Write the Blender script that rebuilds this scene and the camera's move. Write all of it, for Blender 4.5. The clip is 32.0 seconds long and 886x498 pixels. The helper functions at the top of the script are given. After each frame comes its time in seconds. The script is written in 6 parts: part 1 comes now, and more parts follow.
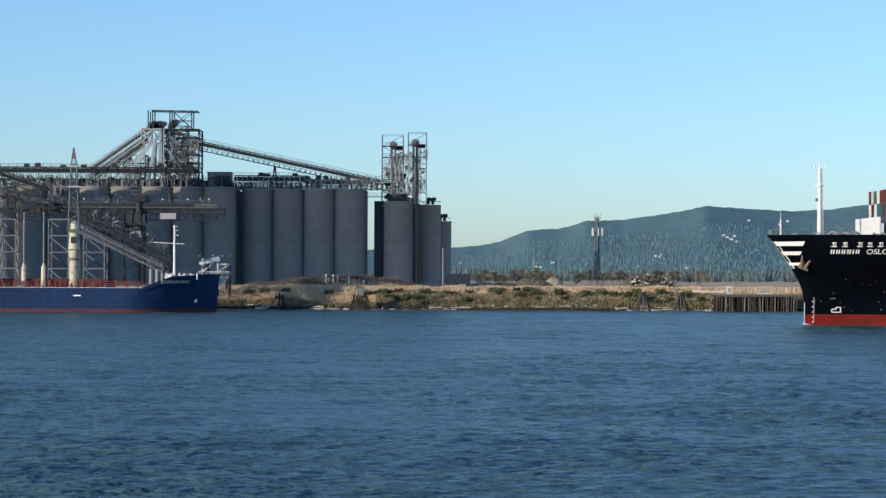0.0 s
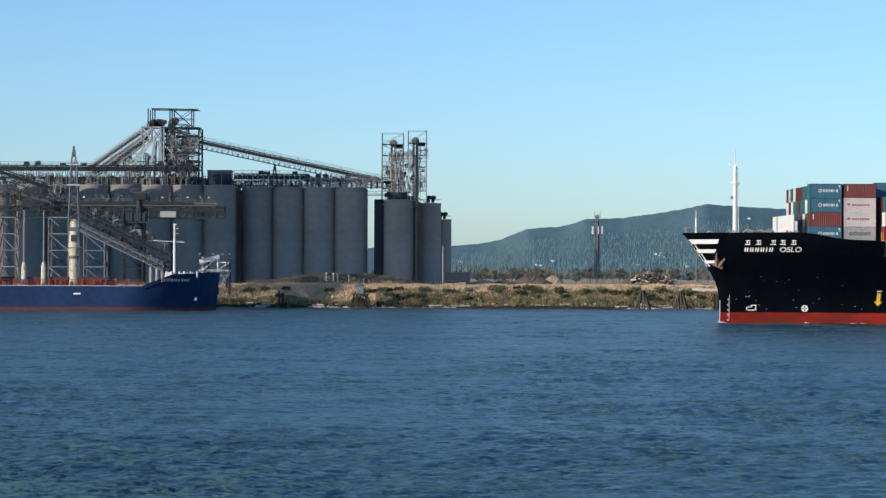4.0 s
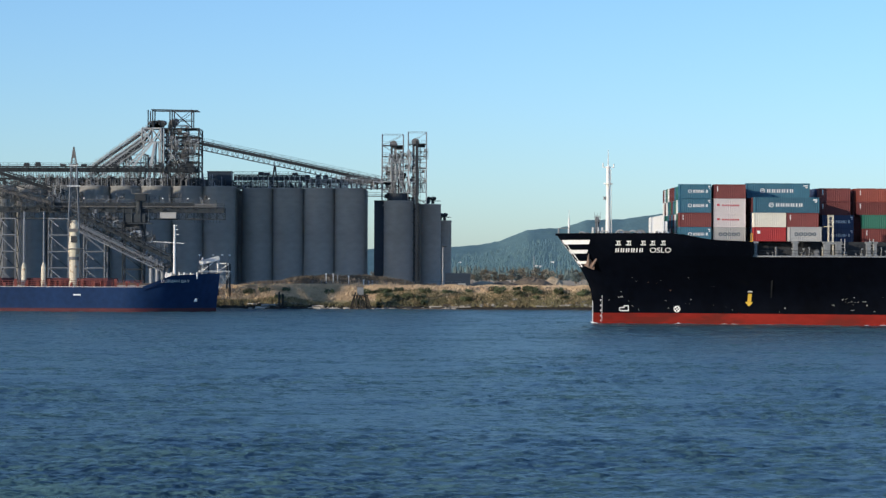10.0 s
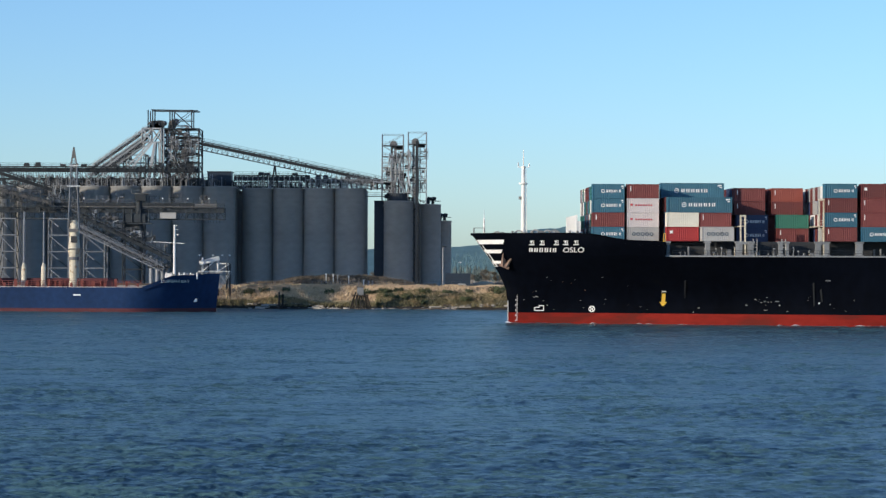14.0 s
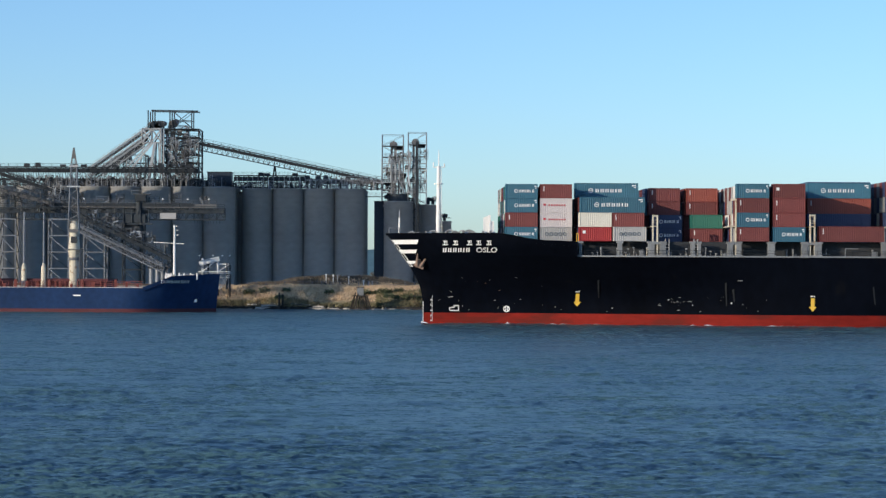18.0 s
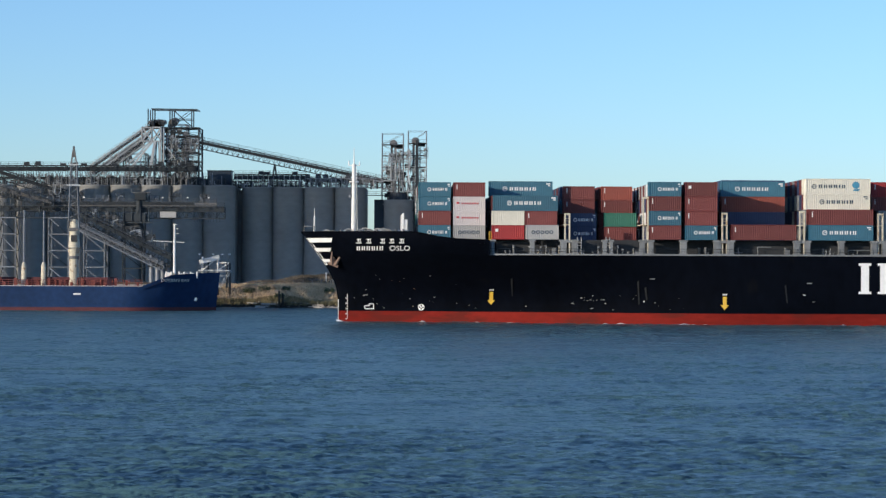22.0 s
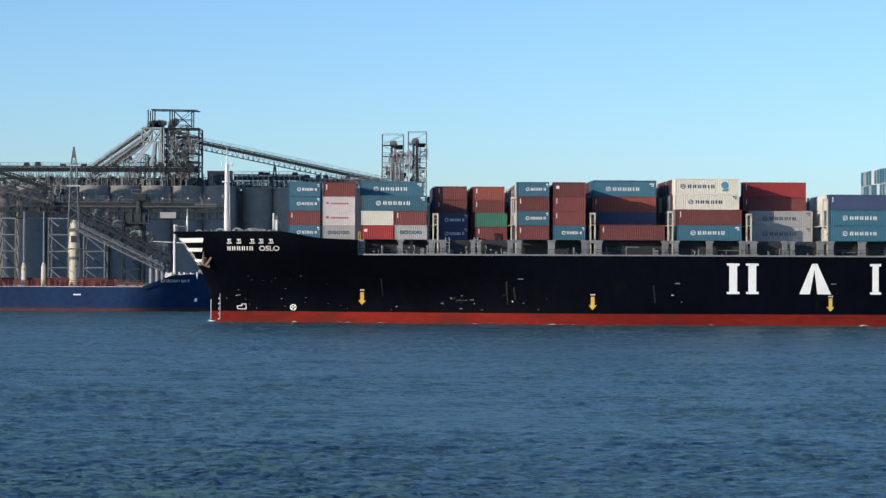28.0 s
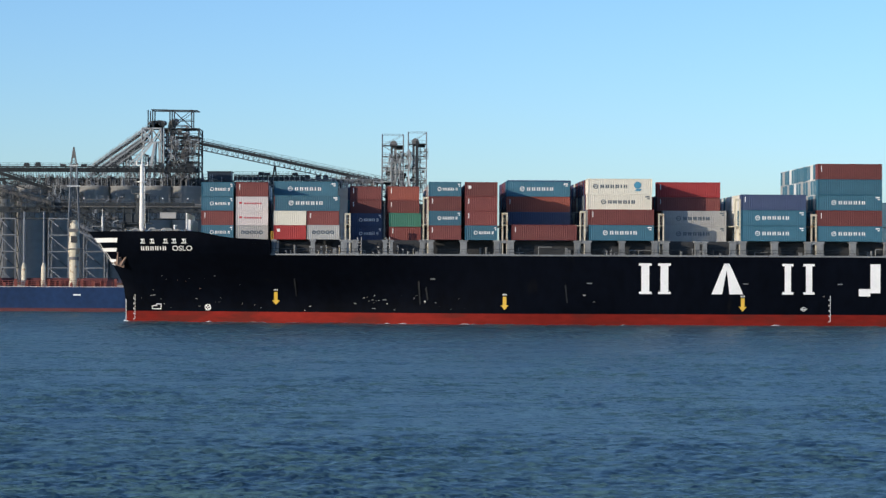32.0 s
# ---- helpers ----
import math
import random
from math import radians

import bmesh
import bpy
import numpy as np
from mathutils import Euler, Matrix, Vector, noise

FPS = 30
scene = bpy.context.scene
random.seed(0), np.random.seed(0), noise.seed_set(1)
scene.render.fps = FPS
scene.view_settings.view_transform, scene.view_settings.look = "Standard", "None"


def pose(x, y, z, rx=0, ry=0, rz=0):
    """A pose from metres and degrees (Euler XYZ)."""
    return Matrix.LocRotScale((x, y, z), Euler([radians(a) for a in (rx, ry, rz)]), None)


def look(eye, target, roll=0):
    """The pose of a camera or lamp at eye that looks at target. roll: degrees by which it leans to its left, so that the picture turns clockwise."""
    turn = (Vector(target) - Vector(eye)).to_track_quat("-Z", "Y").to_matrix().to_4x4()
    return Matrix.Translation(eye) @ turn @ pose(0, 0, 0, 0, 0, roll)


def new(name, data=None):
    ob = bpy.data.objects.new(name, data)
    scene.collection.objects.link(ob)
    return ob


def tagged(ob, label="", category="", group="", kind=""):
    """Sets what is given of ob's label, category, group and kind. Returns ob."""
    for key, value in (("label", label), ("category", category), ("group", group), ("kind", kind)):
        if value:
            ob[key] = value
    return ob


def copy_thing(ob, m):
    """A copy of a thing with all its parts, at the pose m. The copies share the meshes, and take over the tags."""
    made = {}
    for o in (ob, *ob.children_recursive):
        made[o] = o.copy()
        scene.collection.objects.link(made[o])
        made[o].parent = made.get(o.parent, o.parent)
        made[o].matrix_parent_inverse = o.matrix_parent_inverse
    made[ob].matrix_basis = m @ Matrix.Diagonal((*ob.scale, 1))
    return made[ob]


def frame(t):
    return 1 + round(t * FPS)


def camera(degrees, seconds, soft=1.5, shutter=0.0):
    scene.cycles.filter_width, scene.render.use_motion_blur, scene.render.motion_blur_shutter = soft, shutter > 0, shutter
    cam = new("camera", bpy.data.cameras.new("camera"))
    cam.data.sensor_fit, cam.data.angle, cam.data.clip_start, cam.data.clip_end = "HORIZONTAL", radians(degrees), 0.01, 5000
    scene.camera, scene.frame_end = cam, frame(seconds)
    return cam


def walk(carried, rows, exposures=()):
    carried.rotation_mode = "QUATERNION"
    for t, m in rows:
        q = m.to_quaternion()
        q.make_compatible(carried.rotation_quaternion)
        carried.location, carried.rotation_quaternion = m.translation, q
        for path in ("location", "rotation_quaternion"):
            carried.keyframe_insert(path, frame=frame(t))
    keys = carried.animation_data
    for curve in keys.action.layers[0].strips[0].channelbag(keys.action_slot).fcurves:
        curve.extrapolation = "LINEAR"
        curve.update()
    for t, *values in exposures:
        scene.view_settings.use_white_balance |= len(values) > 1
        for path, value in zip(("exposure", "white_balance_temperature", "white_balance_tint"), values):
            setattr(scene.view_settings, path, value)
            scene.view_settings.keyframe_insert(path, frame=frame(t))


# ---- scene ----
EYE = (0.0, 0.0, 9.25)
LENS = 20.76


def aim(lift):
    """The camera's pose, tilted up by so many thousandths."""
    return look(EYE, (0.0, 1000.0, EYE[2] + lift), 0.24)


cam = camera(LENS, 32.0, soft=1.4)
walk(cam, [
    (0.0, aim(11.02)), (0.5, aim(10.80)), (1.0, aim(10.73)), (1.5, aim(10.70)), (2.0, aim(10.57)), (2.5, aim(10.53)),
    (3.0, aim(10.50)), (3.5, aim(10.38)), (4.5, aim(10.22)), (5.5, aim(10.19)), (6.0, aim(10.37)), (6.5, aim(10.56)), (7.0, aim(10.58)),
    (7.5, aim(10.70)), (8.5, aim(10.73)), (10.0, aim(10.73)), (12.0, aim(10.73)), (13.0, aim(10.76)), (14.0, aim(10.79)),
    (15.5, aim(10.78)), (17.0, aim(10.76)), (17.5, aim(10.86)), (18.0, aim(10.96)), (18.5, aim(10.84)), (19.0, aim(10.82)),
    (19.5, aim(11.00)), (20.0, aim(11.04)), (21.0, aim(11.04)), (21.5, aim(10.86)), (22.0, aim(10.38)), (22.5, aim(10.03)),
    (23.0, aim(9.98)), (23.5, aim(10.01)), (24.0, aim(10.13)), (24.5, aim(10.17)), (25.0, aim(10.38)), (25.5, aim(10.60)),
    (26.5, aim(10.72)), (27.5, aim(10.72)), (28.0, aim(10.64)), (29.0, aim(10.68)), (30.0, aim(10.82)), (30.5, aim(10.86)), (31.0, aim(10.78)),
    (32.0, aim(10.76)),
], [(0.0, 0.42, 6680, 10.5), (32.0, 0.42, 6680, 10.5)])

# ---- light ----
SUN_UP, SUN_TURN = 13.5, 36.0     # degrees above the horizon; degrees by which its rays turn from +x towards +y
world = bpy.data.worlds.new("evening_sky")
scene.world = world
world.use_nodes = True
wn = world.node_tree
sky = wn.nodes.new("ShaderNodeTexSky")
sky.sky_type = "NISHITA"
sky.sun_disc = False
sky.sun_elevation = radians(SUN_UP)
sky.sun_rotation = radians(270.0 - SUN_TURN)
sky.altitude = 200.0
sky.air_density, sky.dust_density, sky.ozone_density = 0.87, 0.62, 4.8
wn.links.new(sky.outputs[0], wn.nodes["Background"].inputs[0])
wn.nodes["Background"].inputs[1].default_value = 0.15
sun = new("sun", bpy.data.lights.new("sun", "SUN"))
sun.data.energy, sun.data.angle, sun.data.color = 2.9, radians(0.5), (1.0, 0.89, 0.74)
ray = Vector((math.cos(radians(SUN_TURN)), math.sin(radians(SUN_TURN)), -math.tan(radians(SUN_UP))))
sun.matrix_world = look((-300.0, 200.0, 200.0), Vector((-300.0, 200.0, 200.0)) + ray)


# ---- materials ----
def surface(name, colour, rough=0.6, metal=0.0, scale=1.0, vary=0.25, bump=0.15, depth=0.05, stain=None, chance=0.0, each=0.0, stretch=(1, 1, 1), gloss=0.4):
    """A painted, weathered or natural surface with variation at a fine and a coarse scale."""
    m = bpy.data.materials.new(name)
    m.use_nodes = True
    t = m.node_tree
    n, l = t.nodes, t.links
    b = n["Principled BSDF"]
    b.inputs["Roughness"].default_value, b.inputs["Metallic"].default_value = rough, metal
    b.inputs["Specular IOR Level"].default_value = gloss
    co = n.new("ShaderNodeTexCoord")
    mp = n.new("ShaderNodeMapping")
    mp.inputs["Scale"].default_value = stretch
    l.new(co.outputs["Object"], mp.inputs[0])
    fine, broad = n.new("ShaderNodeTexNoise"), n.new("ShaderNodeTexNoise")
    fine.inputs["Scale"].default_value, fine.inputs["Detail"].default_value = 3.0 / scale, 6.0
    broad.inputs["Scale"].default_value, broad.inputs["Detail"].default_value = 0.35 / scale, 3.0
    for node in (fine, broad):
        l.new(mp.outputs[0], node.inputs["Vector"])
    both = n.new("ShaderNodeMath")
    both.operation = "ADD"
    l.new(fine.outputs[0], both.inputs[0])
    l.new(broad.outputs[0], both.inputs[1])
    span = n.new("ShaderNodeMapRange")
    span.inputs["From Min"].default_value, span.inputs["From Max"].default_value = 0.6, 1.4
    span.inputs["To Min"].default_value, span.inputs["To Max"].default_value = 1.0 - vary, 1.0 + vary
    l.new(both.outputs[0], span.inputs["Value"])
    last = span.outputs[0]
    if each:
        info = n.new("ShaderNodeObjectInfo")
        own = n.new("ShaderNodeMapRange")
        own.inputs["To Min"].default_value, own.inputs["To Max"].default_value = 1.0 - each, 1.0 + each
        l.new(info.outputs["Random"], own.inputs["Value"])
        mul = n.new("ShaderNodeMath")
        mul.operation = "MULTIPLY"
        l.new(last, mul.inputs[0])
        l.new(own.outputs[0], mul.inputs[1])
        last = mul.outputs[0]
    tint = n.new("ShaderNodeVectorMath")
    tint.operation = "SCALE"
    tint.inputs[0].default_value = colour
    l.new(last, tint.inputs["Scale"])
    out = tint.outputs[0]
    if stain:
        spots = n.new("ShaderNodeTexNoise")
        spots.inputs["Scale"].default_value, spots.inputs["Detail"].default_value = 0.9 / scale, 8.0
        l.new(mp.outputs[0], spots.inputs["Vector"])
        edge = n.new("ShaderNodeMapRange")
        edge.inputs["From Min"].default_value, edge.inputs["From Max"].default_value = 0.62 - chance, 0.74 - chance
        l.new(spots.outputs[0], edge.inputs["Value"])
        mix = n.new("ShaderNodeMix")
        mix.data_type = "RGBA"
        mix.inputs[7].default_value = (*stain, 1.0)
        l.new(edge.outputs[0], mix.inputs[0])
        l.new(out, mix.inputs[6])
        out = mix.outputs[2]
    l.new(out, b.inputs["Base Color"])
    if bump:
        bp = n.new("ShaderNodeBump")
        bp.inputs["Strength"].default_value, bp.inputs["Distance"].default_value = bump, depth
        l.new(fine.outputs[0], bp.inputs["Height"])
        l.new(bp.outputs[0], b.inputs["Normal"])
    return m


def water_surface():
    """Dark river water whose facets are tilted by fine chop, short waves and gusts."""
    m = bpy.data.materials.new("river_water")
    m.use_nodes = True
    t = m.node_tree
    n, l = t.nodes, t.links
    b = n["Principled BSDF"]
    b.inputs["Base Color"].default_value = (0.057, 0.122, 0.140, 1)
    b.inputs["Roughness"].default_value = 0.3
    b.inputs["IOR"].default_value = 1.33
    b.inputs["Specular IOR Level"].default_value = 0.22
    b.inputs["Specular Tint"].default_value = (1.0, 0.97, 0.6, 1)
    co, geo = n.new("ShaderNodeTexCoord"), n.new("ShaderNodeNewGeometry")
    last = geo.outputs["Normal"]
    gust = n.new("ShaderNodeTexNoise")
    gust.inputs["Scale"].default_value, gust.inputs["Detail"].default_value = 0.035, 3.0
    l.new(co.outputs["Object"], gust.inputs["Vector"])
    gain = n.new("ShaderNodeMapRange")
    gain.inputs["From Min"].default_value, gain.inputs["From Max"].default_value = 0.35, 0.65
    gain.inputs["To Min"].default_value, gain.inputs["To Max"].default_value = 0.55, 1.45
    l.new(gust.outputs[0], gain.inputs["Value"])
    for sx, sy, tilt in ((3.2, 4.6, 2.5), (0.9, 1.6, 2.6), (0.1, 0.24, 1.4)):
        mp = n.new("ShaderNodeMapping")
        mp.inputs["Scale"].default_value = (sx, sy, 1.0)
        l.new(co.outputs["Object"], mp.inputs[0])
        tx = n.new("ShaderNodeTexNoise")
        tx.inputs["Scale"].default_value, tx.inputs["Detail"].default_value = 1.0, 3.0
        l.new(mp.outputs[0], tx.inputs["Vector"])
        mid = n.new("ShaderNodeVectorMath")
        mid.operation = "SUBTRACT"
        mid.inputs[1].default_value = (0.5, 0.5, 0.5)
        l.new(tx.outputs["Color"], mid.inputs[0])
        lay = n.new("ShaderNodeVectorMath")
        lay.operation = "MULTIPLY"
        lay.inputs[1].default_value = (tilt, tilt, 0.0)
        l.new(mid.outputs[0], lay.inputs[0])
        amp = n.new("ShaderNodeVectorMath")
        amp.operation = "SCALE"
        l.new(lay.outputs[0], amp.inputs[0])
        l.new(gain.outputs[0], amp.inputs["Scale"])
        add = n.new("ShaderNodeVectorMath")
        add.operation = "ADD"
        l.new(last, add.inputs[0])
        l.new(amp.outputs[0], add.inputs[1])
        last = add.outputs[0]
    unit = n.new("ShaderNodeVectorMath")
    unit.operation = "NORMALIZE"
    l.new(last, unit.inputs[0])
    l.new(unit.outputs[0], b.inputs["Normal"])
    return m


M = {
    "water": water_surface(),
    "foam": surface("foam", (0.75, 0.8, 0.82), 0.7, vary=0.15),
    "hull_black": surface("black_hull_paint", (0.0021, 0.0031, 0.006), 0.5, scale=4, vary=0.5, bump=0.08, depth=0.1, stain=(0.008, 0.008, 0.008), chance=-0.05, stretch=(1, 1, 0.5), gloss=0.035),
    "hull_red": surface("red_boot_paint", (0.19, 0.016, 0.011), 0.75, scale=3, vary=0.3, stain=(0.13, 0.018, 0.013), chance=0.12, stretch=(0.4, 1, 1.5), gloss=0.08),
    "hull_streak": surface("rubbed_hull_paint", (0.009, 0.0105, 0.013), 0.7, vary=0.4, bump=0.0),
    "white": surface("white_paint", (0.78, 0.77, 0.73), 0.5, vary=0.08, bump=0.05),
    "mark": surface("white_hull_marking", (0.9, 0.89, 0.86), 0.55, vary=0.1, bump=0.03),
    "yellow": surface("yellow_marking", (0.75, 0.47, 0.06), 0.55, vary=0.12, bump=0.03),
    "cream": surface("cream_paint", (0.58, 0.53, 0.41), 0.55, vary=0.2, each=0.1, stain=(0.3, 0.2, 0.12), chance=0.05),
    "deck_grey": surface("grey_deck_steel", (0.19, 0.2, 0.205), 0.6, vary=0.25, each=0.15, stain=(0.16, 0.11, 0.08), chance=-0.05),
    "deck_dark": surface("dark_deck_steel", (0.03, 0.033, 0.037), 0.7, vary=0.3),
    "anchor": surface("rusty_anchor", (0.23, 0.15, 0.11), 0.8, vary=0.3),
    "teal": surface("teal_container_paint", (0.03, 0.122, 0.18), 0.55, vary=0.14, bump=0.05, each=0.2, stain=(0.06, 0.15, 0.19), chance=-0.04),
    "emblem_blue": surface("blue_emblem_paint", (0.06, 0.24, 0.36), 0.5, vary=0.2, bump=0.0),
    "green": surface("green_container_paint", (0.02, 0.13, 0.09), 0.5, vary=0.1, each=0.12),
    "navy": surface("navy_container_paint", (0.035, 0.055, 0.12), 0.5, vary=0.1, each=0.12),
    "brick": surface("brown_red_container_paint", (0.145, 0.034, 0.031), 0.55, vary=0.16, each=0.25, stain=(0.12, 0.04, 0.033), chance=-0.04),
    "red": surface("red_container_paint", (0.29, 0.02, 0.022), 0.5, vary=0.1, each=0.1),
    "orange": surface("orange_container_paint", (0.23, 0.052, 0.035), 0.5, vary=0.1, each=0.1),
    "ivory": surface("ivory_container_paint", (0.66, 0.63, 0.53), 0.5, vary=0.08, each=0.06),
    "pale": surface("white_container_paint", (0.66, 0.65, 0.62), 0.5, vary=0.08, each=0.06),
    "rose": surface("pinkish_white_container_paint", (0.55, 0.5, 0.49), 0.5, vary=0.08, each=0.05),
    "silver": surface("grey_container_paint", (0.34, 0.34, 0.33), 0.5, vary=0.1, each=0.08),
    "logo_white": surface("white_lettering", (0.8, 0.8, 0.78), 0.5, vary=0.05, bump=0.0),
    "logo_dark": surface("dark_lettering", (0.06, 0.09, 0.12), 0.5, vary=0.05, bump=0.0),
    "logo_red": surface("red_lettering", (0.5, 0.06, 0.07), 0.5, vary=0.05, bump=0.0),
    "blue_hull": surface("blue_hull_paint", (0.0105, 0.034, 0.098), 0.5, scale=4, vary=0.3, bump=0.06, stain=(0.02, 0.05, 0.12), chance=-0.03, gloss=0.2),
    "maroon": surface("faded_red_hull_paint", (0.1, 0.026, 0.03), 0.7, scale=3, vary=0.3),
    "red_oxide": surface("red_oxide_deck_paint", (0.2, 0.05, 0.04), 0.65, vary=0.25, each=0.15),
    "concrete": surface("grey_silo_concrete", (0.285, 0.287, 0.278), 0.85, scale=6, vary=0.16, bump=0.1, depth=0.1, stain=(0.235, 0.238, 0.232), chance=0.0, stretch=(0.8, 0.8, 1.5), each=0.06),
    "faded_paint": surface("faded_dark_lettering", (0.19, 0.19, 0.185), 0.9, scale=2, vary=0.3, bump=0.0),
    "concrete_top": surface("pale_roof_concrete", (0.4, 0.39, 0.36), 0.8, scale=3, vary=0.15),
    "steel": surface("galvanised_steel", (0.2, 0.215, 0.235), 0.55, 0.3, scale=2, vary=0.2, bump=0.05, each=0.2),
    "steel_dark": surface("dark_steelwork", (0.027, 0.035, 0.042), 0.65, 0.2, scale=2, vary=0.3, bump=0.05, each=0.25),
    "belt": surface("conveyor_cladding", (0.13, 0.13, 0.13), 0.6, 0.2, scale=2, vary=0.25, each=0.1),
    "blue_clad": surface("blue_cladding", (0.017, 0.031, 0.05), 0.6, scale=2, vary=0.2),
    "timber": surface("weathered_timber", (0.085, 0.068, 0.054), 0.9, scale=0.8, vary=0.4, each=0.3, stretch=(1, 1, 0.3)),
    "pale_steel": surface("pale_painted_steel", (0.34, 0.36, 0.37), 0.5, 0.1, scale=2, vary=0.25, bump=0.05, each=0.25),
    # timber darkened in colour for piles that lie in shade
    "shade_timber": surface("shade_darkened_timber", (0.035, 0.03, 0.025), 0.85, scale=0.8, vary=0.4, each=0.3, stretch=(1, 1, 0.3)),
    # pale blue-green, so distance haze is part of the tree colour
    "far_tree": surface("haze_painted_conifers", (0.122, 0.205, 0.22), 0.95, scale=6, vary=0.35, gloss=0.0),
    "drift": surface("bleached_driftwood", (0.55, 0.5, 0.43), 0.85, scale=0.8, vary=0.25, each=0.2),
    "soil": surface("bare_brown_soil", (0.15, 0.118, 0.085), 0.95, scale=3, vary=0.35, bump=0.4, depth=0.3),
    "grass_dry": surface("dry_golden_grass", (0.62, 0.46, 0.29), 0.9, scale=2, vary=0.3),
    "grass_green": surface("green_bank_grass", (0.21, 0.18, 0.095), 0.9, scale=4, vary=0.6, stain=(0.36, 0.26, 0.14), chance=0.06),
    # brown scrub, its colour also darkened for the shade on the berm
    "scrub": surface("shade_darkened_scrub", (0.12, 0.1, 0.075), 0.95, scale=2, vary=0.45),
    "leaf": surface("shrub_leaves", (0.1, 0.115, 0.055), 0.8, scale=1, vary=0.45, each=0.25),
    "leaf_olive": surface("olive_tree_leaves", (0.17, 0.155, 0.12), 0.85, scale=1.5, vary=0.4, each=0.3),
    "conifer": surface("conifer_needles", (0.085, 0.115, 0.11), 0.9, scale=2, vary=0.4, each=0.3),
    "bark": surface("tree_bark", (0.1, 0.075, 0.055), 0.95, vary=0.3),
    "sand": surface("pale_sand", (0.42, 0.33, 0.22), 0.95, scale=2, vary=0.25, bump=0.4, depth=0.2),
    "rock": surface("grey_shore_rock", (0.2, 0.19, 0.17), 0.9, scale=0.6, vary=0.35, bump=0.5, each=0.3),
    # aerial haze painted into the base colour: pale, bluish, low contrast
    "hill": surface("haze_painted_hillside", (0.14, 0.235, 0.248), 0.95, scale=16, vary=0.14, bump=0.25, depth=5.0, gloss=0.0, stain=(0.155, 0.255, 0.25), chance=0.0, stretch=(1, 0.3, 0.25)),
}


# ---- building helpers ----
def part(name, bm, material, parent, label=""):
    me = bpy.data.meshes.new(name)
    bm.normal_update()
    bm.to_mesh(me)
    bm.free()
    return part_of(name, me, material, parent, label)


def part_of(name, me, material, parent, label="", at=None):
    """Another object on the mesh me; the material sits on the object, so that alike pieces share their mesh."""
    if not me.materials:
        me.materials.append(None)
    ob = new(name, me)
    ob.material_slots[0].link = "OBJECT"
    ob.material_slots[0].material = M[material]
    if parent:
        ob.parent = parent
    if at is not None:
        ob.matrix_basis = at if isinstance(at, Matrix) else Matrix.Translation(at)
    if label:
        ob["label"] = label
    return ob


def single(name, bm, material, label, category, at=(0, 0, 0), group="", kind=""):
    ob = part(name, bm, material, None)
    ob.location = at
    return tagged(ob, label, category, group, kind)


def thing(name, label, category, at=(0, 0, 0), group="", turn=0.0, kind=""):
    ob = new(name)
    ob.matrix_basis = pose(*at, 0, 0, turn)
    return tagged(ob, label, category, group, kind)


def box(bm, x0, x1, y0, y1, z0, z1):
    v = [bm.verts.new((x, y, z)) for x in (x0, x1) for y in (y0, y1) for z in (z0, z1)]
    for f in ((0, 1, 3, 2), (4, 6, 7, 5), (0, 4, 5, 1), (2, 3, 7, 6), (0, 2, 6, 4), (1, 5, 7, 3)):
        bm.faces.new([v[i] for i in f])
    return bm


def cube(x0, x1, y0, y1, z0, z1):
    return box(bmesh.new(), x0, x1, y0, y1, z0, z1)


def rod(bm, p, q, r, r2=None, seg=6, cap=True):
    """A round bar from p to q, of radius r, tapering to r2."""
    p, q = Vector(p), Vector(q)
    r2 = r if r2 is None else r2
    d = (q - p).normalized()
    u = d.orthogonal().normalized() if abs(d.z) > 0.999 else d.cross(Vector((0, 0, 1))).normalized()
    w = d.cross(u)
    a, b = [], []
    for i in range(seg):
        k = 2 * math.pi * (i + 0.5) / seg
        o = u * math.cos(k) + w * math.sin(k)
        a.append(bm.verts.new(p + o * r))
        b.append(bm.verts.new(q + o * r2))
    for i in range(seg):
        j = (i + 1) % seg
        bm.faces.new((a[i], b[i], b[j], a[j]))
    if cap:
        bm.faces.new(a)
        bm.faces.new(b[::-1])
    return bm


def bar(bm, p, q, w):
    return rod(bm, p, q, w * 0.7071, seg=4)


def rods(pairs, w, square=True):
    bm = bmesh.new()
    for p, q in pairs:
        if square:
            bar(bm, p, q, w)
        else:
            rod(bm, p, q, w / 2)
    return bm


def lattice(name, parent, p, q, width, height, panel, chord=0.28, brace=0.14, material="steel", skip=()):
    """A four-chord truss from p to q (its base line), standing width across and height up."""
    p, q = Vector(p), Vector(q)
    d = q - p
    along = d.normalized()
    side = Vector((0, 0, 1)).cross(along)
    side = side.normalized() if side.length > 0.05 else Vector((0, 1, 0))
    up = along.cross(side).normalized() if abs(along.z) < 0.95 else Vector((1, 0, 0))
    if up.z < -0.01:
        up = -up
    c = [side * (-width / 2), side * (width / 2), side * (width / 2) + up * height, side * (-width / 2) + up * height]
    for o in c:
        part("chord", rods([(p + o, q + o)], chord), material, parent)
    k = max(1, round(d.length / panel))
    for f in range(4):
        if f in skip:
            continue
        a, b = c[f], c[(f + 1) % 4]
        pairs = []
        for i in range(k + 1):
            s = p + d * (i / k)
            pairs.append((s + a, s + b))
            if i < k:
                e = p + d * ((i + 1) / k)
                pairs.append((s + a, e + b) if i % 2 else (s + b, e + a))
        tagged(part("bracing", rods(pairs, brace), material, parent), kind="stuff")


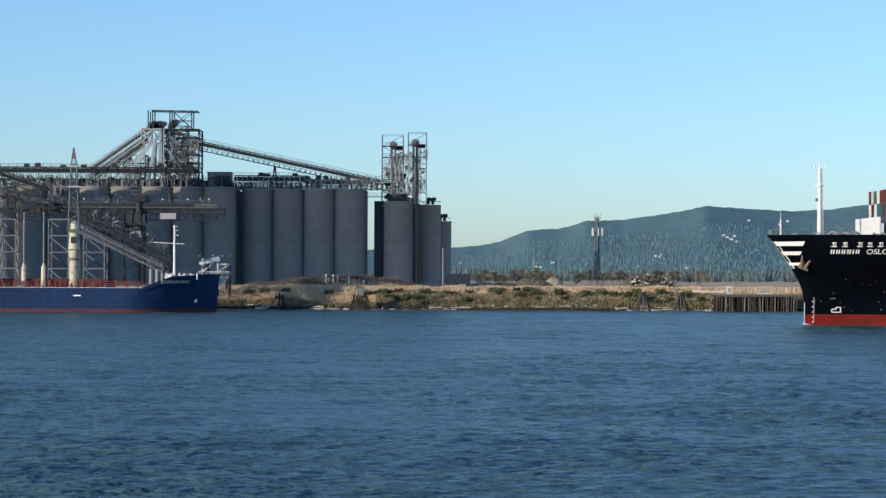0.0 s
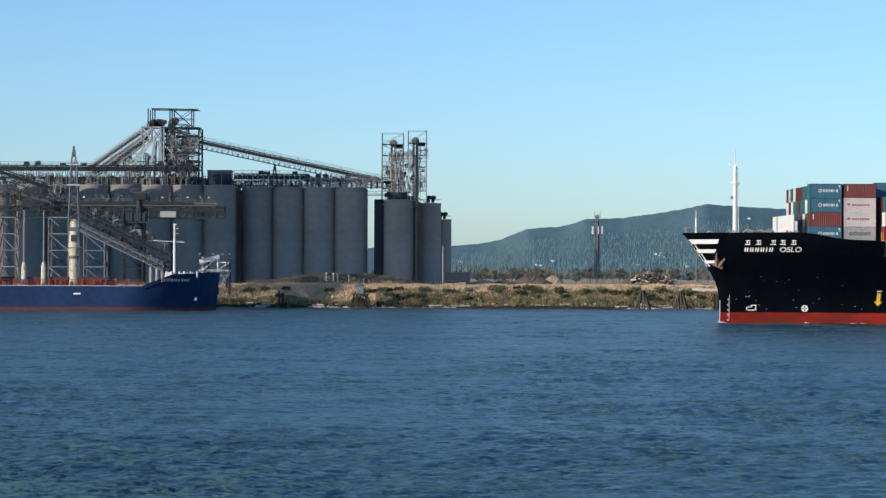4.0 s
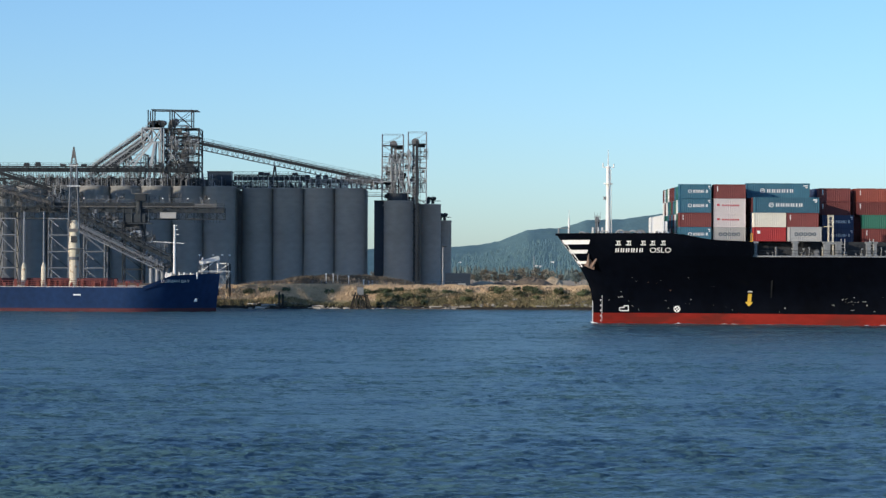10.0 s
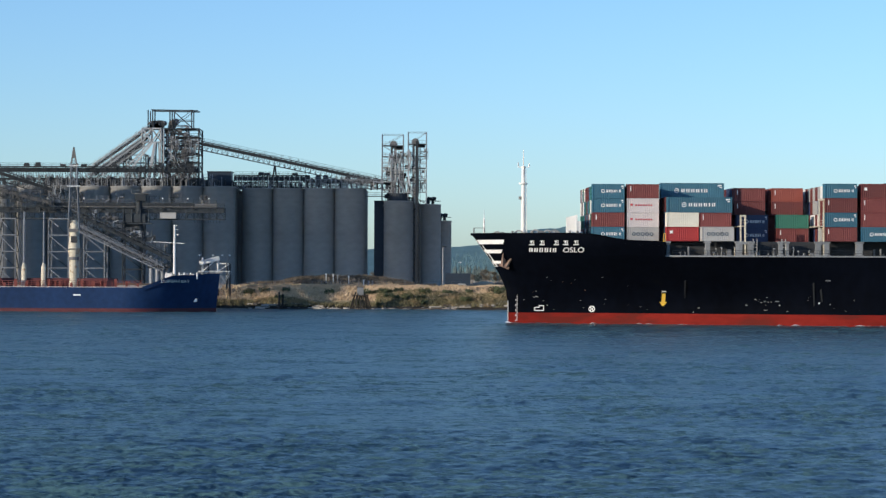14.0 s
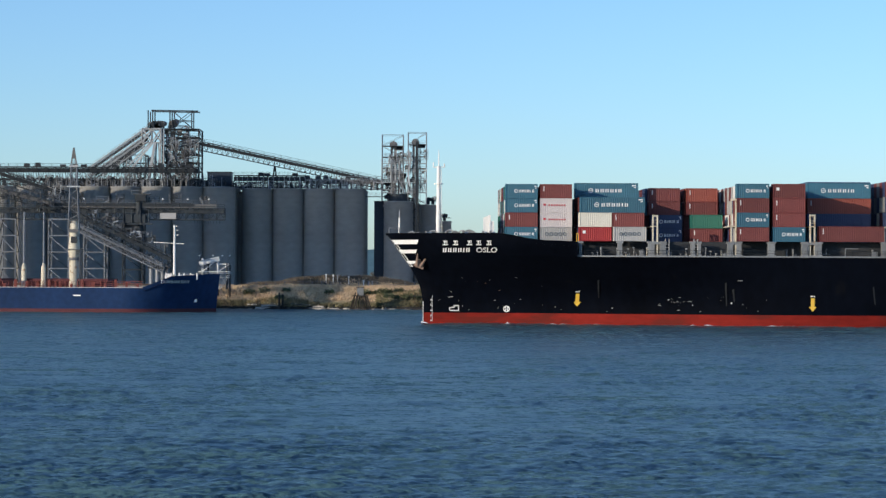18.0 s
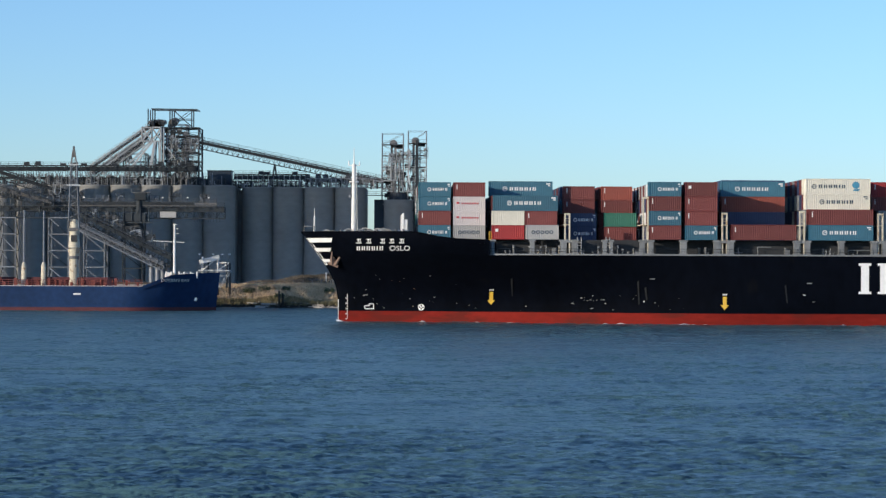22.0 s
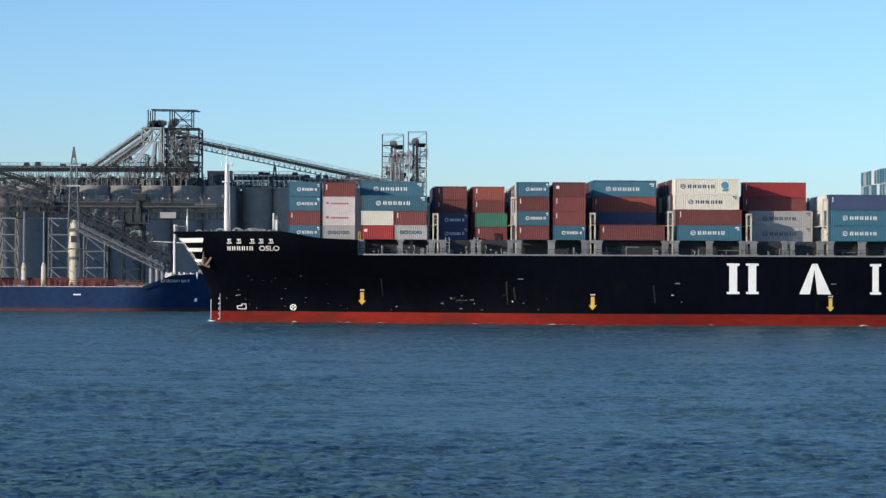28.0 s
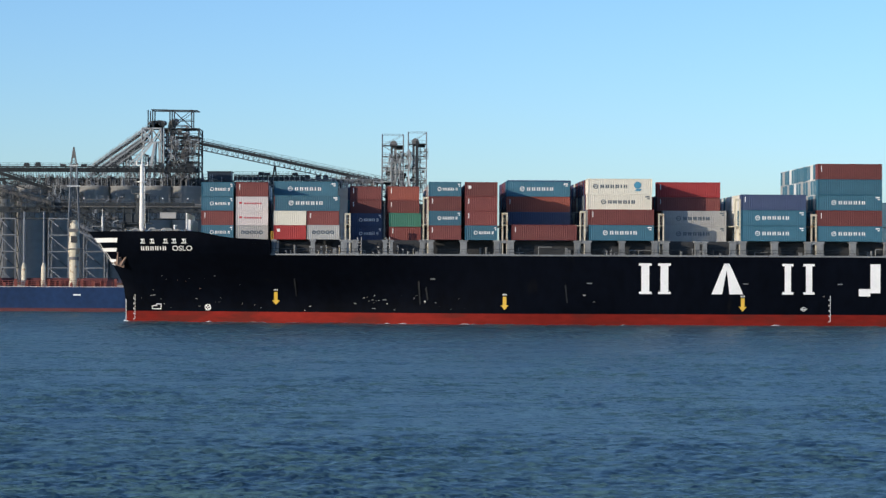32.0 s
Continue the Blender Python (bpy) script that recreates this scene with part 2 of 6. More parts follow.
def loft(rows, close=False):
    """A skin over equal rows of points."""
    bm = bmesh.new()
    g = [[bm.verts.new(p) for p in r] for r in rows]
    for r, s in zip(g, g[1:]):
        m = len(r)
        for i in range(m if close else m - 1):
            j = (i + 1) % m
            bm.faces.new((r[i], r[j], s[j], s[i]))
    return bm


def smooth(ob):
    for p in ob.data.polygons:
        p.use_smooth = True
    return ob


def grid_mesh(name, X, Y, Z):
    """A mesh from three arrays of one shape."""
    h, w = X.shape
    me = bpy.data.meshes.new(name)
    co = np.stack([X, Y, Z], -1).reshape(-1, 3).astype(np.float32)
    idx = np.arange(h * w).reshape(h, w)
    q = np.stack([idx[:-1, :-1], idx[:-1, 1:], idx[1:, 1:], idx[1:, :-1]], -1).reshape(-1, 4)
    me.vertices.add(len(co))
    me.vertices.foreach_set("co", co.ravel())
    me.loops.add(q.size)
    me.loops.foreach_set("vertex_index", q.ravel().astype(np.int32))
    me.polygons.add(len(q))
    me.polygons.foreach_set("loop_start", np.arange(0, q.size, 4, dtype=np.int32))
    me.polygons.foreach_set("use_smooth", np.ones(len(q), bool))
    me.update()
    me.validate()
    return me


def wavy(X, Y, size, seed, octaves=4):
    """Smooth random relief, -1 to 1, from sums of turned sines."""
    r = np.random.RandomState(seed)
    out = np.zeros_like(X)
    for o in range(octaves):
        for _ in range(4):
            k, a, f = 2 * math.pi / size * 2 ** o * r.uniform(0.6, 1.5), r.uniform(0, math.pi), r.uniform(0, 6.28)
            out += np.sin((X * math.cos(a) + Y * math.sin(a)) * k + f) * 0.5 ** o
    return out / 3.5


# ---- the setting ----
rng = random.Random(7)


def build_water():
    rows, cols = 640, 760
    y = 1.0 / np.linspace(1 / 62.0, 1 / 668.0, rows)
    s = np.linspace(-1, 1, cols)
    u = 0.27 * s + 1.3 * s ** 5
    Y = np.repeat(y[:, None], cols, 1)
    X = (Y + 150.0) * u[None, :]
    Z = np.zeros_like(X)
    r = np.random.RandomState(5)
    for _ in range(46):
        wl = 0.55 * 2 ** r.uniform(0, 2.1)
        a = r.normal(-1.3, 0.55)
        k = 2 * math.pi / wl
        ph = (X * math.cos(a) + Y * math.sin(a)) * k + r.uniform(0, 6.28)
        Z += (np.sin(ph) + 0.3 * np.cos(2 * ph)) * 0.009 * wl
    for _ in range(14):
        wl = r.uniform(4.5, 15.0)
        a = r.normal(-1.5, 0.35)
        Z += np.sin((X * math.cos(a) + Y * math.sin(a)) * (2 * math.pi / wl) + r.uniform(0, 6.28)) * 0.003 * wl
    gust = 0.75 + 0.45 * wavy(X, Y * 0.6, 60.0, 3, 3)
    Z = Z * gust
    me = grid_mesh("water", X, Y, Z)
    ob = part_of("water", me, "water", None)
    ob["kind"] = "structure"
    return tagged(ob, "wind-ruffled dark blue river water", "water")


def shore_line(X):
    return 651.0 + 2.0 * wavy(X, X * 0, 70.0, 11, 3)


def ground_height(X, Y):
    shore = shore_line(X)
    rise = np.clip((Y - shore) / (13.0 + 3.0 * wavy(X, X * 0 + 3, 45.0, 12, 2)), -0.5, 1.0)
    z = np.where(rise > 0, 5.5 * (np.clip(rise, 0, 1) ** 0.6), rise * 5.0)
    z = z + np.clip(rise, 0, 1) * (0.35 * wavy(X, Y, 14.0, 13, 3) + 0.25)
    berm = np.exp(-((Y - 700.0) / 9.0) ** 2) * np.clip((X + 57.0) / 18.0, 0, 1) * np.clip((-7.0 - X) / 10.0, 0, 1)
    return z + berm * (2.7 + 0.3 * wavy(X, Y, 18.0, 14, 2))


def build_ground():
    y = np.concatenate([np.linspace(640, 720, 90), np.linspace(724, 1000, 40), np.geomspace(1020, 4900, 40)])
    s = np.linspace(-1, 1, 420)
    X, Y = np.meshgrid(150 * s + 2400 * s ** 5, y)
    X = X * np.clip(Y / 900.0, 1.0, 2.0)
    me = grid_mesh("ground", X, Y, ground_height(X, Y))
    ob = part_of("ground", me, "ground", None)
    tagged(ob, "river bank of dry golden and green grass over brown soil", "ground", kind="structure")


def ground_material():
    """Dry grass on the flat, greener growth on the bank, dark wet mud along the water."""
    m = surface("bank_ground", (0.58, 0.42, 0.26), 0.95, scale=2.5, vary=0.4, bump=0.6, depth=0.4, stain=(0.2, 0.17, 0.08), chance=-0.01)
    n, l = m.node_tree.nodes, m.node_tree.links
    b = n["Principled BSDF"]
    dry = b.inputs["Base Color"].links[0].from_socket
    geo, sep = n.new("ShaderNodeNewGeometry"), n.new("ShaderNodeSeparateXYZ")
    l.new(geo.outputs["Position"], sep.inputs[0])
    for low, high, colour in ((1.4, 3.2, (0.17, 0.15, 0.07, 1)), (0.7, 1.5, (0.03, 0.026, 0.021, 1))):
        step, mix = n.new("ShaderNodeMapRange"), n.new("ShaderNodeMix")
        step.inputs["From Min"].default_value, step.inputs["From Max"].default_value = low, high
        l.new(sep.outputs[2], step.inputs["Value"])
        mix.data_type = "RGBA"
        mix.inputs[6].default_value = colour
        l.new(step.outputs[0], mix.inputs[0])
        l.new(dry, mix.inputs[7])
        dry = mix.outputs[2]
    l.new(dry, b.inputs["Base Color"])
    return m


M["ground"] = ground_material()


def build_near_bank():
    X, Y = np.meshgrid(np.linspace(-700, 700, 60), np.linspace(-120, 70, 24))
    Z = 7.2 - np.clip((Y - 12) / 50.0, 0, 1) * 9.0 + 0.2 * wavy(X, Y, 20.0, 21, 2)
    ob = part_of("near_bank", grid_mesh("near_bank", X, Y, Z), "ground", None)
    tagged(ob, "grassy bank on the near side of the river", "ground", kind="structure")


def hill_height(X, Y):
    xs = (-2600, -900, -300, -125, 15, 62, 94, 141, 192, 211, 239, 295, 351, 398, 435, 510, 576, 641, 697, 733, 1500, 2600)
    zs = (90, 70, 48, 52, 56, 60, 67, 86, 89, 94, 103, 103.5, 112, 120, 128, 123, 120, 123, 131, 134, 141, 110)
    far = np.clip((Y - 2500.0) / 1500.0, 0, 1)
    ridge = np.interp(X * (4000.0 / np.maximum(Y, 2500.0)), xs, zs) * (Y / 4000.0)
    shape = np.where(Y < 4000, far ** 1.3, np.clip(1.0 - (Y - 4000.0) / 900.0, 0, 1))
    lump = wavy(X, Y, 420.0, 31, 4) * 3.0 * far * np.clip((3950 - Y) / 400.0, 0, 1)
    return 4.0 + shape * (ridge - 4.0) + lump


def build_hills():
    y = np.concatenate([np.linspace(2450, 3900, 70), np.linspace(3920, 4080, 6), np.linspace(4150, 4850, 6)])
    X, Y = np.meshgrid(np.linspace(-2400, 2400, 640), y)
    Z = hill_height(X, Y)
    r = np.random.RandomState(9)
    Z += r.uniform(-1, 1, Z.shape) * 0.7 * np.clip((Y - 2600) / 300.0, 0, 1)
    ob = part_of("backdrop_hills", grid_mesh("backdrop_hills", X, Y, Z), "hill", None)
    tagged(ob, "long forested hills behind the river plain, haze painted into their blue-green", "hills", kind="structure")


def cone_tree(bm, x, y, z, h, r, seg=5):
    for i in range(3):
        b, t = z + h * (0.1 + 0.27 * i), z + h * (0.5 + 0.25 * i)
        w = r * (1.0 - 0.27 * i)
        top = bm.verts.new((x, y, t))
        k0 = rng.uniform(0, 6)
        ring = [bm.verts.new((x + w * rng.uniform(0.7, 1.1) * math.cos(k0 + 6.283 * j / seg), y + w * rng.uniform(0.7, 1.1) * math.sin(k0 + 6.283 * j / seg), b)) for j in range(seg)]
        for j in range(seg):
            bm.faces.new((ring[j], ring[(j + 1) % seg], top))


def build_woods():
    bm = bmesh.new()
    for _ in range(1100):
        y = rng.uniform(1600, 2700)
        x = rng.uniform(-0.02, 0.22) * y if rng.random() < 0.8 else rng.uniform(-0.3, 0.3) * y
        cone_tree(bm, x, y, 4.5, rng.uniform(4, 13) * (y / 2000), rng.uniform(2.0, 4.5))
    slope = bmesh.new()
    for _ in range(7000):
        y = 2540.0 + 1150.0 * rng.random() ** 1.5
        x = rng.uniform(0.0, 0.22) * y
        z = float(hill_height(np.array([[x]]), np.array([[y]]))[0, 0])
        cone_tree(slope, x, y, z - 1.0, rng.uniform(4.0, 8.5), rng.uniform(0.9, 1.7), 4)
    single("hillside_trees", slope, "far_tree", "conifers scattered over the lower hillside, haze painted into their colour", "woods", kind="stuff")
    single("far_woods", bm, "conifer", "dark belt of conifers at the foot of the hills", "woods", kind="stuff")


def blob_leaves(bm, centre, radius, count, leaf, flat=0.8):
    """A clump of small leaf-sized facets round a centre."""
    c = Vector(centre)
    for _ in range(count):
        d = Vector((rng.gauss(0, 1), rng.gauss(0, 1), rng.gauss(0, 1) * flat)).normalized() * radius * rng.uniform(0.5, 1.05)
        p = c + d
        a = Vector((rng.gauss(0, 1), rng.gauss(0, 1), rng.gauss(0, 1))).normalized()
        b = a.orthogonal().normalized()
        s = leaf * rng.uniform(0.6, 1.3)
        v = [bm.verts.new(p + a * s), bm.verts.new(p + b * s), bm.verts.new(p - a * s), bm.verts.new(p - b * s)]
        bm.faces.new(v[:3])
        bm.faces.new((v[0], v[2], v[3]))


def tree(h, material, seed, name="tree", label="broad-leaved tree with an uneven olive crown on the plain"):
    rng.seed(seed)
    t = thing(name, label, "tree", group="trees behind the bank")
    bm = bmesh.new()
    rod(bm, (0, 0, -0.3), (0.1 * h * rng.uniform(-0.3, 0.3), 0, h * 0.55), h * 0.03, h * 0.012, 6)
    for i in range(5):
        k, z0 = rng.uniform(0, 6.28), h * rng.uniform(0.2, 0.5)
        rod(bm, (0, 0, z0), (math.cos(k) * h * 0.25, math.sin(k) * h * 0.25, z0 + h * rng.uniform(0.15, 0.35)), h * 0.012, h * 0.004, 5)
    part("trunk", bm, "bark", t)
    bm = bmesh.new()
    for i in range(12):
        k, q = rng.uniform(0, 6.28), h * rng.uniform(0.0, 0.3)
        z = h * rng.uniform(0.3, 0.88)
        blob_leaves(bm, (math.cos(k) * q, math.sin(k) * q, z), h * rng.uniform(0.1, 0.2), 46, h * 0.035)
    part("crown", bm, material, t)
    return t


def bush(r, seed, material="leaf"):
    rng.seed(seed)
    t = thing("bush", "low green willow bush on the river bank", "bush", group="bushes along the bank")
    bm = bmesh.new()
    for i in range(6):
        k = 1.05 * i
        rod(bm, (0, 0, -0.2), (math.cos(k) * r * 0.6, math.sin(k) * r * 0.5, r * 0.7), 0.06, 0.02, 4)
    part("stems", bm, "bark", t)
    bm = bmesh.new()
    for i in range(9):
        k = rng.uniform(0, 6.28)
        blob_leaves(bm, (math.cos(k) * r * 0.6, math.sin(k) * r * 0.5, r * rng.uniform(0.3, 0.75)), r * 0.4, 40, 0.16)
    part("leaves", bm, material, t)
    return t


def gz(x, y):
    return float(ground_height(np.array([[float(x)]]), np.array([[float(y)]]))[0, 0])


def build_plants():
    kinds = [tree(4.6 + 0.8 * i, "leaf_olive", 41 + i) for i in range(3)] + [tree(5.2, "conifer", 51)]
    spots = [(rng.uniform(8, 115), rng.uniform(940, 1180)) for _ in range(70)] + [(rng.uniform(-30, 10), rng.uniform(900, 1100)) for _ in range(8)]
    for i, (x, y) in enumerate(spots):
        m = pose(x, y, gz(x, y), 0, 0, rng.uniform(0, 360))
        src = kinds[i % 4]
        if i < 4:
            src.matrix_basis = m
        else:
            copy_thing(src, m)
    shrubs = [bush(1.5, 61), bush(2.0, 62), bush(1.2, 63)]
    rng.seed(77)
    for i in range(64):
        x = rng.uniform(-24, 75) if i < 54 else rng.uniform(-56, 100)
        y = 653.4 + rng.uniform(-0.8, 6.5)
        m = pose(x, y, gz(x, y) - 0.1, 0, 0, rng.uniform(0, 360))
        if i < 3:
            shrubs[i].matrix_basis = m
        else:
            copy_thing(shrubs[i % 3], m)
    # tufts of grass: dry above, greener below
    for name, mat, count, lo, hi, tall, label in (("dry_grass", "grass_dry", 38000, 0.2, 3.0, 0.55, "tall dry golden grass covering the bank"), ("green_grass", "grass_green", 24000, 0.0, 0.62, 0.6, "green reeds and weeds along the waterline"), ("berm_scrub", "scrub", 15000, 2.75, 4.3, 0.75, "brown brambles and dead weeds on the earth berm, darkened for its shade")):
        r = np.random.RandomState(len(name))
        verts, faces = [], []
        X = r.uniform(-75, 125, count)
        Y = shore_line(X) + 0.4 + r.uniform(lo, hi, count) * 13.0
        if mat == "grass_green":
            keep = (wavy(X[None], Y[None], 30.0, 44, 3)[0] > -0.75) & ((X > -18) | (Y < 653.6))
        elif mat == "scrub":
            keep = (X > -58) & (X < -2)
        else:
            keep = wavy(X[None], Y[None], 40.0, 45, 3)[0] > -0.95
        Z = ground_height(X[None], Y[None])[0]
        for x, y, z in zip(X[keep], Y[keep], Z[keep]):
            for _ in range(3):
                k, h = r.uniform(0, 3.14), tall * r.uniform(0.5, 1.3)
                dx, dy = 0.17 * math.cos(k), 0.17 * math.sin(k)
                lx, ly = r.uniform(-0.4, 0.4), r.uniform(-0.4, 0.4)
                px, py = r.uniform(-0.35, 0.35, 2)
                n = len(verts)
                verts += [(x + px - dx, y + py - dy, z - 0.15), (x + px + dx, y + py + dy, z - 0.15), (x + px + lx, y + py + ly, z + h)]
                faces.append((n, n + 1, n + 2))
        me = bpy.data.meshes.new(name)
        me.from_pydata(verts, [], faces)
        tagged(part_of(name, me, mat, None), label, "grass", kind="stuff")


build_near_bank()
build_ground()
build_hills()
build_woods()
build_plants()
river = build_water()


# ---- the container ship ----
BEAM, DECK, BOOT = 20.2, 13.0, 2.06
LENGTH = 276.0


def stem_at(z):
    """How far the stem leans forward at the height z."""
    return float(np.interp(z, (-2, 3.6, 6.3, 8.5, 10.6, 12.8, 15.5, 17.4), (0, 0, -0.3, -1.1, -2.3, -3.8, -5.8, -7.2)))


def half_breadth(a, z):
    A = max(0.0, a - stem_at(z))
    s, u = min(1.0, A / 75.0), min(1.0, A / 60.0)
    low = BEAM * (0.35 * s + 0.65 * (0.5 - 0.5 * math.cos(math.pi * s)))
    high = BEAM * (1 - (1 - u) ** 2.3) ** 0.7
    t = math.sin(math.pi / 2 * min(1.0, max(0.0, z) / 16.5)) ** 3
    b = low * (1 - t) + high * t
    aft = max(0.0, (a - 225.0) / (LENGTH - 225.0))
    return max(0.02, b * (1 - (0.75 if z < 3 else 0.35) * aft ** 2.2))


def hull_skin(levels, side, top=None, last=LENGTH, count=110):
    """The skin of one side between heights; the stations crowd towards the bow."""
    rows = []
    for f in levels:
        row = []
        for i in range(count + 1):
            s = (i / count) ** 1.7
            z = f
            if top:
                a0 = stem_at(DECK) + (last - stem_at(DECK)) * s
                z = DECK + (top(a0) - DECK) * f
            a = stem_at(z) + (last - stem_at(z)) * s
            row.append((a, side * half_breadth(a, z), z))
        rows.append(row)
    return loft(rows)


def rail_top(a):
    return float(np.interp(a, (-8, 13.5, 16.0, 19.0, 22.0, 26.0, 28.6), (17.35, 17.3, 17.0, 16.35, 15.95, 15.8, 15.7)))


def decal(name, parent, shapes, material, lift=0.05, label=""):
    """Paint on the near side of the hull: outlines of (a, z) laid on the skin."""
    bm = bmesh.new()
    for pts in shapes:
        bm.faces.new([bm.verts.new((a, -half_breadth(a, z) - lift, z)) for a, z in pts])
    return part(name, bm, material, parent, label)


def rect(a0, a1, z0, z1):
    return [(a0, z0), (a1, z0), (a1, z1), (a0, z1)]


def disc(a, z, r, n=18):
    return [(a + r * math.cos(6.2832 * i / n), z + r * math.sin(6.2832 * i / n)) for i in range(n)]


def ring(a, z, r, w, n=18):
    out = []
    for i in range(n):
        p, q = 6.2832 * i / n, 6.2832 * (i + 1) / n
        out.append([(a + r * math.cos(p), z + r * math.sin(p)), (a + r * math.cos(q), z + r * math.sin(q)), (a + (r - w) * math.cos(q), z + (r - w) * math.sin(q)), (a + (r - w) * math.cos(p), z + (r - w) * math.sin(p))])
    return out


def build_ship():
    ship = thing("container_ship", "black-hulled container ship with a red waterline band, under way and loaded", "ship")
    for side in (-1, 1):
        ob = part("hull_side", hull_skin((2.06, 3.5, 5, 6.5, 8, 9.5, 11, 12, DECK), side), "hull_black", ship, "black painted hull side with scuffs")
        smooth(ob)
        smooth(part("boot_topping", hull_skin((-2.0, -0.5, 0.8, 2.06), side), "hull_red", ship, "red painted band at the waterline"))
        smooth(part("bulwark", hull_skin((0, 0.25, 0.5, 0.75, 1.0), side, rail_top, 28.5, 40), "hull_black", ship, "raised black bow plating"))
        smooth(part("bulwark_rim", loft([[(a, side * (half_breadth(a, rail_top(a)) - w), rail_top(a) + e) for a in [stem_at(17.4) + 35.0 * (i / 40) ** 1.5 for i in range(41)] if a < 28.5] for w, e in ((-0.04, -0.06), (-0.04, 0.06), (0.3, 0.06), (0.3, -0.4))]), "hull_black", ship))
    part("transom", cube(LENGTH - 0.3, LENGTH, -13, 13, 0, DECK), "hull_black", ship)
    stations = [28.5 + (LENGTH - 28.5) * i / 60 for i in range(61)]
    part("main_deck", loft([[(a, -half_breadth(a, DECK) + 0.02, DECK - 0.03) for a in stations], [(a, half_breadth(a, DECK) - 0.02, DECK - 0.03) for a in stations]]), "deck_dark", ship, "dark weather deck")
    st = [stem_at(16) + 0.4 + (33.5) * (i / 30) for i in range(31)]
    st = [a for a in st if a < 28.5]
    part("forecastle_deck", loft([[(a, -half_breadth(a, 15.5) + 0.05, min(16.0, rail_top(a) - 0.8)) for a in st], [(a, half_breadth(a, 15.5) - 0.05, min(16.0, rail_top(a) - 0.8)) for a in st]]), "deck_dark", ship)
    part("forecastle_bulkhead", cube(28.35, 28.5, -17.2, 17.2, DECK - 0.1, 15.6), "hull_black", ship)
    # pale line of the deck edge
    part("deck_edge", loft([[(a, -half_breadth(a, DECK) - e, DECK + w) for a in stations[:-6]] for e, w in ((0.06, -0.14), (0.06, 0.14), (-0.25, 0.14))]), "deck_grey", ship, "grey steel deck edge")
    for z in (0.6, 1.1):
        part("rail", loft([[(a, -half_breadth(a, DECK) + 0.2 - e, DECK + z + w) for a in stations[:-6]] for e, w in ((0.02, 0), (-0.02, 0.03), (-0.02, -0.03), (0.02, 0))]), "steel_dark", ship, "thin dark guard rail")
    bm = bmesh.new()
    rod(bm, (0, 0, 0), (0, 0, 1.15), 0.032, seg=4)
    post = bpy.data.meshes.new("rail_post")
    bm.to_mesh(post)
    bm.free()
    for i in range(76):
        a = 30.0 + 1.6 * i
        part_of("rail_post", post, "steel_dark", ship, at=(a, -half_breadth(a, DECK) + 0.2, DECK))
    # bow stripes
    for z0, z1, back in ((15.25, 16.1, -1.05), (13.5, 14.2, -1.3), (11.5, 12.05, -1.2)):
        f = [(stem_at(z0) + 0.15, z0), (back - 0.2, z0), (back, z1), (stem_at(z1) + 0.15, z1)]
        n = 8
        lo = [(f[0][0] + (f[1][0] - f[0][0]) * i / n, z0) for i in range(n + 1)]
        hi = [(f[3][0] + (f[2][0] - f[3][0]) * i / n, z1) for i in range(n + 1)]
        decal("bow_stripe", ship, [[lo[i], lo[i + 1], hi[i + 1], hi[i]] for i in range(n)], "mark", 0.07, "white stripe painted on the bow")
    zs = [10.9 + 0.25 * i for i in range(22)]
    decal("stem_stripe", ship, [[(stem_at(p) + 0.02, p), (stem_at(p) + 0.55, p), (stem_at(q) + 0.55, q), (stem_at(q) + 0.02, q)] for p, q in zip(zs, zs[1:])], "mark", 0.06)
    decal("stem_line", ship, [[(0.02, z), (0.13, z), (0.13, z + 1), (0.02, z + 1)] for z in (0.3, 1.3, 2.3, 3.3)], "mark", 0.04)
    # bower anchor in its recess
    an = part("anchor", rod(bmesh.new(), (0.0, 0.3, 0.2), (-0.1, -0.1, -1.0), 0.3, 0.42, 10), "anchor", ship, "rust-brown bower anchor")
    an.location = (-0.75, -half_breadth(-0.6, 12.0) - 0.4, 12.1)
    for p, q in (((-0.5, -0.2, -1.0), (-0.4, -0.8, 1.35)), ((0.2, -0.2, -1.15), (1.5, -0.8, 0.9))):
        part("fluke", rod(bmesh.new(), p, q, 0.42, 0.1, 6), "anchor", an)
    part("crown_plate", rods([((-1.1, -0.15, -0.75), (0.75, -0.15, -1.5))], 0.5), "anchor", an)
    part("hawse_pipe", rod(bmesh.new(), (0.0, 0.15, 0.4), (0.0, 0.9, 0.5), 0.6, seg=12), "hull_black", an)
    # lettering of the bow, as plain bars and shapes
    x = 3.6
    for i in range(6):
        w = 0.36 if i == 4 else 0.74
        shapes = [rect(x, x + 0.24, 13.72, 14.5)] + ([] if i == 4 else [rect(x + 0.4, x + 0.64, 13.72, 14.5)])
        decal("name_bar", ship, shapes, "mark")
        x += w + 0.2
    for a in (3.5, 5.4, 8.0, 9.7, 11.6):
        decal("script_bar", ship, [rect(a + 0.1, a + 0.9, 15.72, 15.88), rect(a + 0.3, a + 0.52, 15.3, 15.72), rect(a, a + 1.0, 15.02, 15.2), rect(a + 0.7, a + 0.86, 15.3, 15.6)], "mark")
    cu = bpy.data.curves.new("name_word", "FONT")
    cu.body, cu.size, cu.offset = "OSLO", 1.4, 0.012
    tmp = new("name_word", cu)
    bpy.context.view_layer.update()
    me = bpy.data.meshes.new_from_object(tmp.evaluated_get(bpy.context.evaluated_depsgraph_get()))
    bpy.data.objects.remove(tmp)
    wide = max(v.co.x for v in me.vertices)
    for v in me.vertices:
        a, z = 9.75 + v.co.x * 3.9 / wide, 13.68 + v.co.y * 0.93
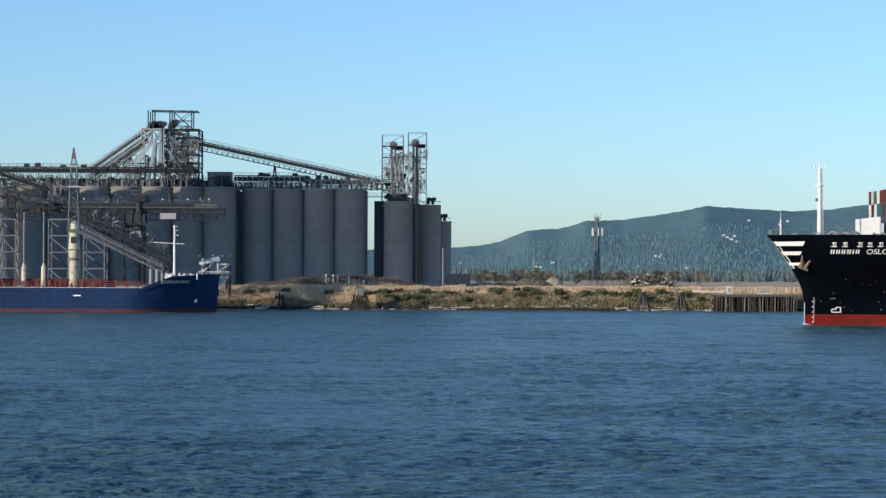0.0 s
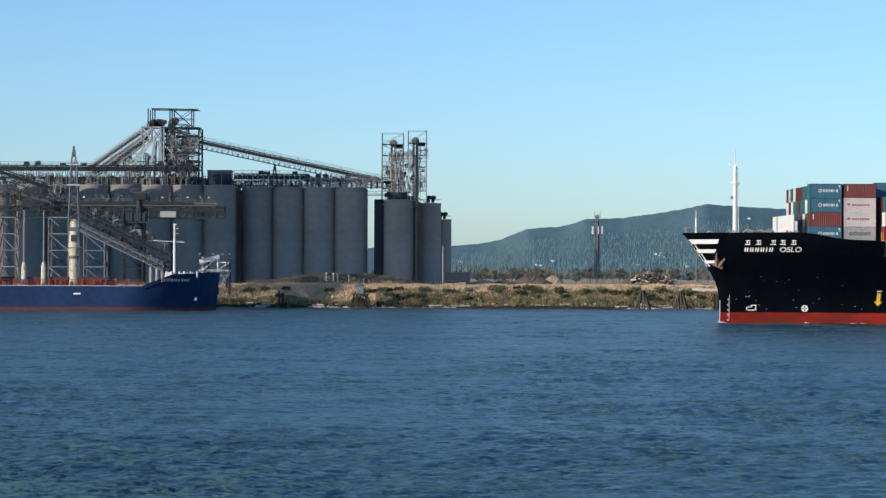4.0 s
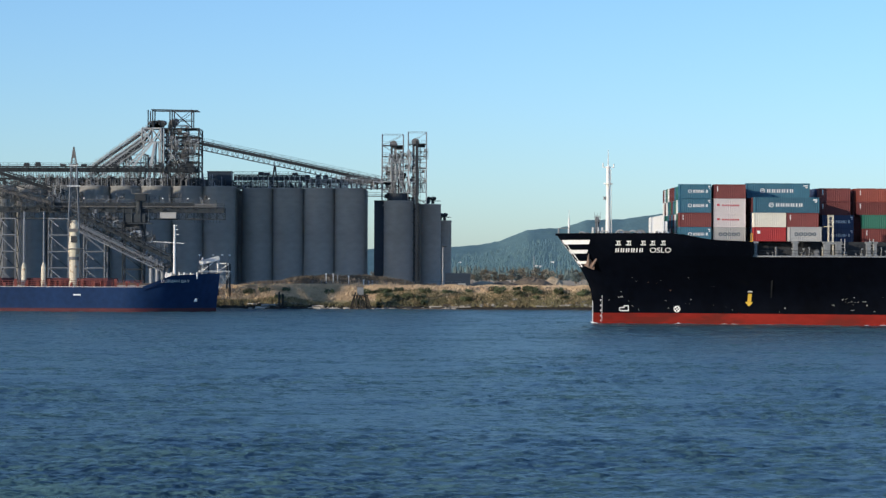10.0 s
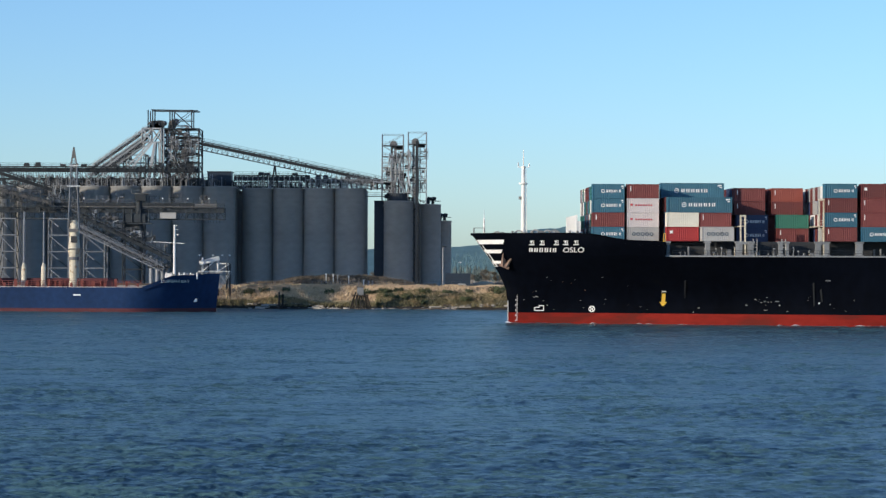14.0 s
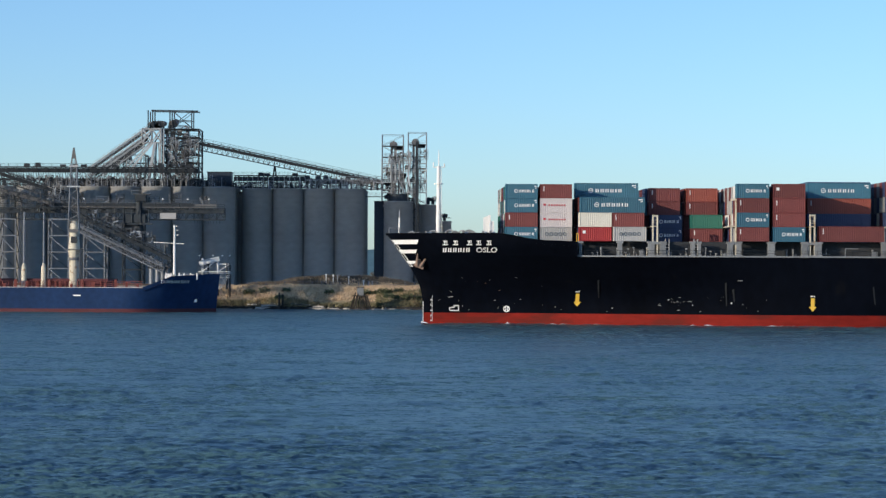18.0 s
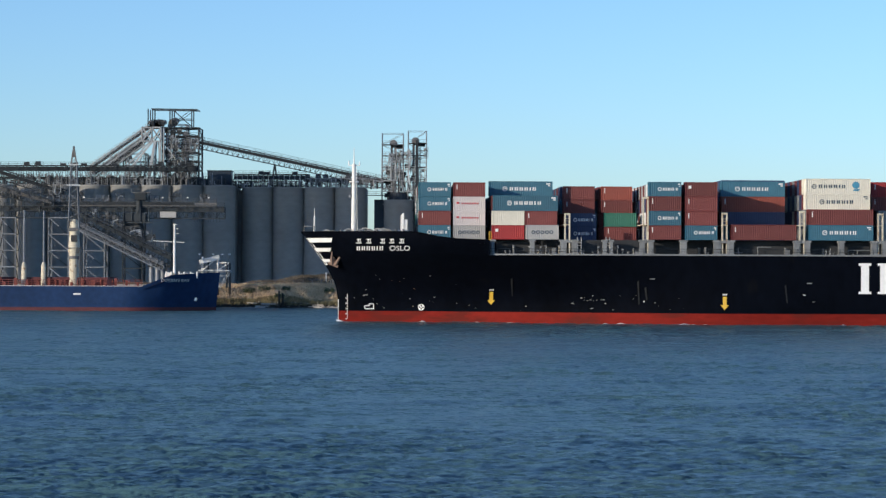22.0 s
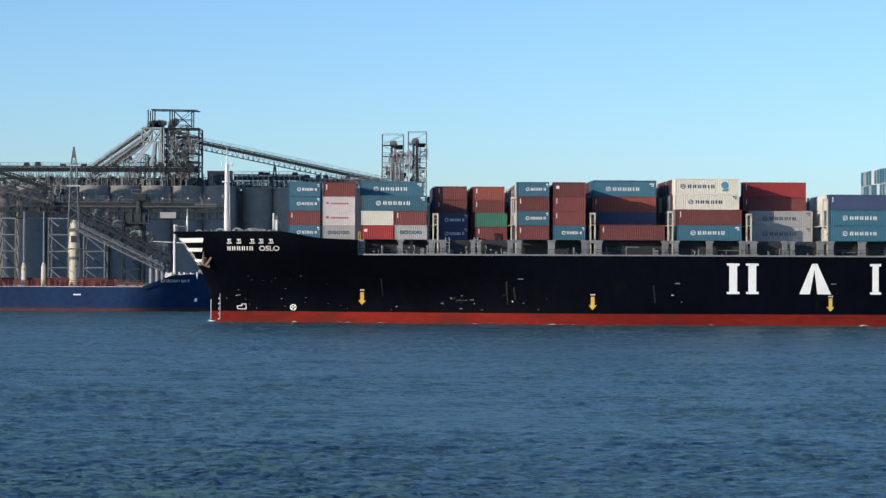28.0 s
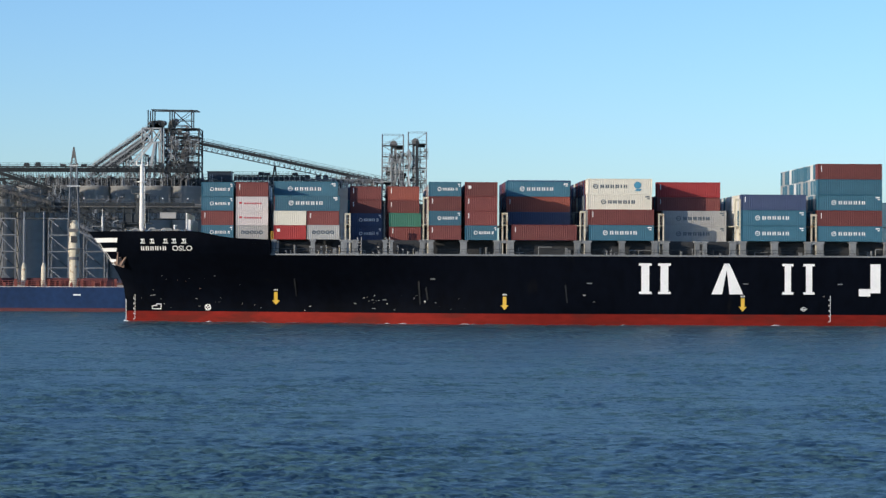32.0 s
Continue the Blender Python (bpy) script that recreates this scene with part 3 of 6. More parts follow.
        v.co = (a, -half_breadth(a, z) - 0.07, z)
    part_of("name_word", me, "mark", ship, "white lettering of the ship's name")
    # tug arrows
    for a, z in ((29.35, 3.3), (72.4, 2.65), (117.1, 2.5), (161.0, 2.5)):
        decal("tug_arrow", ship, [[(a - 0.34, z + 1.0), (a + 0.34, z + 1.0), (a + 0.34, z + 2.6), (a - 0.34, z + 2.6)], [(a - 0.74, z + 1.0), (a, z + 0.1), (a + 0.74, z + 1.0)]], "yellow", label="yellow arrow painted on the hull")
        decal("arrow_caption", ship, [rect(a - 0.4 + 0.3 * i, a - 0.2 + 0.3 * i, z + 2.85, z + 3.1) for i in range(3)], "mark")
    # bulb and thruster signs
    decal("thruster_sign", ship, ring(16.1, 2.85, 0.62, 0.16) + [[(16.1 + 0.5 * math.cos(k), 2.85 + 0.5 * math.sin(k)), (16.1 + 0.5 * math.cos(k + 0.7), 2.85 + 0.5 * math.sin(k + 0.7)), (16.1, 2.85)] for k in (0.4, 1.97, 3.54, 5.11)], "mark", label="white thruster sign")
    decal("bulb_sign", ship, [rect(5.3, 7.0, 2.4, 2.56), rect(6.84, 7.0, 2.56, 3.5), rect(6.0, 6.84, 3.34, 3.5), rect(6.0, 6.16, 3.0, 3.34), rect(5.3, 6.0, 3.0, 3.16), rect(5.14, 5.3, 2.5, 3.1)], "mark", label="white bulbous bow sign")
    for a, z0, n in ((1.6, 0.4, 5), (133.4, 0.7, 5)):
        for i in range(n):
            decal("draft_mark", ship, [rect(a - 0.1, a + 0.1, z0 + 1.0 * i, z0 + 0.22 + 1.0 * i)], "mark")
        decal("draft_line", ship, [rect(a + 0.2, a + 0.27, z0, z0 + n)], "mark")
    decal("load_mark", ship, ring(128.6, 3.1, 0.4, 0.1) + [rect(127.9, 129.3, 3.05, 3.15)], "mark")
    # the owner's name amidships as plain white shapes
    z0, z1 = 5.85, 11.6

    def stem_shape(p, q):
        return [rect(p, q, z0 + 0.45, z1 - 0.45), rect(p - 0.45, q + 0.45, z0, z0 + 0.45), rect(p - 0.45, q + 0.45, z1 - 0.45, z1)]
    big = [stem_shape(98.0, 99.5) + stem_shape(101.6, 103.1), [[(111.2, z0), (113.2, z0), (114.3, z1), (113.6, z1)], [(114.6, z0), (117.2, z0), (114.6, z1), (113.9, z1)]], stem_shape(125.0, 126.2) + stem_shape(129.0, 130.2), [rect(141.2, 143.1, z0 + 0.3, z1), rect(139.0, 141.2, z0 - 0.3, z0 + 1.1)], stem_shape(155.0, 157.2), stem_shape(166.0, 167.6) + stem_shape(170.2, 171.8)]
    for shapes in big:
        decal("large_letter_shape", ship, shapes, "mark", 0.06, "large white painted shape on the hull side")
    # scuffs and small plates
    rng.seed(3)
    for i in range(44):
        a, z = rng.choice((rng.gauss(13, 5), rng.gauss(50, 3), rng.gauss(46, 2), rng.gauss(61, 5), rng.uniform(20, 140))), rng.uniform(2.4, 5.6)
        s, w = rng.uniform(0.06, 0.2), rng.choice((0.6, 1.5, 2.5, 3.5))
        a = max(3.0, a)
        decal("scuff", ship, [[(a, z), (a + s * w, z + rng.uniform(-0.1, 0.1)), (a + s * w * rng.uniform(0.7, 1.2), z + s * rng.uniform(0.5, 1.2)), (a + rng.uniform(-0.1, 0.1), z + s * rng.uniform(0.3, 1.0))]], rng.choice(("deck_grey", "silver", "pale")), 0.04, "bare scuffed patch of hull")
    for i in range(26):
        a, z = rng.uniform(3.0, 24.0), rng.uniform(3.4, 9.0)
        s = rng.uniform(0.05, 0.14)
        decal("scuff", ship, [[(a, z), (a + 2.6 * s, z + rng.uniform(-0.1, 0.1)), (a + 2.2 * s, z + s), (a + 0.3 * s, z + 0.8 * s)]], rng.choice(("deck_grey", "silver", "anchor")), 0.04, "bare scuffed patch of hull")
    for a, z0, z1 in ((56.6, 3.6, 8.2), (58.0, 4.4, 7.0), (33.2, 5.0, 8.6), (84.0, 4.0, 7.6)):
        decal("rub_streak", ship, [[(a, z0), (a + 0.22, z0 + 0.2), (a - 0.1, z1), (a - 0.4, z1 - 0.3)]], "hull_streak", 0.04, "faint rubbed streak on the hull")
    for a, z in ((58.5, 8.4), (87.8, 7.7), (117.2, 7.7), (135, 7.7)):
        decal("pilot_plate", ship, [rect(a, a + 0.95, z, z + 0.2)], "deck_grey")
    # foremast
    mast = part("foremast", rod(bmesh.new(), (3.0, 0, 16.0), (3.0, 0, 30.5), 0.5, 0.36, 14), "white", ship, "white tubular foremast")
    part("topmast", rod(bmesh.new(), (3.0, 0, 30.4), (3.0, 0, 33.7), 0.13, 0.05, 6), "white", mast)
    part("crosstree", rods([((3.0, -1.2, 30.2), (3.0, 1.2, 30.2)), ((2.0, 0, 30.3), (4.1, 0, 30.3)), ((2.0, 0, 30.3), (2.0, 0, 31.2)), ((4.1, 0, 30.3), (4.1, 0, 31.0))], 0.16), "white", mast)
    part("platform", rod(bmesh.new(), (3.0, 0, 27.0), (3.0, 0, 27.2), 0.9, seg=12), "white", mast)
    part("ladder", rods([((3.7, -0.25, 16.2), (3.5, -0.25, 30.0)), ((3.7, 0.25, 16.2), (3.5, 0.25, 30.0))], 0.07), "white", mast)
    part("masthead_light", rod(bmesh.new(), (2.3, -0.2, 24.0), (2.3, -0.2, 24.6), 0.25, seg=8), "deck_grey", mast)
    # jackstaff and its brackets, right forward
    staff = part("jackstaff", rod(bmesh.new(), (-4.6, 0, 16.0), (-4.6, 0, 20.4), 0.24, 0.16, 8), "white", ship, "short white jackstaff at the bow")
    part("staff_top", rod(bmesh.new(), (-4.6, 0, 20.3), (-4.6, 0, 21.9), 0.07, 0.04, 6), "white", staff)
    part("bow_cage", rods([((-6.6, y, 17.2), (-6.6, y, 18.4)) for y in (-1, 0, 1)] + [((-6.6, -1, 18.4), (-6.6, 1, 18.4)), ((-6.6, -1, 18.4), (-4.6, -1.4, 18.4)), ((-4.6, -1.4, 17.2), (-4.6, -1.4, 18.4))], 0.12), "deck_grey", ship)
    # mooring gear on the forecastle
    for a, y, r in ((6.0, -5.0, 0.9), (8.6, -6.2, 1.1), (9.6, 4.0, 1.1), (-1.0, 0.8, 0.7), (1.2, -2.6, 0.6)):
        drum = part("winch_drum", rod(bmesh.new(), (a, y - 0.8, 17.0), (a, y + 0.8, 17.0), r * 0.75, seg=12), "deck_grey", ship, "grey mooring winch drum")
        for e in (-0.85, 0.85):
            part("flange", rod(bmesh.new(), (a, y + e - 0.05, 17.0), (a, y + e + 0.05, 17.0), r, seg=14), "deck_grey", drum)
        part("winch_bed", cube(a - 0.9, a + 0.9, y - 1.2, y + 1.2, 15.9, 16.5), "deck_dark", ship)
    for a in (0.5, 4.2, 7.3, 11.0, 12.4):
        y = -half_breadth(a, 16.5) + 1.2
        part("bollard", rod(bmesh.new(), (a, y, 15.9), (a, y, 17.75), 0.22, seg=8), "deck_grey", ship)
        part("vent_cowl", rod(bmesh.new(), (a + 0.7, y + 0.6, 15.9), (a + 0.7, y + 0.6, 17.6), 0.3, 0.35, 8), "white", ship)
    # breakwater in front of the first bay
    bw = part("breakwater", cube(12.3, 12.55, -11.0, 11.0, 16.0, 20.8), "white", ship, "white steel breakwater across the foredeck")
    for a, z, r in ((-2.2, 16.9, 0.8), (2.0, 17.0, 0.95), (5.2, 17.1, 1.0), (7.6, 17.1, 0.9)):
        part("rope_reel", loft([[(a + q * math.cos(0.3927 * k), -2.0 + e, z + q * math.sin(0.3927 * k)) for k in range(16)] for q, e in ((r, 0.0), (r + 0.12, 0.06), (r, 0.12), (r - 0.16, 0.06))] + [[(a + r * math.cos(0.3927 * k), -2.0, z + r * math.sin(0.3927 * k)) for k in range(16)]], True), "silver", ship, "pale rope reel on the foredeck")
    for i in range(9):
        part("stiffener", cube(12.55, 13.2, -10.8 + 2.7 * i - 0.06, -10.8 + 2.7 * i + 0.06, 16.0, 19.6), "white", bw)
    # wave at the stem
    part("bow_foam", loft([[(-0.35 + 1.5 * i / 8, -0.25 - 0.08 * i, 0.4 * (1 - i / 9) * f) for i in range(9)] for f in (0.1, 1.0, 0.2)] + [[(-0.35 + 1.5 * i / 8, -0.6 - 0.1 * i, 0.04) for i in range(9)]]), "foam", ship, "small white bow wave")
    rng.seed(8)
    for i in range(11):
        a = rng.choice((rng.uniform(3, 30), rng.uniform(30, 75), rng.uniform(60, 130)))
        y = -half_breadth(a, 0.2)
        l, h = rng.uniform(0.3, 1.1), rng.uniform(0.08, 0.28)
        part("foam_crest", loft([[(a - l, y - 0.02, 0.0), (a, y - 0.02, h), (a + l, y - 0.02, 0.0)], [(a - l, y - 0.35, 0.02), (a, y - 0.3, h * 0.7), (a + l, y - 0.35, 0.02)], [(a - l, y - 0.7, 0.0), (a, y - 0.8, 0.03), (a + l, y - 0.7, 0.0)]]), "foam", ship)
    return ship


ship = build_ship()


def hatch_and_lashing(ship):
    """Hatch coamings, container pedestals and lashing bridges between the bays."""
    part("hatch_coaming", cube(30.0, 42.5, -12.5, 12.5, DECK - 0.05, 15.78), "deck_dark", ship)
    part("hatch_coaming", cube(43.5, 72.0, -16.0, 16.0, DECK - 0.05, 15.78), "deck_dark", ship)
    part("hatch_coaming", cube(73.0, 250.0, -17.2, 17.2, DECK - 0.05, 15.78), "deck_dark", ship)
    for a, w in ((29.2, 0.6), (36.5, 0.8), (42.2, 0.9), (44.5, 0.9), (50.0, 0.7), (51.2, 0.5), (57.0, 0.9), (58.6, 0.9), (64.7, 1.2), (70.9, 1.0), (73.6, 1.0), (86.0, 1.0), (88.0, 1.0), (94.4, 1.0), (100.6, 1.0), (102.7, 1.1), (108.6, 0.8), (110.0, 0.8), (115.3, 1.1), (117.2, 1.1), (123.2, 1.2), (129.5, 1.1), (131.8, 1.2), (138.0, 1.1), (144.5, 1.1), (146.8, 1.1)):
        y = -half_breadth(a, DECK) + 0.35
        p = part("pedestal", cube(a - w / 2, a + w / 2, y, y + 1.2, DECK - 0.05, 15.75), "deck_grey", ship, "grey steel container pedestal")
        part("foot", cube(a - w / 2 - 0.15, a + w / 2 + 0.15, y - 0.08, y + 1.3, DECK - 0.05, DECK + 0.3), "deck_grey", p)
        part("head", cube(a - w / 2 - 0.2, a + w / 2 + 0.2, y - 0.08, y + 1.3, 15.45, 15.8), "deck_grey", p)
    for a0, a1 in ((42.2, 44.5), (57.0, 58.6), (70.9, 73.6), (86.0, 88.0), (100.6, 102.7), (108.6, 110.0), (115.3, 117.2), (129.5, 131.8), (144.5, 146.8)):
        y = -half_breadth((a0 + a1) / 2, DECK) + 0.42
        pb = part("portal_beam", cube(a0, a1, y, y + 1.0, 15.25, 15.7), "deck_grey", ship, "grey beam closing the top of a pedestal pair")
        for b0, b1 in ((a0, a0 + 0.3 * (a1 - a0)), (a1 - 0.3 * (a1 - a0), a1)):
            part("cheek", cube(b0, b1, y + 0.04, y + 0.95, DECK, 15.25), "deck_grey", pb)
        part("gusset", cube(a0, a1, y + 0.05, y + 0.9, DECK, DECK + 0.3), "deck_grey", pb)
    for a, top in ((43.0, 20.4), (57.6, 23.5), (72.4, 20.6), (87.0, 21.0), (101.8, 20.6), (116.2, 23.4), (130.6, 20.6), (145.6, 20.6)):
        y0 = -half_breadth(a, DECK) + 0.6
        br = part("lashing_bridge", cube(a - 0.45, a + 0.45, y0, -y0, 18.6, 18.75), "cream", ship, "cream steel lashing bridge between bays")
        for e in (-0.42, 0.42):
            part("bridge_post", cube(a + e - 0.13, a + e + 0.13, y0, y0 + 0.35, DECK, top), "cream", br)
            part("bridge_post", cube(a + e - 0.13, a + e + 0.13, -y0 - 0.35, -y0, DECK, top), "cream", br)
        part("bridge_head", cube(a - 0.55, a + 0.55, y0 - 0.05, y0 + 0.4, top, top + 0.35), "cream", br)
        part("bridge_beam", cube(a - 0.4, a + 0.4, y0 + 0.02, y0 + 0.3, DECK + 2.6, DECK + 2.9), "deck_grey", br)
        part("bridge_rail", rods([((a - 0.42, y0 + 0.1, 19.8), (a + 0.42, y0 + 0.1, 19.8)), ((a - 0.42, y0 + 0.1, 19.3), (a + 0.42, y0 + 0.1, 19.3))], 0.07), "cream", br)
    rng.seed(14)
    for i in range(34):
        a = rng.choice((rng.uniform(44, 57), rng.uniform(31, 42), rng.uniform(59, 145)))
        y = -half_breadth(a, DECK) + rng.uniform(0.5, 1.6)
        h = rng.uniform(0.4, 1.7)
        g = part("deck_gear", rods([((a, y, DECK), (a + rng.uniform(-0.25, 0.25), y, DECK + h))], rng.uniform(0.06, 0.13)), rng.choice(("pale", "silver", "cream", "deck_grey")), ship, "small pale deck fitting")
        part("gear_head", cube(a - rng.uniform(0.06, 0.2), a + rng.uniform(0.06, 0.2), y - 0.12, y + 0.15, DECK + h - 0.15, DECK + h + 0.1), rng.choice(("silver", "deck_grey", "steel_dark")), g)
    for a0, n in ((50.2, 5), (44.9, 4)):
        y = -half_breadth(a0, DECK) + 0.5
        st = part("deck_ladder", rods([((a0, y, DECK), (a0, y, DECK + 3.3)), ((a0 + 0.7, y, DECK), (a0 + 0.7, y, DECK + 3.3))], 0.12), "silver", ship, "pale steel ladder between the bays")
        for k in range(n):
            part("rung", rods([((a0, y, DECK + 0.5 + 0.6 * k), (a0 + 0.7, y, DECK + 0.5 + 0.6 * k))], 0.08), "silver", st)
    rack = part("gear_rack", cube(28.55, 29.0, -14.2, -13.4, 15.75, 15.9), "yellow", ship, "yellow steel gear rack beside the first hatch")
    for e in (28.6, 28.95):
        part("upright", cube(e - 0.05, e + 0.05, -14.2, -14.1, 15.9, 17.3), "yellow", rack)
    part("top_rail", cube(28.55, 29.0, -14.2, -14.1, 17.2, 17.35), "yellow", rack)
    part("post", cube(28.65, 28.9, -14.0, -13.7, DECK, 15.75), "deck_grey", rack)
    # cell guides and small gear on deck
    rng.seed(12)
    for i in range(40):
        a = rng.uniform(31, 143)
        y = -half_breadth(a, DECK) + rng.uniform(1.2, 3.0)
        h = rng.uniform(0.5, 1.9)
        part(*rng.choice((("deck_vent", rod(bmesh.new(), (a, y, DECK), (a, y, DECK + h), 0.18, 0.24, 7), "deck_grey", ship), ("deck_locker", cube(a, a + rng.uniform(0.5, 1.2), y, y + 0.6, DECK, DECK + h * 0.8), "deck_grey", ship), ("deck_pipe", rods([((a, y, DECK + h), (a + 2.5, y, DECK + h)), ((a, y, DECK), (a, y, DECK + h))], 0.12), "deck_grey", ship))))


hatch_and_lashing(ship)


# ---- the containers ----
def corrugated(length, high, depth=0.032, pitch=0.34):
    """A ribbed side sheet, length by high, facing -y."""
    pts = []
    n = int(length / pitch)
    for i in range(n):
        a = length * i / n
        p = length / n
        pts += [(a, 0.0), (a + p * 0.3, 0.0), (a + p * 0.5, depth), (a + p * 0.8, depth)]
    pts.append((length, 0.0))
    return loft([[(px, py, 0.0) for px, py in pts], [(px, py, high) for px, py in pts]])


def keep_mesh(name, bm):
    me = bpy.data.meshes.new(name)
    bm.normal_update()
    bm.to_mesh(me)
    bm.free()
    return me


BOX = {}


def container_meshes(length, high):
    key = (length, high)
    if key not in BOX:
        W = 2.44
        frame_bm = bmesh.new()
        for x in (0.0, length - 0.16):
            for y in (0.0, W - 0.16):
                box(frame_bm, x, x + 0.16, y, y + 0.16, 0, high)
        for z in (0.0, high - 0.13):
            for y in (0.0, W - 0.14):
                box(frame_bm, 0.16, length - 0.16, y, y + 0.14, z, z + 0.13)
            for x in (0.0, length - 0.14):
                box(frame_bm, x, x + 0.14, 0.16, W - 0.16, z, z + 0.13)
        side = corrugated(length - 0.3, high - 0.24)
        bmesh.ops.translate(side, verts=side.verts, vec=(0.15, 0.04, 0.12))
        back = corrugated(length - 0.3, high - 0.24)
        bmesh.ops.translate(back, verts=back.verts, vec=(0.15, W - 0.1, 0.12))
        front = corrugated(W - 0.3, high - 0.24)
        bmesh.ops.rotate(front, verts=front.verts, matrix=Matrix.Rotation(radians(-90), 3, "Z"))
        bmesh.ops.translate(front, verts=front.verts, vec=(0.06, W - 0.15, 0.12))
        door = bmesh.new()
        box(door, length - 0.1, length - 0.05, 0.15, W / 2 - 0.02, 0.12, high - 0.12)
        box(door, length - 0.1, length - 0.05, W / 2 + 0.02, W - 0.15, 0.12, high - 0.12)
        for y in (0.45, 0.95, 1.5, 2.0):
            rod(door, (length - 0.02, y, 0.15), (length - 0.02, y, high - 0.15), 0.03, seg=5)
        roof = cube(0.1, length - 0.1, 0.1, W - 0.1, high - 0.08, high - 0.02)
        floor_bm = cube(0.1, length - 0.1, 0.1, W - 0.1, 0.05, 0.12)
        for x in (0.0, length - 0.18):
            for y in (-0.01, W - 0.15):
                for z in (-0.0, high - 0.12):
                    box(frame_bm, x - 0.01, x + 0.19, y, y + 0.17, z, z + 0.12)
        BOX[key] = {"frame": keep_mesh("frame", frame_bm), "side_panel": keep_mesh("side_panel", side), "far_panel": keep_mesh("side_panel", back), "front_panel": keep_mesh("front_panel", front), "doors": keep_mesh("doors", door), "roof": keep_mesh("roof", roof), "floor_plate": keep_mesh("floor_plate", floor_bm)}
    return BOX[key]


def lettering(kind, length, high):
    """Lettering and marks on the side as plain shapes: pairs of a name and outlines."""
    out = []
    mid = high * 0.5
    if kind in ("wide", "forward"):
        c = length * (0.25 if kind == "wide" else 0.12)
        out.append(("emblem", ring(c, mid, 0.46, 0.13) + [[(c - 0.2, mid - 0.12), (c + 0.25, mid + 0.05), (c + 0.2, mid + 0.16), (c - 0.25, mid)]]))
        x = c + length * 0.075
        for i in range(6):
            w = length * (0.02 if i == 4 else 0.05)
            shape = [rect(x, x + w * (1 if i == 4 else 0.36), mid - 0.33, mid + 0.33)]
            if i != 4:
                shape.append(rect(x + w * 0.64, x + w, mid - 0.33, mid + 0.33))
            out.append(("letter_bar", shape))
            x += w + length * 0.028
    elif kind == "small":
        out.append(("emblem", ring(length * 0.33, mid, 0.36, 0.12)))
        for i in range(6):
            x = length * (0.43 + 0.08 * i)
            out.append(("letter_bar", [rect(x, x + 0.13, mid - 0.27, mid + 0.27)] + ([] if i == 4 else [rect(x + 0.2, x + 0.33, mid - 0.27, mid + 0.27)])))
    elif kind == "five":
        for i in range(5):
            out.append(("letter_bar", ring(length * (0.17 + 0.14 * i) + 0.25, mid, 0.36, 0.15, 10)))
    elif kind == "line":
        out.append(("emblem", [rect(length * 0.1, length * 0.18, mid - 0.05, mid + 0.35)]))
        for i in range(7):
            x = length * (0.26 + 0.08 * i)
            out.append(("letter_bar", [rect(x, x + 0.3, mid - 0.1, mid + 0.22)]))
    elif kind == "plain":
        out.append(("number_bar", [rect(0.62, 0.76, high * 0.5, high * 0.85)]))
    elif kind == "tag":
        out.append(("emblem", [rect(length * 0.1, length * 0.19, mid + 0.1, mid + 0.65)]))
    if kind in ("wide", "small"):
        out.append(("number_bar", [rect(length * 0.9, length * 0.965, high * 0.8, high * 0.88), rect(length * 0.93, length * 0.965, high * 0.68, high * 0.75)]))
    return out


def flat_mesh(name, shapes):
    bm = bmesh.new()
    for pts in shapes:
        bm.faces.new([bm.verts.new((x, -0.012, z)) for x, z in pts])
    return keep_mesh(name, bm)


LOGO = {}
CARGO = []


def container(ship, a, row, tier_z, length, high, paint, logo=None, ink="logo_white"):
    """A steel box on the ship: row 0 stands outermost on the near side."""
    words = {"teal": "teal blue", "green": "green", "navy": "dark navy blue", "brick": "brown-red", "red": "bright red", "orange": "orange-red", "ivory": "ivory", "pale": "white", "rose": "pinkish white", "silver": "pale grey"}
    size = "forty-foot" if length > 8 else "twenty-foot"
    text = " with light lettering bars" if logo and ink == "logo_white" else " with coloured lettering bars" if logo else ""
    c = thing("shipping_container", "%s %s ribbed steel container%s" % (words[paint], size, text), "container", group="containers on the ship")
    me = container_meshes(length, high)
    for name in ("frame", "side_panel", "front_panel", "doors", "roof", "floor_plate"):
        part_of(name, me[name], paint, c)
    part_of("side_panel", me["far_panel"], paint, c)
    if logo:
        key = (logo, length, high)
        if key not in LOGO:
            LOGO[key] = [(n, flat_mesh(n, shapes)) for n, shapes in lettering(*key)]
        for n, shape in LOGO[key]:
            part_of(n, shape, ink, c)
    CARGO.append((c, Vector((a, -19.75 + 2.5 * row, tier_z))))
    return c


L20, L40, LOW, TALL = 6.06, 12.19, 2.59, 2.9
BASE = 15.85


def stack(a, rows, boxes, base=BASE, gap=0.03):
    """boxes from the bottom up: (paint, length, height, lettering, ink)."""
    z = base
    for i, b in enumerate(boxes):
        paint, length, high, logo, ink = b[:5]
        container(ship, a - 0.1 * (rows[i] - rows[0]), rows[i], z, length, high, paint, logo, ink)
        z += high + gap


W_, D_, R_ = "logo_white", "logo_dark", "logo_red"
MID = 2.68
stack(15.3, (3, 3, 3, 3), (("teal", L20, MID, "small", W_), ("brick", L20, MID, "plain", W_), ("teal", L20, MID, "small", W_), ("teal", L20, MID, "small", W_)))
stack(21.85, (3, 3, 3, 3), (("silver", L20, MID, "five", D_), ("rose", L20, MID, "line", R_), ("rose", L20, MID, "line", R_), ("brick", L20, MID, "plain", W_)))
stack(29.1, (2, 2), (("red", L20, MID, "tag", W_), ("ivory", L20, MID, None, W_)))
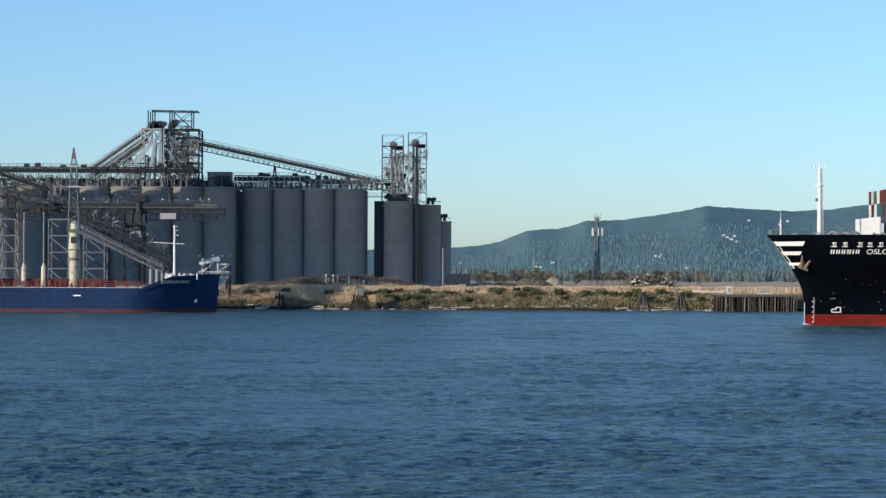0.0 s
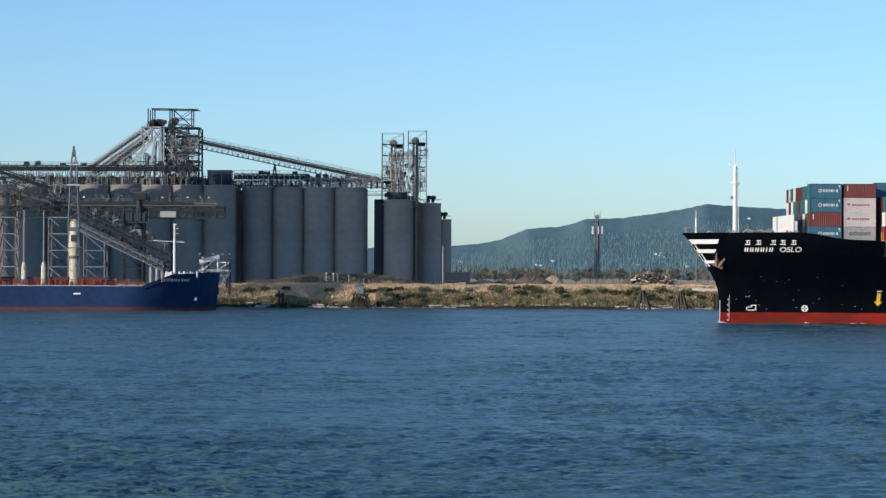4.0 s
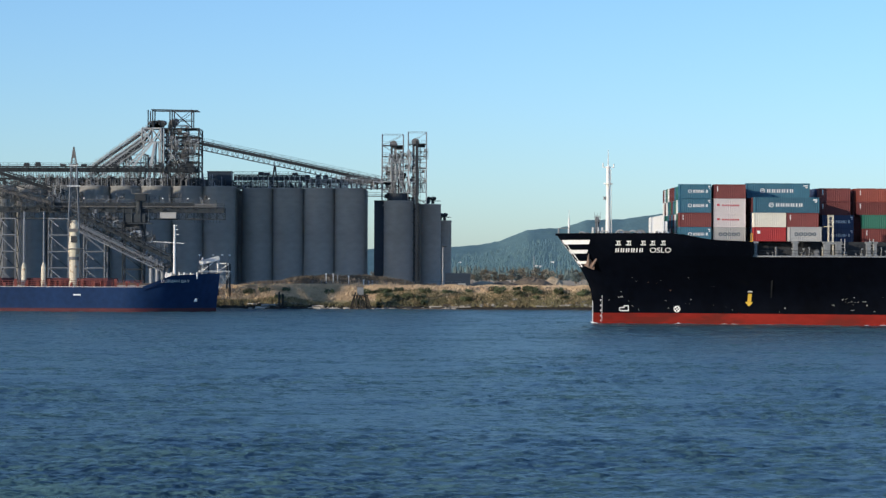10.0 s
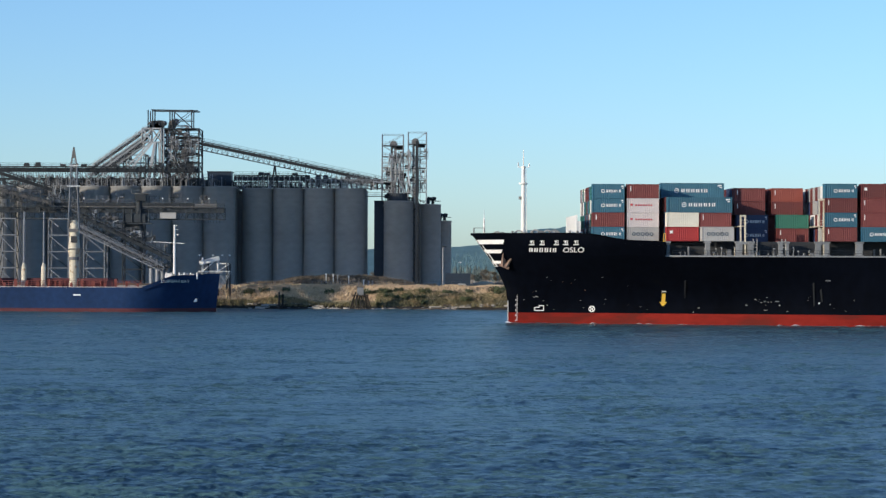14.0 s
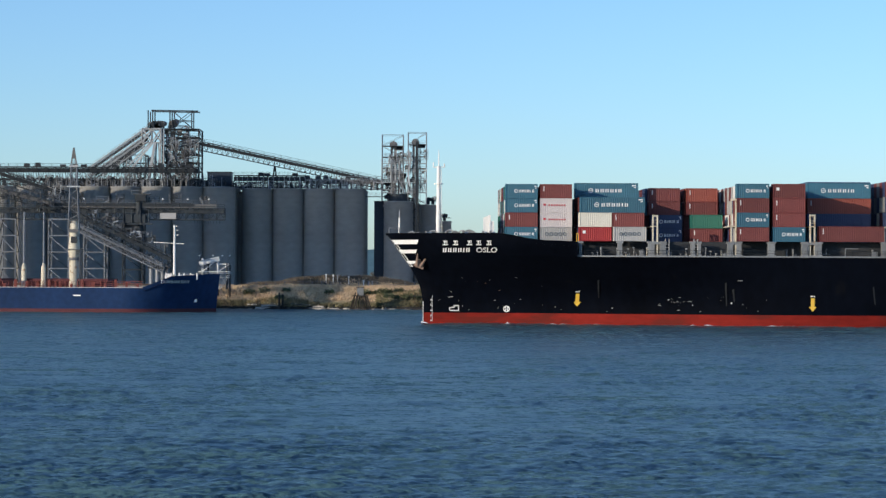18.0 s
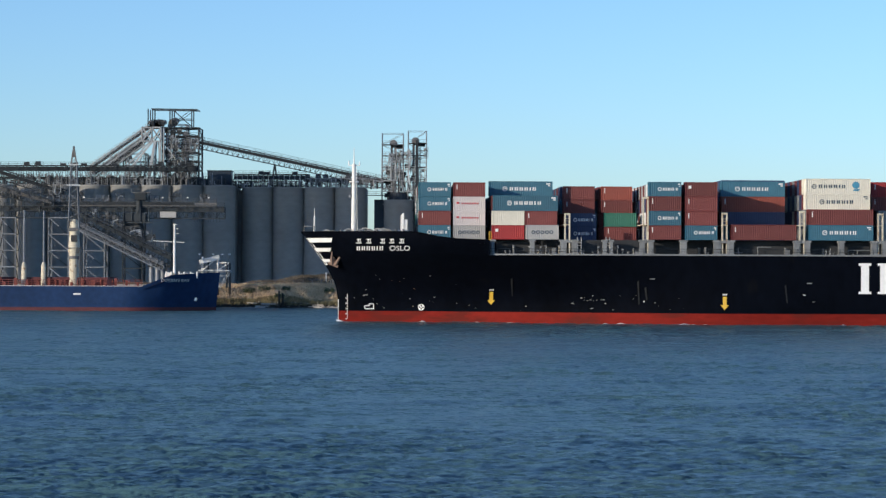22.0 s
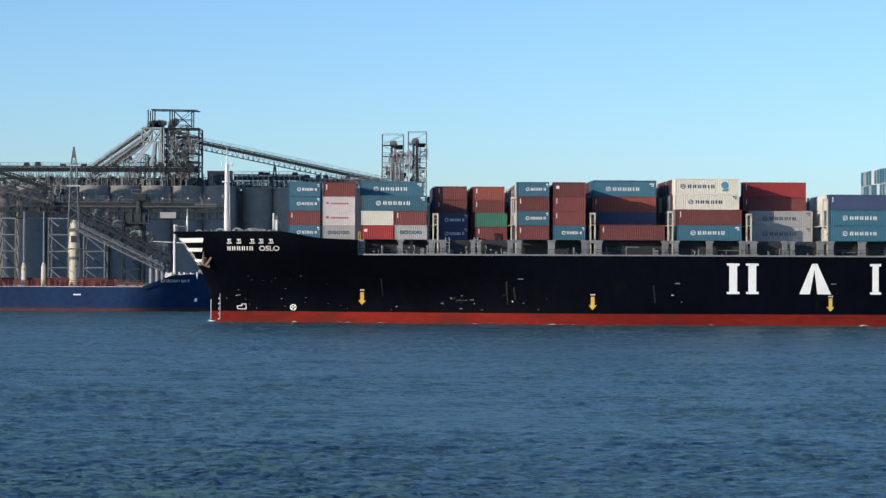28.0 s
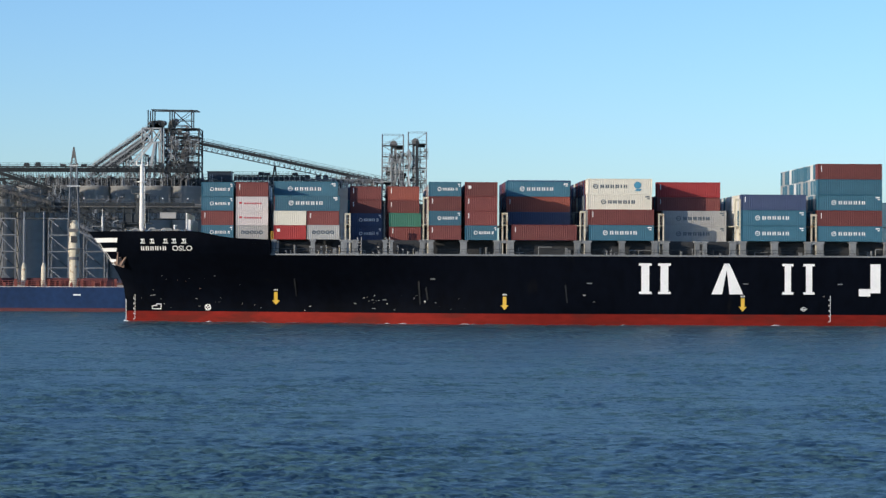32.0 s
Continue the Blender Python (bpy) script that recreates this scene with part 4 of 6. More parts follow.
stack(35.4, (1, 2), (("silver", L20, MID, "five", D_), ("brick", L20, MID, "plain", W_)))
container(ship, 29.3, 2, BASE + 2 * (MID + 0.03), L40, TALL, "teal", "wide", W_)
container(ship, 28.9, 5, BASE + 2 * (MID + 0.03) + TALL + 0.03, L40, TALL, "teal", "wide", W_)
stack(43.5, (5, 5, 6, 6), (("navy", L20, LOW, "small", W_), ("navy", L20, LOW, "small", W_), ("brick", L20, LOW, "plain", W_), ("brick", L20, LOW, "plain", W_)))
stack(50.9, (4, 4, 6, 6), (("brick", L20, LOW, "plain", W_), ("green", L20, LOW, None, W_), ("brick", L20, LOW, "plain", W_), ("orange", L20, LOW, "plain", W_)))
stack(58.15, (0, 0, 0, 0), (("brick", L20, MID, "plain", W_), ("teal", L20, MID, "small", W_), ("brick", L20, MID, "plain", W_), ("teal", L20, MID, "small", W_)))
stack(64.95, (0, 0, 0, 0), (("teal", L20, MID, "small", W_), ("brick", L20, MID, "plain", W_), ("brick", L20, MID, "plain", W_), ("brick", L20, MID, "tag", W_)))
stack(73.7, (0, 4, 4, 4), (("brick", L40, TALL, "plain", W_), ("navy", L40, LOW, None, W_), ("orange", L40, TALL, "plain", W_), ("teal", L40, TALL, "wide", W_)))
stack(88.2, (0, 0, 1), (("teal", L40, TALL, "wide", W_), ("brick", L40, TALL, "plain", W_), ("ivory", L40, TALL, "wide", D_)))
globe = container(ship, 88.2, 1, BASE + 3 * (TALL + 0.03), L40, TALL, "ivory", "forward", D_)
part_of("blue_emblem", flat_mesh("blue_emblem", [disc(9.4, 1.7, 0.68), [(8.8, 0.6), (9.9, 0.6), (10.2, 1.0), (9.1, 0.95)]]), "emblem_blue", globe, "blue round emblem")
stack(103.0, (3, 3), (("silver", L40, TALL, "wide", D_), ("silver", L40, TALL, "wide", D_)))
stack(102.2, (4, 4), (("brick", L40, LOW, "plain", W_), ("red", L40, TALL, "plain", W_)), BASE + 2 * (TALL + 0.03))
stack(116.9, (0, 0, 0), (("teal", L40, TALL, "wide", W_), ("teal", L40, TALL, "wide", W_), ("navy", L40, TALL, "plain", W_)))
stack(131.3, (0, 0, 0, 0, 0), (("teal", L40, TALL, "wide", W_), ("brick", L40, TALL, "plain", W_), ("teal", L40, TALL, "wide", W_), ("teal", L40, TALL, None, W_), ("brick", L40, TALL, "plain", W_)))


def inner_rows(ship):
    """The rows behind the outer stacks, bay by bay, as joined boxes."""
    rng.seed(21)
    # dark mix at 88.2 stands for shaded ends, pale at 131.3 for sunlit ones
    for a, length, first, last, tiers, mix in (
            (15.3, L20, 4, 12, 4, "brick teal pale green brick pale"), (21.85, L20, 4, 12, 4, "brick teal pale"), (29.1, L40, 3, 13, 3, "teal brick navy"),
            (43.0, L20, 7, 14, 4, "brick navy teal"), (50.5, L20, 7, 14, 4, "brick teal brick"), (58.15, L20, 1, 15, 4, "brick pale navy brick silver"),
            (64.95, L20, 1, 15, 4, "brick brick teal"), (73.7, L40, 5, 15, 4, "teal brick navy"), (88.2, L40, 2, 15, 4, "navy ivory brick navy deck_grey"),
            (102.2, L40, 5, 15, 3, "brick red teal"), (116.9, L40, 1, 15, 3, "ivory pale teal ivory"), (131.3, L40, 1, 15, 5, "silver pale silver teal silver")):
        high = TALL if length > 8 and a > 70 else 2.76 if length > 8 and a < 35 else LOW
        holder = thing("container_rows", "stowed rows of mixed steel containers behind the outer stack", "containers", kind="stuff")
        made = {}
        for row in range(first, last + 1):
            for t in range(tiers):
                paint = rng.choice(mix.split())
                bm = made.setdefault(paint, bmesh.new())
                y, z = -19.75 + 2.5 * row, BASE + (high + 0.03) * t
                box(bm, a + 0.02, a + length - 0.02, y, y + 2.42, z, z + high)
                ribs = made.setdefault("teal", bmesh.new()) if a > 130 and (row + t) % 3 else bm
                for i in range(7):
                    box(ribs, a - 0.02, a + 0.03, y + 0.2 + 0.3 * i, y + 0.34 + 0.3 * i, z + 0.12, z + high - 0.12)
        for paint, bm in made.items():
            part("%s_boxes" % {"brick": "brown", "pale": "white", "deck_grey": "grey"}.get(paint, paint), bm, paint, holder)
        CARGO.append((holder, Vector((0.0, 0.0, 0.0))))


inner_rows(ship)


# ---- the grain terminal ----
GROUND = 5.6
RAIL_POST = keep_mesh("rail_post", rods([((0, 0, 0), (0, 0, 1.0))], 0.08))


def silo(x, y, r, top, base=5.0, cone=0.0, label="tall grey concrete grain silo in the row", group="grain silos"):
    s = thing("grain_silo", label, "silo", (x, y, base), group)
    h = top - base
    n = 40
    prof = [(r, 0.0), (r, h - 0.5), (r + 0.06, h - 0.45), (r + 0.06, h)]
    ob = part("shell", loft([[(q * math.cos(6.2832 * i / n), q * math.sin(6.2832 * i / n), z) for i in range(n)] for q, z in prof], True), "concrete", s)
    for p in ob.data.polygons:
        p.use_smooth = abs(p.normal.z) < 0.3
    if cone:
        lid = [(r + 0.1, h), (r * 0.3, h + cone), (0.02, h + cone)]
        part("roof_cone", loft([[(q * math.cos(6.2832 * i / n), q * math.sin(6.2832 * i / n), z) for i in range(n)] for q, z in lid], True), "concrete", s)
    else:
        part("roof_slab", rod(bmesh.new(), (0, 0, h - 0.3), (0, 0, h - 0.02), r - 0.02, seg=n), "concrete_top", s)
        part("parapet_rail", loft([[(q * math.cos(6.2832 * i / 20), q * math.sin(6.2832 * i / 20), z) for i in range(20)] for q, z in ((r, h + 1.0), (r, h + 1.1), (r - 0.08, h + 1.1))], True), "steel_dark", s)
    return s


for i in range(4):
    for j in range(3):
        silo(-56.9 + 9.45 * i, 741.6 + 9.5 * j, 4.85, 35.6)
for i in range(14):
    for j in range(3):
        silo(-67.8 - 9.43 * i, 732 + 9.6 * j, 4.85, 35.7, cone=0.25 if j == 0 else 0, label="grey concrete grain silo with a low conical roof")
silo(-62.2, 748, 4.6, 34.8)
for x, y, r, top in ((-13.7, 741, 4.5, 31.9), (-5.3, 752, 4.6, 31.2), (-1.0, 758, 3.6, 26.3)):
    silo(x, y, r, top, label="separate grey concrete silo beside the elevator towers")
for x0, n, y, top in ((-56.9, 4, 744.4, 34.9), (-67.8 - 9.43 * 13, 14, 734.8, 33.9)):
    for i in range(n - 1):
        w = thing("interstice_wall", "dark recessed concrete wall closing the gap between two silos", "wall", (x0 + 9.44 * (i + 0.5), y, 5.0), "walls between the silos")
        part("panel", cube(-1.2, 1.2, -0.15, 0.15, 0, top - 5.0), "concrete", w)
        part("downpipe", rod(bmesh.new(), (0.1, -0.5, 0.2), (0.1, -0.5, top - 5.2), 0.16, seg=7), "steel_dark", w)
for cx, bars in ((-77.23, ((0.55, 0.7, 28.2, 29.4), (0.8, 0.95, 28.2, 29.4), (0.5, 0.56, 24.6, 26.6), (0.68, 0.74, 24.6, 26.6), (0.86, 0.92, 24.6, 26.6))), (-67.8, ((-0.7, -0.6, 28.2, 29.4), (-0.5, -0.36, 28.2, 29.4), (-0.66, -0.6, 24.6, 26.6), (-0.5, -0.44, 24.6, 26.6), (-0.3, -0.24, 24.6, 26.6), (-0.1, -0.04, 24.6, 26.6), (0.1, 0.16, 24.6, 26.6)))):
    sign = thing("painted_lettering", "faded dark painted lettering bars on the silo wall", "sign", (cx, 732.0, 0.0), "faded lettering on the silos")
    for k0, k1, z0, z1 in bars:
        part("letter_bar", loft([[(4.87 * math.sin(k0 + (k1 - k0) * i / 3), -4.87 * math.cos(k0 + (k1 - k0) * i / 3), z) for i in range(4)] for z in (z0, z1)]), "faded_paint", sign)
# dark block added in place of the shaded strip beside the silo
w = thing("stair_enclosure", "narrow dark block standing for the shaded strip beside the separate silo", "building", (-21.2, 744, 5.0))
part("wall", cube(0, 3.2, 0, 7, 0, 26.9), "blue_clad", w)
part("roof", cube(-0.1, 3.3, -0.1, 7.1, 26.9, 27.1), "steel_dark", w)
for i in range(5):
    part("cladding_rib", cube(0.3 + 0.6 * i, 0.4 + 0.6 * i, -0.06, 0.0, 0.05, 26.8), "blue_clad", w)


def frame_tower(name, x0, x1, y0, y1, z0, z1, storey, label, material="steel", leg=0.32, brace=0.16, floors=True):
    t = thing(name, label, "tower", (x0, y0, z0))
    w, d, h = x1 - x0, y1 - y0, z1 - z0
    for x in (0, w):
        for y in (0, d):
            part("leg", rods([((x, y, 0), (x, y, h))], leg), material, t)
    n = max(1, round(h / storey))
    for i in range(n):
        a, b = h * i / n, h * (i + 1) / n
        pairs = [((0, 0, b), (w, 0, b)), ((0, d, b), (w, d, b)), ((0, 0, b), (0, d, b)), ((w, 0, b), (w, d, b))]
        if i % 2:
            pairs += [((0, 0, a), (w, 0, b)), ((0, d, a), (w, d, b)), ((0, 0, a), (0, d, b))]
        else:
            pairs += [((w, 0, a), (0, 0, b)), ((w, d, a), (0, d, b)), ((w, 0, b), (w, d, a))]
        for p, q in pairs:
            part("brace", rods([(p, q)], brace), material, t)
        if floors and i:
            part("landing", cube(0.1, w - 0.1, 0.1, d - 0.1, a - 0.06, a + 0.04), "steel_dark", t, "dark grating floor")
            part("landing_rail", rods([((0, -0.15, a + 1.05), (w, -0.15, a + 1.05)), ((0, -0.15, a + 0.55), (w, -0.15, a + 0.55))], 0.07), material, t)
    return t


def head_house():
    """The tall transfer tower over the silos, where the conveyors meet."""
    y0 = 741.0
    frame_tower("transfer_tower", -86.2, -75.1, y0 + 1, y0 + 12, 36.0, 53.9, 2.5, "tall dark open steel transfer tower on top of the silos", "steel_dark", 0.4, 0.22)
    frame_tower("inner_frame", -84.6, -79.0, y0 + 3, y0 + 9, 36.0, 55.0, 2.3, "inner steel frame crowded with chutes", "steel", 0.36, 0.22)
    frame_tower("side_frame", -97.5, -91.5, y0 + 2, y0 + 9, 36.0, 46.0, 2.3, "low steel frame beside the transfer tower", "steel", 0.26, 0.16)
    top = thing("hoist_frame", "light rectangular steel hoist frame at the top", "frame", (-90.7, y0 + 1, 53.9))
    for x, z in ((0.0, 5.7), (1.4, 5.7), (6.7, 5.7), (7.4, 5.7), (13.4, 5.7)):
        for y in (0.0, 6.0):
            part("post", rods([((x, y, 0), (x, y, z))], 0.26), "steel_dark", top)
    for y in (0.0, 6.0):
        part("top_beam", rods([((1.0, y, 5.7), (15.4, y, 5.5))], 0.34), "steel_dark", top)
        part("mid_beam", rods([((7.4, y, 2.6), (13.4, y, 2.6))], 0.2), "steel_dark", top)
        part("diagonal", rods([((7.4, y, 5.6), (13.4, y, 0.2))], 0.16), "steel_dark", top)
        part("diagonal", rods([((13.4, y, 5.6), (8.0, y, 1.4))], 0.16), "steel_dark", top)
    for x in (1.2, 13.4):
        part("cross_beam", rods([((x, 0, 5.7), (x, 6, 5.7))], 0.26), "steel_dark", top)
    rng.seed(31)
    mach = thing("tower_machinery", "cluster of dark bucket elevator heads and drives", "machinery", (-90.0, y0 + 3, 54.2))
    part("drive_floor", cube(-0.6, 14.4, -2.0, 5.0, -0.4, -0.15), "steel_dark", mach)
    for i in range(12):
        x = rng.uniform(0, 8.6)
        part("drive_casing", rod(bmesh.new(), (x, -1.2, 1.2), (x + 0.3, 1.6, 1.2 + rng.uniform(0, 0.8)), rng.uniform(0.6, 1.1), seg=10), rng.choice(("belt", "steel_dark")), mach)
        part("motor_box", cube(x - 0.5, x + 0.5, -1.6, -0.6, 0, rng.uniform(0.6, 2.2)), "steel_dark", mach)
    # the pale end frame of the inclined galleries, its column and its raking legs
    cap = thing("gallery_end", "pale braced end frame of the inclined gallery", "frame", (-92.3, y0 - 0.5, 49.6))
    for k in range(2):
        x = 2.95 * k
        for p, q in (((x, 0, 0), (x, 0, 4.2)), ((x, 0, 0), (x + 2.95, 0, 4.2)), ((x + 2.95, 0, 0), (x, 0, 4.2)), ((x, 0, 0), (x + 2.95, 0, 0)), ((x, 0, 4.2), (x + 2.95, 0, 4.2)), ((x + 2.95, 0, 0), (x + 2.95, 0, 4.2))):
            part("member", rods([(p, q)], 0.42), "pale_steel", cap)
        part("back_panel", rods([((x, 5, 0), (x + 2.95, 5, 4.2)), ((x, 5, 4.2), (x + 2.95, 5, 4.2))], 0.3), "steel_dark", cap)
    for e in (0.0, 1.0):
        part("column", rods([((5.6 + e, 0.2, -13.2), (5.6 + e, 0.2, 4.2))], 0.34), "pale_steel", cap)
    part("column_lacing", rods([((5.6, 0.2, -13 + 1.7 * i), (6.6, 0.2, -12.2 + 1.7 * i)) for i in range(10)], 0.16), "pale_steel", cap)
    for p, q, w in (((3.2, 0, 0), (-4.4, 0, -9.4), 0.62), ((2.4, 0.6, 0), (-6.0, 0.6, -9.0), 0.4), ((4.0, 0, 0), (1.7, 0, -13.2), 0.8), ((4.4, 0.8, 0), (3.4, 0.8, -13.2), 0.4), ((5.0, 0.3, 0), (5.5, 0.3, -9.0), 0.4), ((0.4, 1, 0), (-1.6, 1, -13.0), 0.3)):
        part("raking_leg", rods([(p, q)], w), "pale_steel", cap, "pale raking leg")
    st = thing("stair_flight", "white stair stringer in short flights down the tower", "stair", (-84.8, y0 + 0.86, 47.8))
    for i in range(4):
        part("flight", rods([((1.45 * i, 0, -1.95 * i), (1.45 * i + 1.0, 0, -1.95 * i - 1.5))], 0.36), "white", st)
    rng.seed(30)
    for i in range(44):
        x, z, yy = rng.uniform(-85.5, -76.5), rng.uniform(37.5, 53.0), y0 + rng.uniform(1.4, 5)
        u = thing("transfer_box", "dark steel transfer box inside the tower", "machinery", (x, yy, 37.15 if i == 37 else z), "transfer boxes in the tower")
        part("casing", cube(-rng.uniform(0.3, 0.75), rng.uniform(0.3, 0.75), -0.7, 1.4, -rng.uniform(0.3, 0.9), rng.uniform(0.3, 0.8)), rng.choice(("steel_dark", "belt", "steel")), u)
        part("chute", rods([((0, 0, 0), (rng.uniform(-2.0, 2.0), 0, -rng.uniform(1.5, 4)))], rng.uniform(0.2, 0.5)), rng.choice(("steel", "steel", "belt", "steel_dark")), u)


def conveyor(name, p, q, width, height, panel, label, material="steel", deck="belt", legs=(), foot=0.0):
    c = thing(name, label, "conveyor", p)
    q = Vector(q) - Vector(p)
    lattice(name, c, (0, 0, 0), q, width, height, panel * 0.62, 0.24, 0.11, material)
    d = q.normalized()
    up = Vector((0, 0, height * 0.55))
    n = Vector((0, 0, 1)).cross(d).normalized() * (width * 0.36)
    bm = bmesh.new()
    v = [bm.verts.new(w) for w in (up - n, q + up - n, q + up + n, up + n)]
    v2 = [bm.verts.new(w.co + Vector((0, 0, height * 0.35))) for w in v]
    for f in ((v[0], v[3], v[2], v[1]), (v2[0], v2[1], v2[2], v2[3]), (v[0], v[1], v2[1], v2[0]), (v[2], v[3], v2[3], v2[2]), (v[1], v[2], v2[2], v2[1]), (v[3], v[0], v2[0], v2[3])):
        bm.faces.new(f)
    part("belt_casing", bm, deck, c)
    part("handrail", rods([(Vector((0, -width / 2, height + 1.0)), q + Vector((0, -width / 2, height + 1.0))), (Vector((0, -width / 2, height + 0.5)), q + Vector((0, -width / 2, height + 0.5)))], 0.08), material, c)
    k = int(q.length / 2.6)
    for i in range(k + 1):
        part_of("rail_post", RAIL_POST, material, c, at=q * (i / k) + Vector((0, -width / 2, height)))
    for f in legs:
        s = q * f
        z = foot - p[2]
        part("trestle", rods([(s + Vector((0, -width / 2, 0)), (s.x - 0.8, s.y - width / 2 - 0.4, z)), (s + Vector((0, width / 2, 0)), (s.x + 0.8, s.y + width / 2 + 0.4, z))], 0.35), material, c)
    return c


head_house()
conveyor("inclined_conveyor", (-109.0, 744, 39.6), (-90.0, 744, 53.0), 3.0, 1.9, 3.4, "inclined grey conveyor gallery climbing to the transfer tower", "pale_steel", "steel_dark")
conveyor("inclined_conveyor", (-104.5, 742.5, 39.4), (-91.8, 742.5, 48.6), 2.4, 1.7, 3.2, "inclined grey conveyor gallery climbing to the transfer tower", "pale_steel", "steel_dark")
conveyor("inclined_conveyor", (-107.5, 746.5, 38.6), (-91.0, 746.5, 50.4), 2.0, 1.5, 2.6, "inclined grey conveyor gallery climbing to the transfer tower", "steel", "steel_dark")
conveyor("sloping_conveyor", (-76.0, 743, 47.7), (-15.5, 743, 35.0), 2.2, 2.7, 2.6, "long sloping conveyor bridge running down from the tower", "steel_dark", "steel_dark", (0.4, 0.78), 36.0)
for x0, x1, z, mat, lab in ((-160.0, -74.0, 38.0, "steel_dark", "dark steel conveyor gallery along the silo tops"), (-64.0, -42.0, 36.0, "steel_dark", "dark steel conveyor gallery along the silo tops"), (-42.0, -19.0, 35.6, "steel", "open steel trestle gallery along the silo tops")):
    conveyor("silo_gallery", (x0, 732 if x0 < -100 else 741, z), (x1, 732 if x0 < -100 else 741, z), 3.6, 3.6 if x0 < -50 else 2.8, 2.4, lab, mat, "belt" if x0 > -50 else "steel_dark")
g = thing("gallery_trestle", "row of steel posts carrying the gallery over the silos", "posts", (-160, 731, 35.7))
for i in range(32):
    part("post", rods([((3.0 * i, 0, 0), (3.0 * i, 0, 2.9))], 0.2), "steel", g)
g = thing("gallery_house", "long low dark steel house under the conveyor gallery", "building", (-122.0, 738.5, 35.7))
part("wall", cube(0, 55.4, 0, 6, 0, 2.0), "steel_dark", g)
part("roof", cube(-0.2, 55.6, -0.2, 6.2, 2.0, 2.2), "belt", g)
for i in range(24):
    part("wall_rib", cube(0.6 + 2.3 * i, 0.85 + 2.3 * i, -0.12, 0.0, 0.05, 1.95), "belt", g)
for i in range(9):
    part("louvre", cube(2.2 + 6.1 * i, 4.2 + 6.1 * i, -0.08, 0.0, 0.6, 1.6), "deck_dark", g)
g = thing("blue_headhouse", "low dark blue clad house on the silo roof", "building", (-73.4, 740, 36.4))
part("wall", cube(1.2, 8.4, 0, 7, 0, 4.1), "blue_clad", g)
part("roof", cube(1.0, 8.6, -0.2, 7.2, 4.1, 4.35), "steel_dark", g)
for i in range(8):
    part("cladding_rib", cube(1.4 + 0.94 * i, 1.52 + 0.94 * i, -0.06, 0.0, 0.05, 4.05), "blue_clad", g)
g = thing("gallery_trestle", "row of thin braced steel posts carrying the gallery over silos", "posts", (-63.0, 738.6, 35.6))
for i in range(27):
    part("post", rods([((1.6 * i, 0, 0), (1.6 * i, 0, 3.4 if i < 14 else 2.6))], 0.15), "steel" if i % 3 else "pale_steel", g)
    if i % 2:
        part("knee_brace", rods([((1.6 * i, 0, 0.2), (1.6 * i - 1.6, 0, 2.4))], 0.1), "steel", g)
rng.seed(34)
for i in range(90):
    x = rng.uniform(-150, -20)
    left = x < -65
    z0, yy = (35.8, 729.5) if left else (35.6, 738.5)
    d = thing("dust_duct", "grey dust duct with an elbow on the silo roof", "duct", (x, yy + rng.uniform(0, 3), z0), "ducts on the silo roofs")
    h = rng.uniform(0.6, 2.2)
    m = rng.choice(("steel_dark", "steel_dark", "belt", "steel"))
    part("riser", rod(bmesh.new(), (0, 0, -0.4), (0, 0, h), rng.uniform(0.12, 0.34), seg=7), m, d)
    part("run", rods([((0, 0, h), (rng.uniform(-3.5, 3.5), 0, h + rng.uniform(-1.2, 1.0)))], rng.uniform(0.14, 0.4)), m, d)
for x0, x1, z, yy in ((-160.0, -66.0, 35.9, 735), (-64.0, -44.0, 35.7, 745)):
    c = thing("roof_truss", "dark steel truss over the silo roofs", "truss", (x0, yy, z))
    lattice("roof_truss", c, (0, 0, 0), (x1 - x0, 0, 0), 1.4, 1.9, 1.5, 0.22, 0.14, "steel_dark", (0, 2))
rng.seed(33)
for i in range(26):
    x = rng.uniform(-150, -22)
    if -74.8 < x < -64.8:
        continue
    zb, yb = (41.7, 732) if x < -74.8 else (39.7, 741) if x < -42.5 else (38.5, 741)
    u = thing("rooftop_unit", "small grey motor housing on the gallery roof", "machinery", (x, yb, zb), "drives on the galleries")
    part("housing", cube(-0.7, 0.7, -0.6, 0.6, 0, rng.uniform(0.5, 1.3)), "steel_dark", u)
    part("motor", rod(bmesh.new(), (-0.9, 0, 0.4), (0.9, 0, 0.4), 0.35, seg=8), "belt", u)


